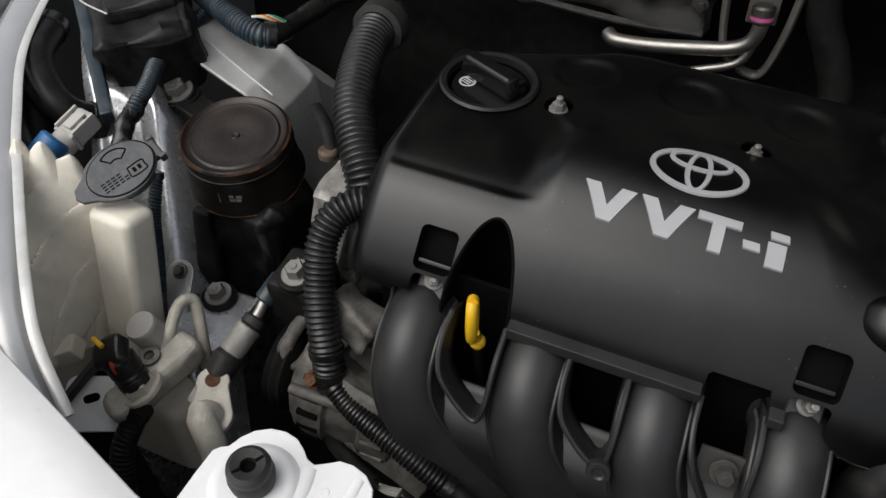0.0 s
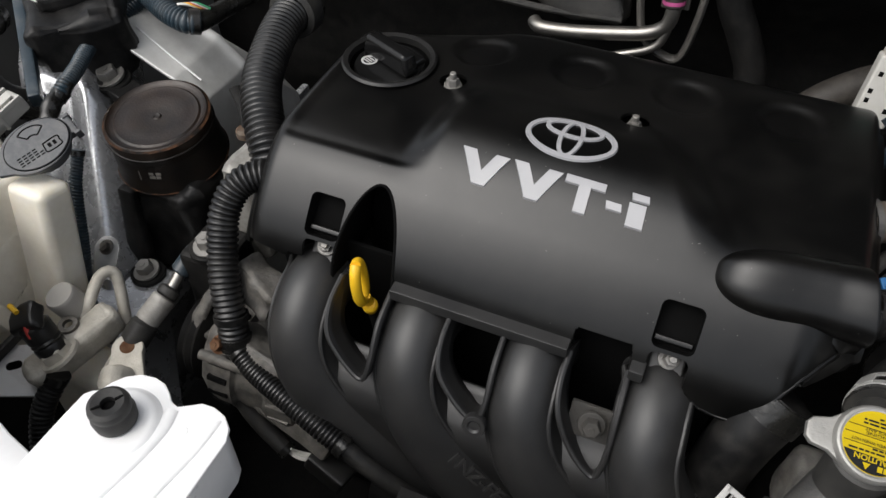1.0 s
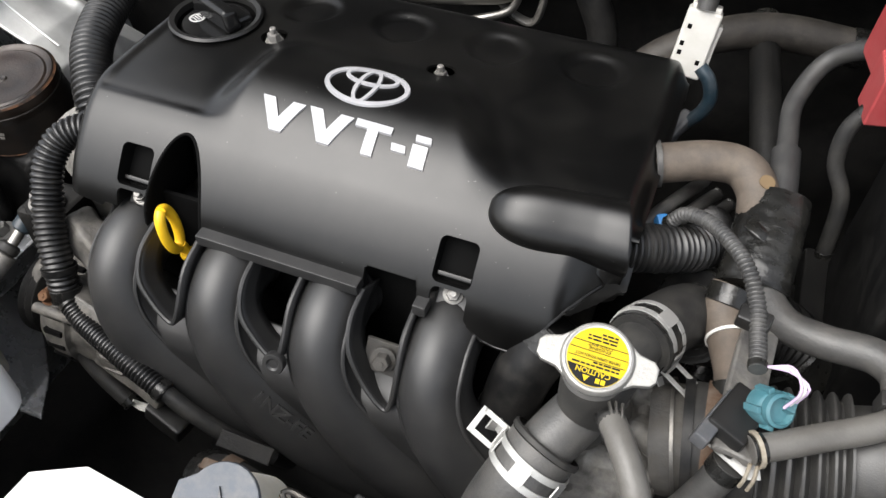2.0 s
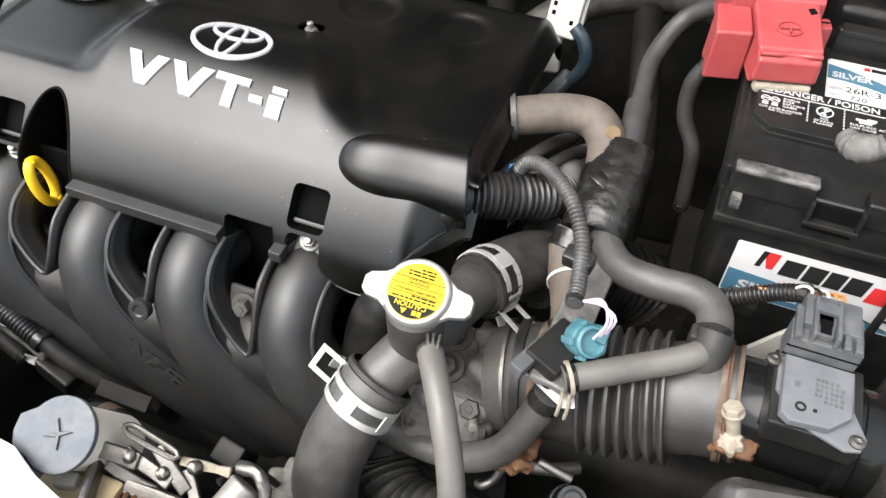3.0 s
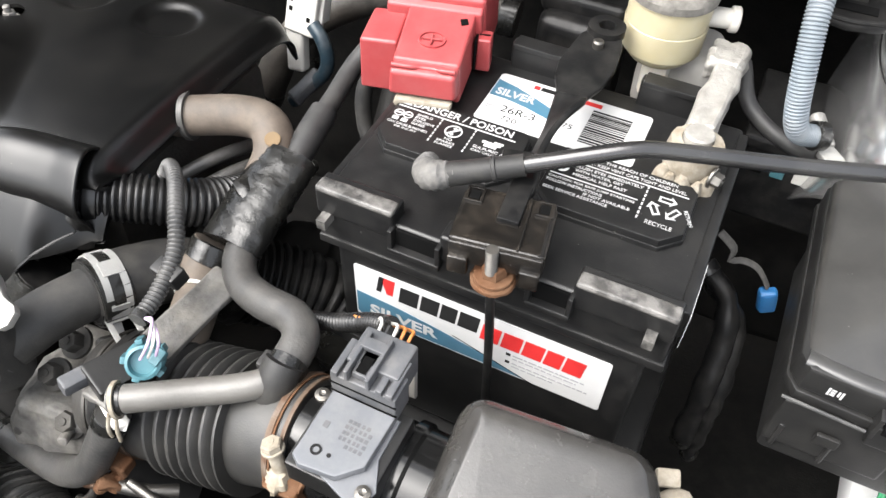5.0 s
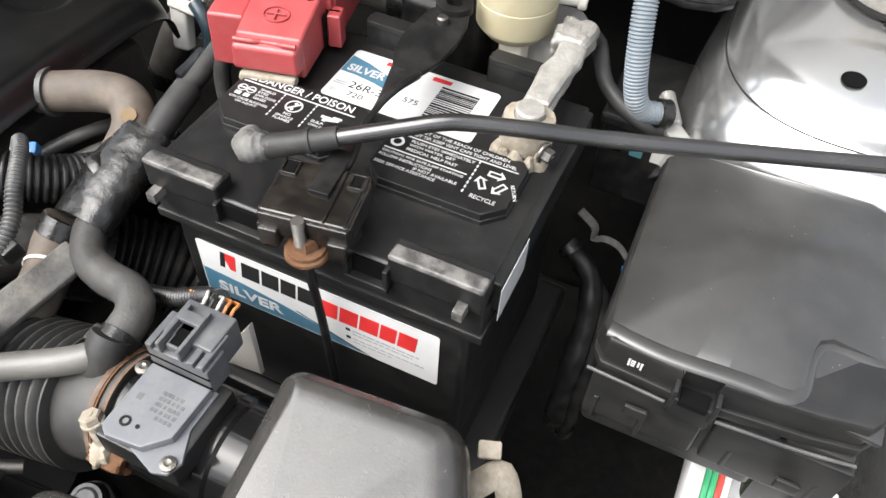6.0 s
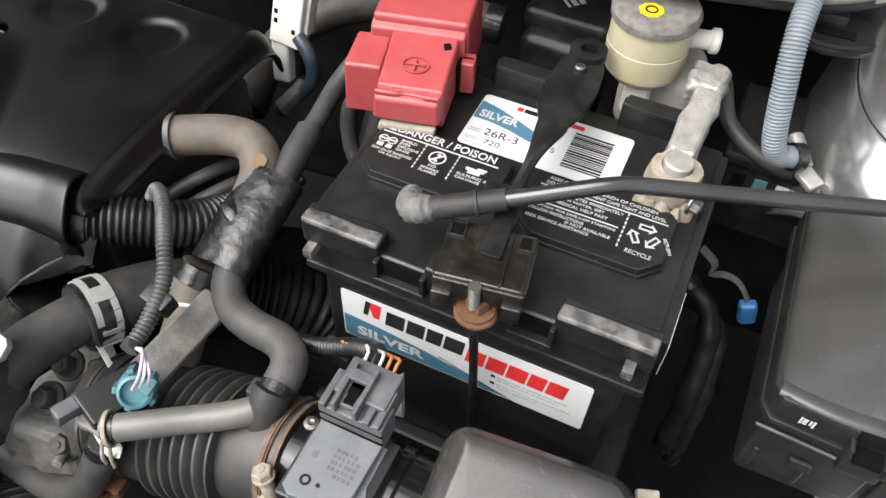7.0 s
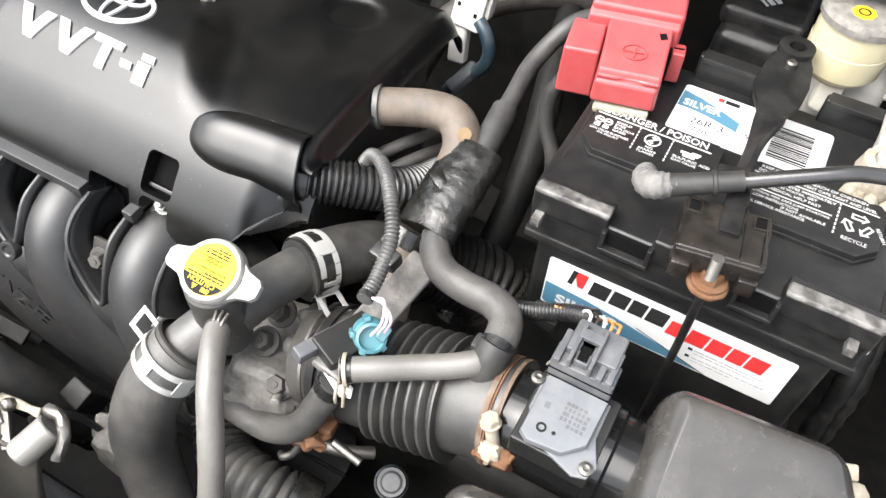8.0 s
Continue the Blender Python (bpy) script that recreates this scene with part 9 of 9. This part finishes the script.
part("stop_hole", drum(0.0043, 0.002, place(-0.0972, 0.1662, 0.7500), 0, 20), M_HOLE, stop)
for k in (-1, 1):
    part("stop_slot", box((0.0016, 0.0050, 0.0010), place(-0.0972, 0.1662, 0.7566, 0, 0, -35) @ place(0, 0.0066 * k, 0), 0.0003), M_HOLE, stop)
part("leg", span((-0.13, 0.08, 0.60), (-0.03, 0.13, 0.71), 0.006), M_WHITE, lb)

# fan shroud filler cap and the latch
star = thing("reservoir_cap", (0.115, 0.178, 0.66), "blue-grey round flip cap with a star relief", "cap")
sm = place(0.1150, 0.1780, 0.684, 24, -6, 12)
part("disc", plate([(0.0235 * math.cos(radians(a)), 0.0235 * math.sin(radians(a))) for a in range(-140, 141, 10)] + [(-0.029, 0.010), (-0.031, 0.0), (-0.029, -0.010)], 0.005, sm, 0.0015), M_STARCAP, star)
for k in range(4):
    part("star_arm", plate([(0, -0.0016), (0.0095, 0), (0, 0.0016)], 0.0022, sm @ place(0, 0, 0.0045, 0, 0, 90 * k + 12), 0.0003), M_WASHCAP, star)
part("neck", drum(0.020, 0.06, sm @ place(0, 0, -0.062), 0.002), M_CREAM, star)

latch = thing("hood_latch", (0.16, 0.19, 0.62), "corroded steel bonnet latch with springs and levers", "latch")


def strip(a, b, w, h, up, mat, amount=0.0012):
    """A worn flat bar from a to b, its broad face towards up."""
    a, b, n = Vector(a), Vector(b), Vector(up)
    x = (b - a).normalized()
    n = (n - x * n.dot(x)).normalized()
    y = n.cross(x)
    c = (a + b) / 2
    m = Matrix(((x.x, y.x, n.x, c.x), (x.y, y.y, n.y, c.y), (x.z, y.z, n.z, c.z), (0, 0, 0, 1)))
    return roughen(cut(box(((b - a).length + w, w, h), m, min(w, h) * 0.3), 3), amount, 120)


UPV = (0.05, -0.55, 0.83)
part("loop_lever", tube([(0.1400, 0.1990, 0.6760), (0.1440, 0.2025, 0.6745), (0.1600, 0.2010, 0.6720), (0.1770, 0.1985, 0.6690), (0.1770, 0.1950, 0.6680), (0.1600, 0.1955, 0.6700), (0.1440, 0.1965, 0.6740), (0.1400, 0.1990, 0.6760)], 0.0019, 0.003, 8), M_STEEL, latch)
part("lever", strip((0.1340, 0.1830, 0.6700), (0.1500, 0.1860, 0.6640), 0.011, 0.004, UPV, M_STEEL), M_STEEL, latch, "pale corroded lever")
part("lever", strip((0.1480, 0.1890, 0.6620), (0.1740, 0.1850, 0.6560), 0.0090, 0.004, UPV, M_STEEL), M_STEEL, latch)
part("lever", strip((0.1400, 0.1790, 0.6600), (0.1660, 0.1780, 0.6500), 0.0070, 0.004, UPV, M_CASTING), M_CASTING, latch)
part("lever", strip((0.1660, 0.1960, 0.6660), (0.1860, 0.1860, 0.6540), 0.0085, 0.004, UPV, M_STEEL), M_STEEL, latch)
part("lever", strip((0.1810, 0.1985, 0.6610), (0.2080, 0.2020, 0.6600), 0.0060, 0.0035, UPV, M_STEEL), M_CRUST, latch, "crusted lever")
part("lever", strip((0.1560, 0.1740, 0.6520), (0.1900, 0.1760, 0.6480), 0.0100, 0.004, UPV, M_STEEL), M_STEEL, latch)
part("lever", strip((0.1860, 0.1930, 0.6560), (0.2000, 0.1780, 0.6460), 0.0075, 0.004, UPV, M_STEEL), M_STEEL, latch)
part("base_plate", roughen(cut(box((0.095, 0.006, 0.060), place(0.180, 0.164, 0.622, -25, 0, 8), 0.002), 3), 0.002, 80), M_STEEL, latch)
part("side_plate", roughen(cut(box((0.006, 0.040, 0.050), place(0.1310, 0.170, 0.642, 0, 8, 20), 0.002), 2), 0.0015, 80), M_STEEL, latch)
part("striker", lathe([(0, 0), (0.0095, 0), (0.0105, 0.001), (0.0105, 0.026), (0.0095, 0.028), (0, 0.028)], aim((0.2230, 0.2000, 0.6580), (0.2130, 0.1740, 0.6480)), 26), M_BOLT, latch, "bright steel roller")
part("striker_fork", roughen(tube([(0.2150, 0.2060, 0.6640), (0.2280, 0.2060, 0.6660), (0.2380, 0.1980, 0.6620), (0.2400, 0.1860, 0.6520)], 0.0042, 0.003, 10), 0.001, 200), M_STEEL, latch)
coil = [(0.150 + 0.0050 * k / 6.0, 0.166 + 0.0075 * math.cos(k * math.pi / 3), 0.645 + 0.0075 * math.sin(k * math.pi / 3)) for k in range(48)]
part("spring", tube(coil, 0.0015, 0.0016, 6), M_RUST, latch)
for p3 in ((0.1500, 0.1870, 0.6660), (0.1725, 0.1870, 0.6600), (0.1900, 0.1960, 0.6635)):
    part("rivet", roughen(lathe([(0, 0.004), (0.003, 0.0035), (0.0046, 0.0015), (0.0046, -0.003), (0, -0.003)], aim(p3, (p3[0], p3[1] - 0.5, p3[2] + 0.8)), 14), 0.0004, 300), M_STEEL, latch)
part("release_cable", tube([(0.205, 0.196, 0.655), (0.212, 0.212, 0.645), (0.222, 0.222, 0.62), (0.23, 0.225, 0.58)], 0.0026, 0.004, 8), M_DEEP, latch)
tanb = thing("latch_block", (0.125, 0.165, 0.61), "tan plastic block beside the bonnet latch", "plastic block")
part("block", span((0.098, 0.150, 0.600), (0.150, 0.176, 0.652), 0.003), M_TAN, tanb)
part("boss", box((0.014, 0.010, 0.008), place(0.118, 0.163, 0.654, 0, 0, 15), 0.002), M_VCAP, tanb)

# things low down in front of the manifold
corded("lower_hose", [(0.02, 0.245, 0.52), (0.05, 0.235, 0.545), (0.075, 0.235, 0.535), (0.10, 0.245, 0.50), (0.12, 0.26, 0.44)], 0.0220, tube([(0.02, 0.245, 0.52), (0.05, 0.235, 0.545), (0.075, 0.235, 0.535), (0.10, 0.245, 0.50), (0.12, 0.26, 0.44)], 0.0220, 0.006, 20), M_RUBBERB, "black lower radiator hose below the manifold", "hose")
lc = thing("spring_clamp", (0.055, 0.236, 0.545), "brown-stained spring clamp on the lower hose", "hose clamp", "spring clamps")
part("band", ring_band(0.0225, 0.012, 0.001, aim((0.045, 0.236, 0.543), (0.07, 0.2345, 0.54)), 36), M_RUSTCLAMP, lc)
part("ear", box((0.014, 0.010, 0.012), place(0.040, 0.235, 0.570, 0, -10, 0), 0.002), M_RUSTCLAMP, lc)
solo("plug", box((0.024, 0.020, 0.030), place(0.166, 0.248, 0.566, 20, 0, -10), 0.003), M_DEEP, "black plug under the manifold", "plug")
# added block that stands in for gravel ground showing below the bay
solo("gravel_block", roughen(cut(box((0.050, 0.030, 0.060), place(0.240, 0.228, 0.585, 0, 0, 0), 0.010, 3), 3), 0.006, 130), M_FIBRE, "speckled grey block in place of gravel ground", "pad")
corded("coolant_pipe", [(0.262, 0.372, 0.690), (0.245, 0.350, 0.655), (0.238, 0.340, 0.610), (0.235, 0.335, 0.560), (0.24, 0.335, 0.50)], 0.0215, tube([(0.262, 0.372, 0.690), (0.245, 0.350, 0.655), (0.238, 0.340, 0.610), (0.235, 0.335, 0.560), (0.24, 0.335, 0.50)], 0.0215, 0.006, 22), M_DEEP, "black coolant hose beside the manifold", "hose")
solo("hose_clamp", ring_band(0.0222, 0.009, 0.001, aim((0.2385, 0.340, 0.612), (0.235, 0.335, 0.56)), 32), M_BLACK, "black clamp on the coolant hose", "hose clamp", "hose clamps")
solo("rusty_bracket", roughen(cut(box((0.046, 0.014, 0.004), place(0.047, 0.267, 0.552, 30, 10, 4), 0.001), 2), 0.0008, 100), M_DARK, "brown rusty bracket in the dark bay", "bracket")
solo("wire_clip", box((0.008, 0.010, 0.010), place(0.3060, 0.4620, 0.7240, 20, 0, 30), 0.0015), M_BLUE, "small blue plastic clip behind the inlet hose", "clip")
low_s = thing("coolant_sensor", (0.413, 0.317, 0.51), "black sensor with a blue-grey top deep in the bay", "sensor")
part("body", drum(0.0125, 0.045, aim((0.405, 0.330, 0.508), (0.4145, 0.315, 0.5525)), 0.003, 24), M_DEEP, low_s)
part("collar", lathe([(0.0126, 0), (0.0140, 0.001), (0.0140, 0.007), (0.0126, 0.008)], aim((0.4095, 0.3225, 0.5290), (0.4145, 0.315, 0.5525)), 24), M_STARCAP, low_s, "blue-grey collar")
part("top", lathe([(0, 0.002), (0.007, 0.002), (0.009, 0), (0.0115, 0)], aim((0.4140, 0.3157, 0.5505), (0.4165, 0.311, 0.5620)), 24), M_CONN, low_s)
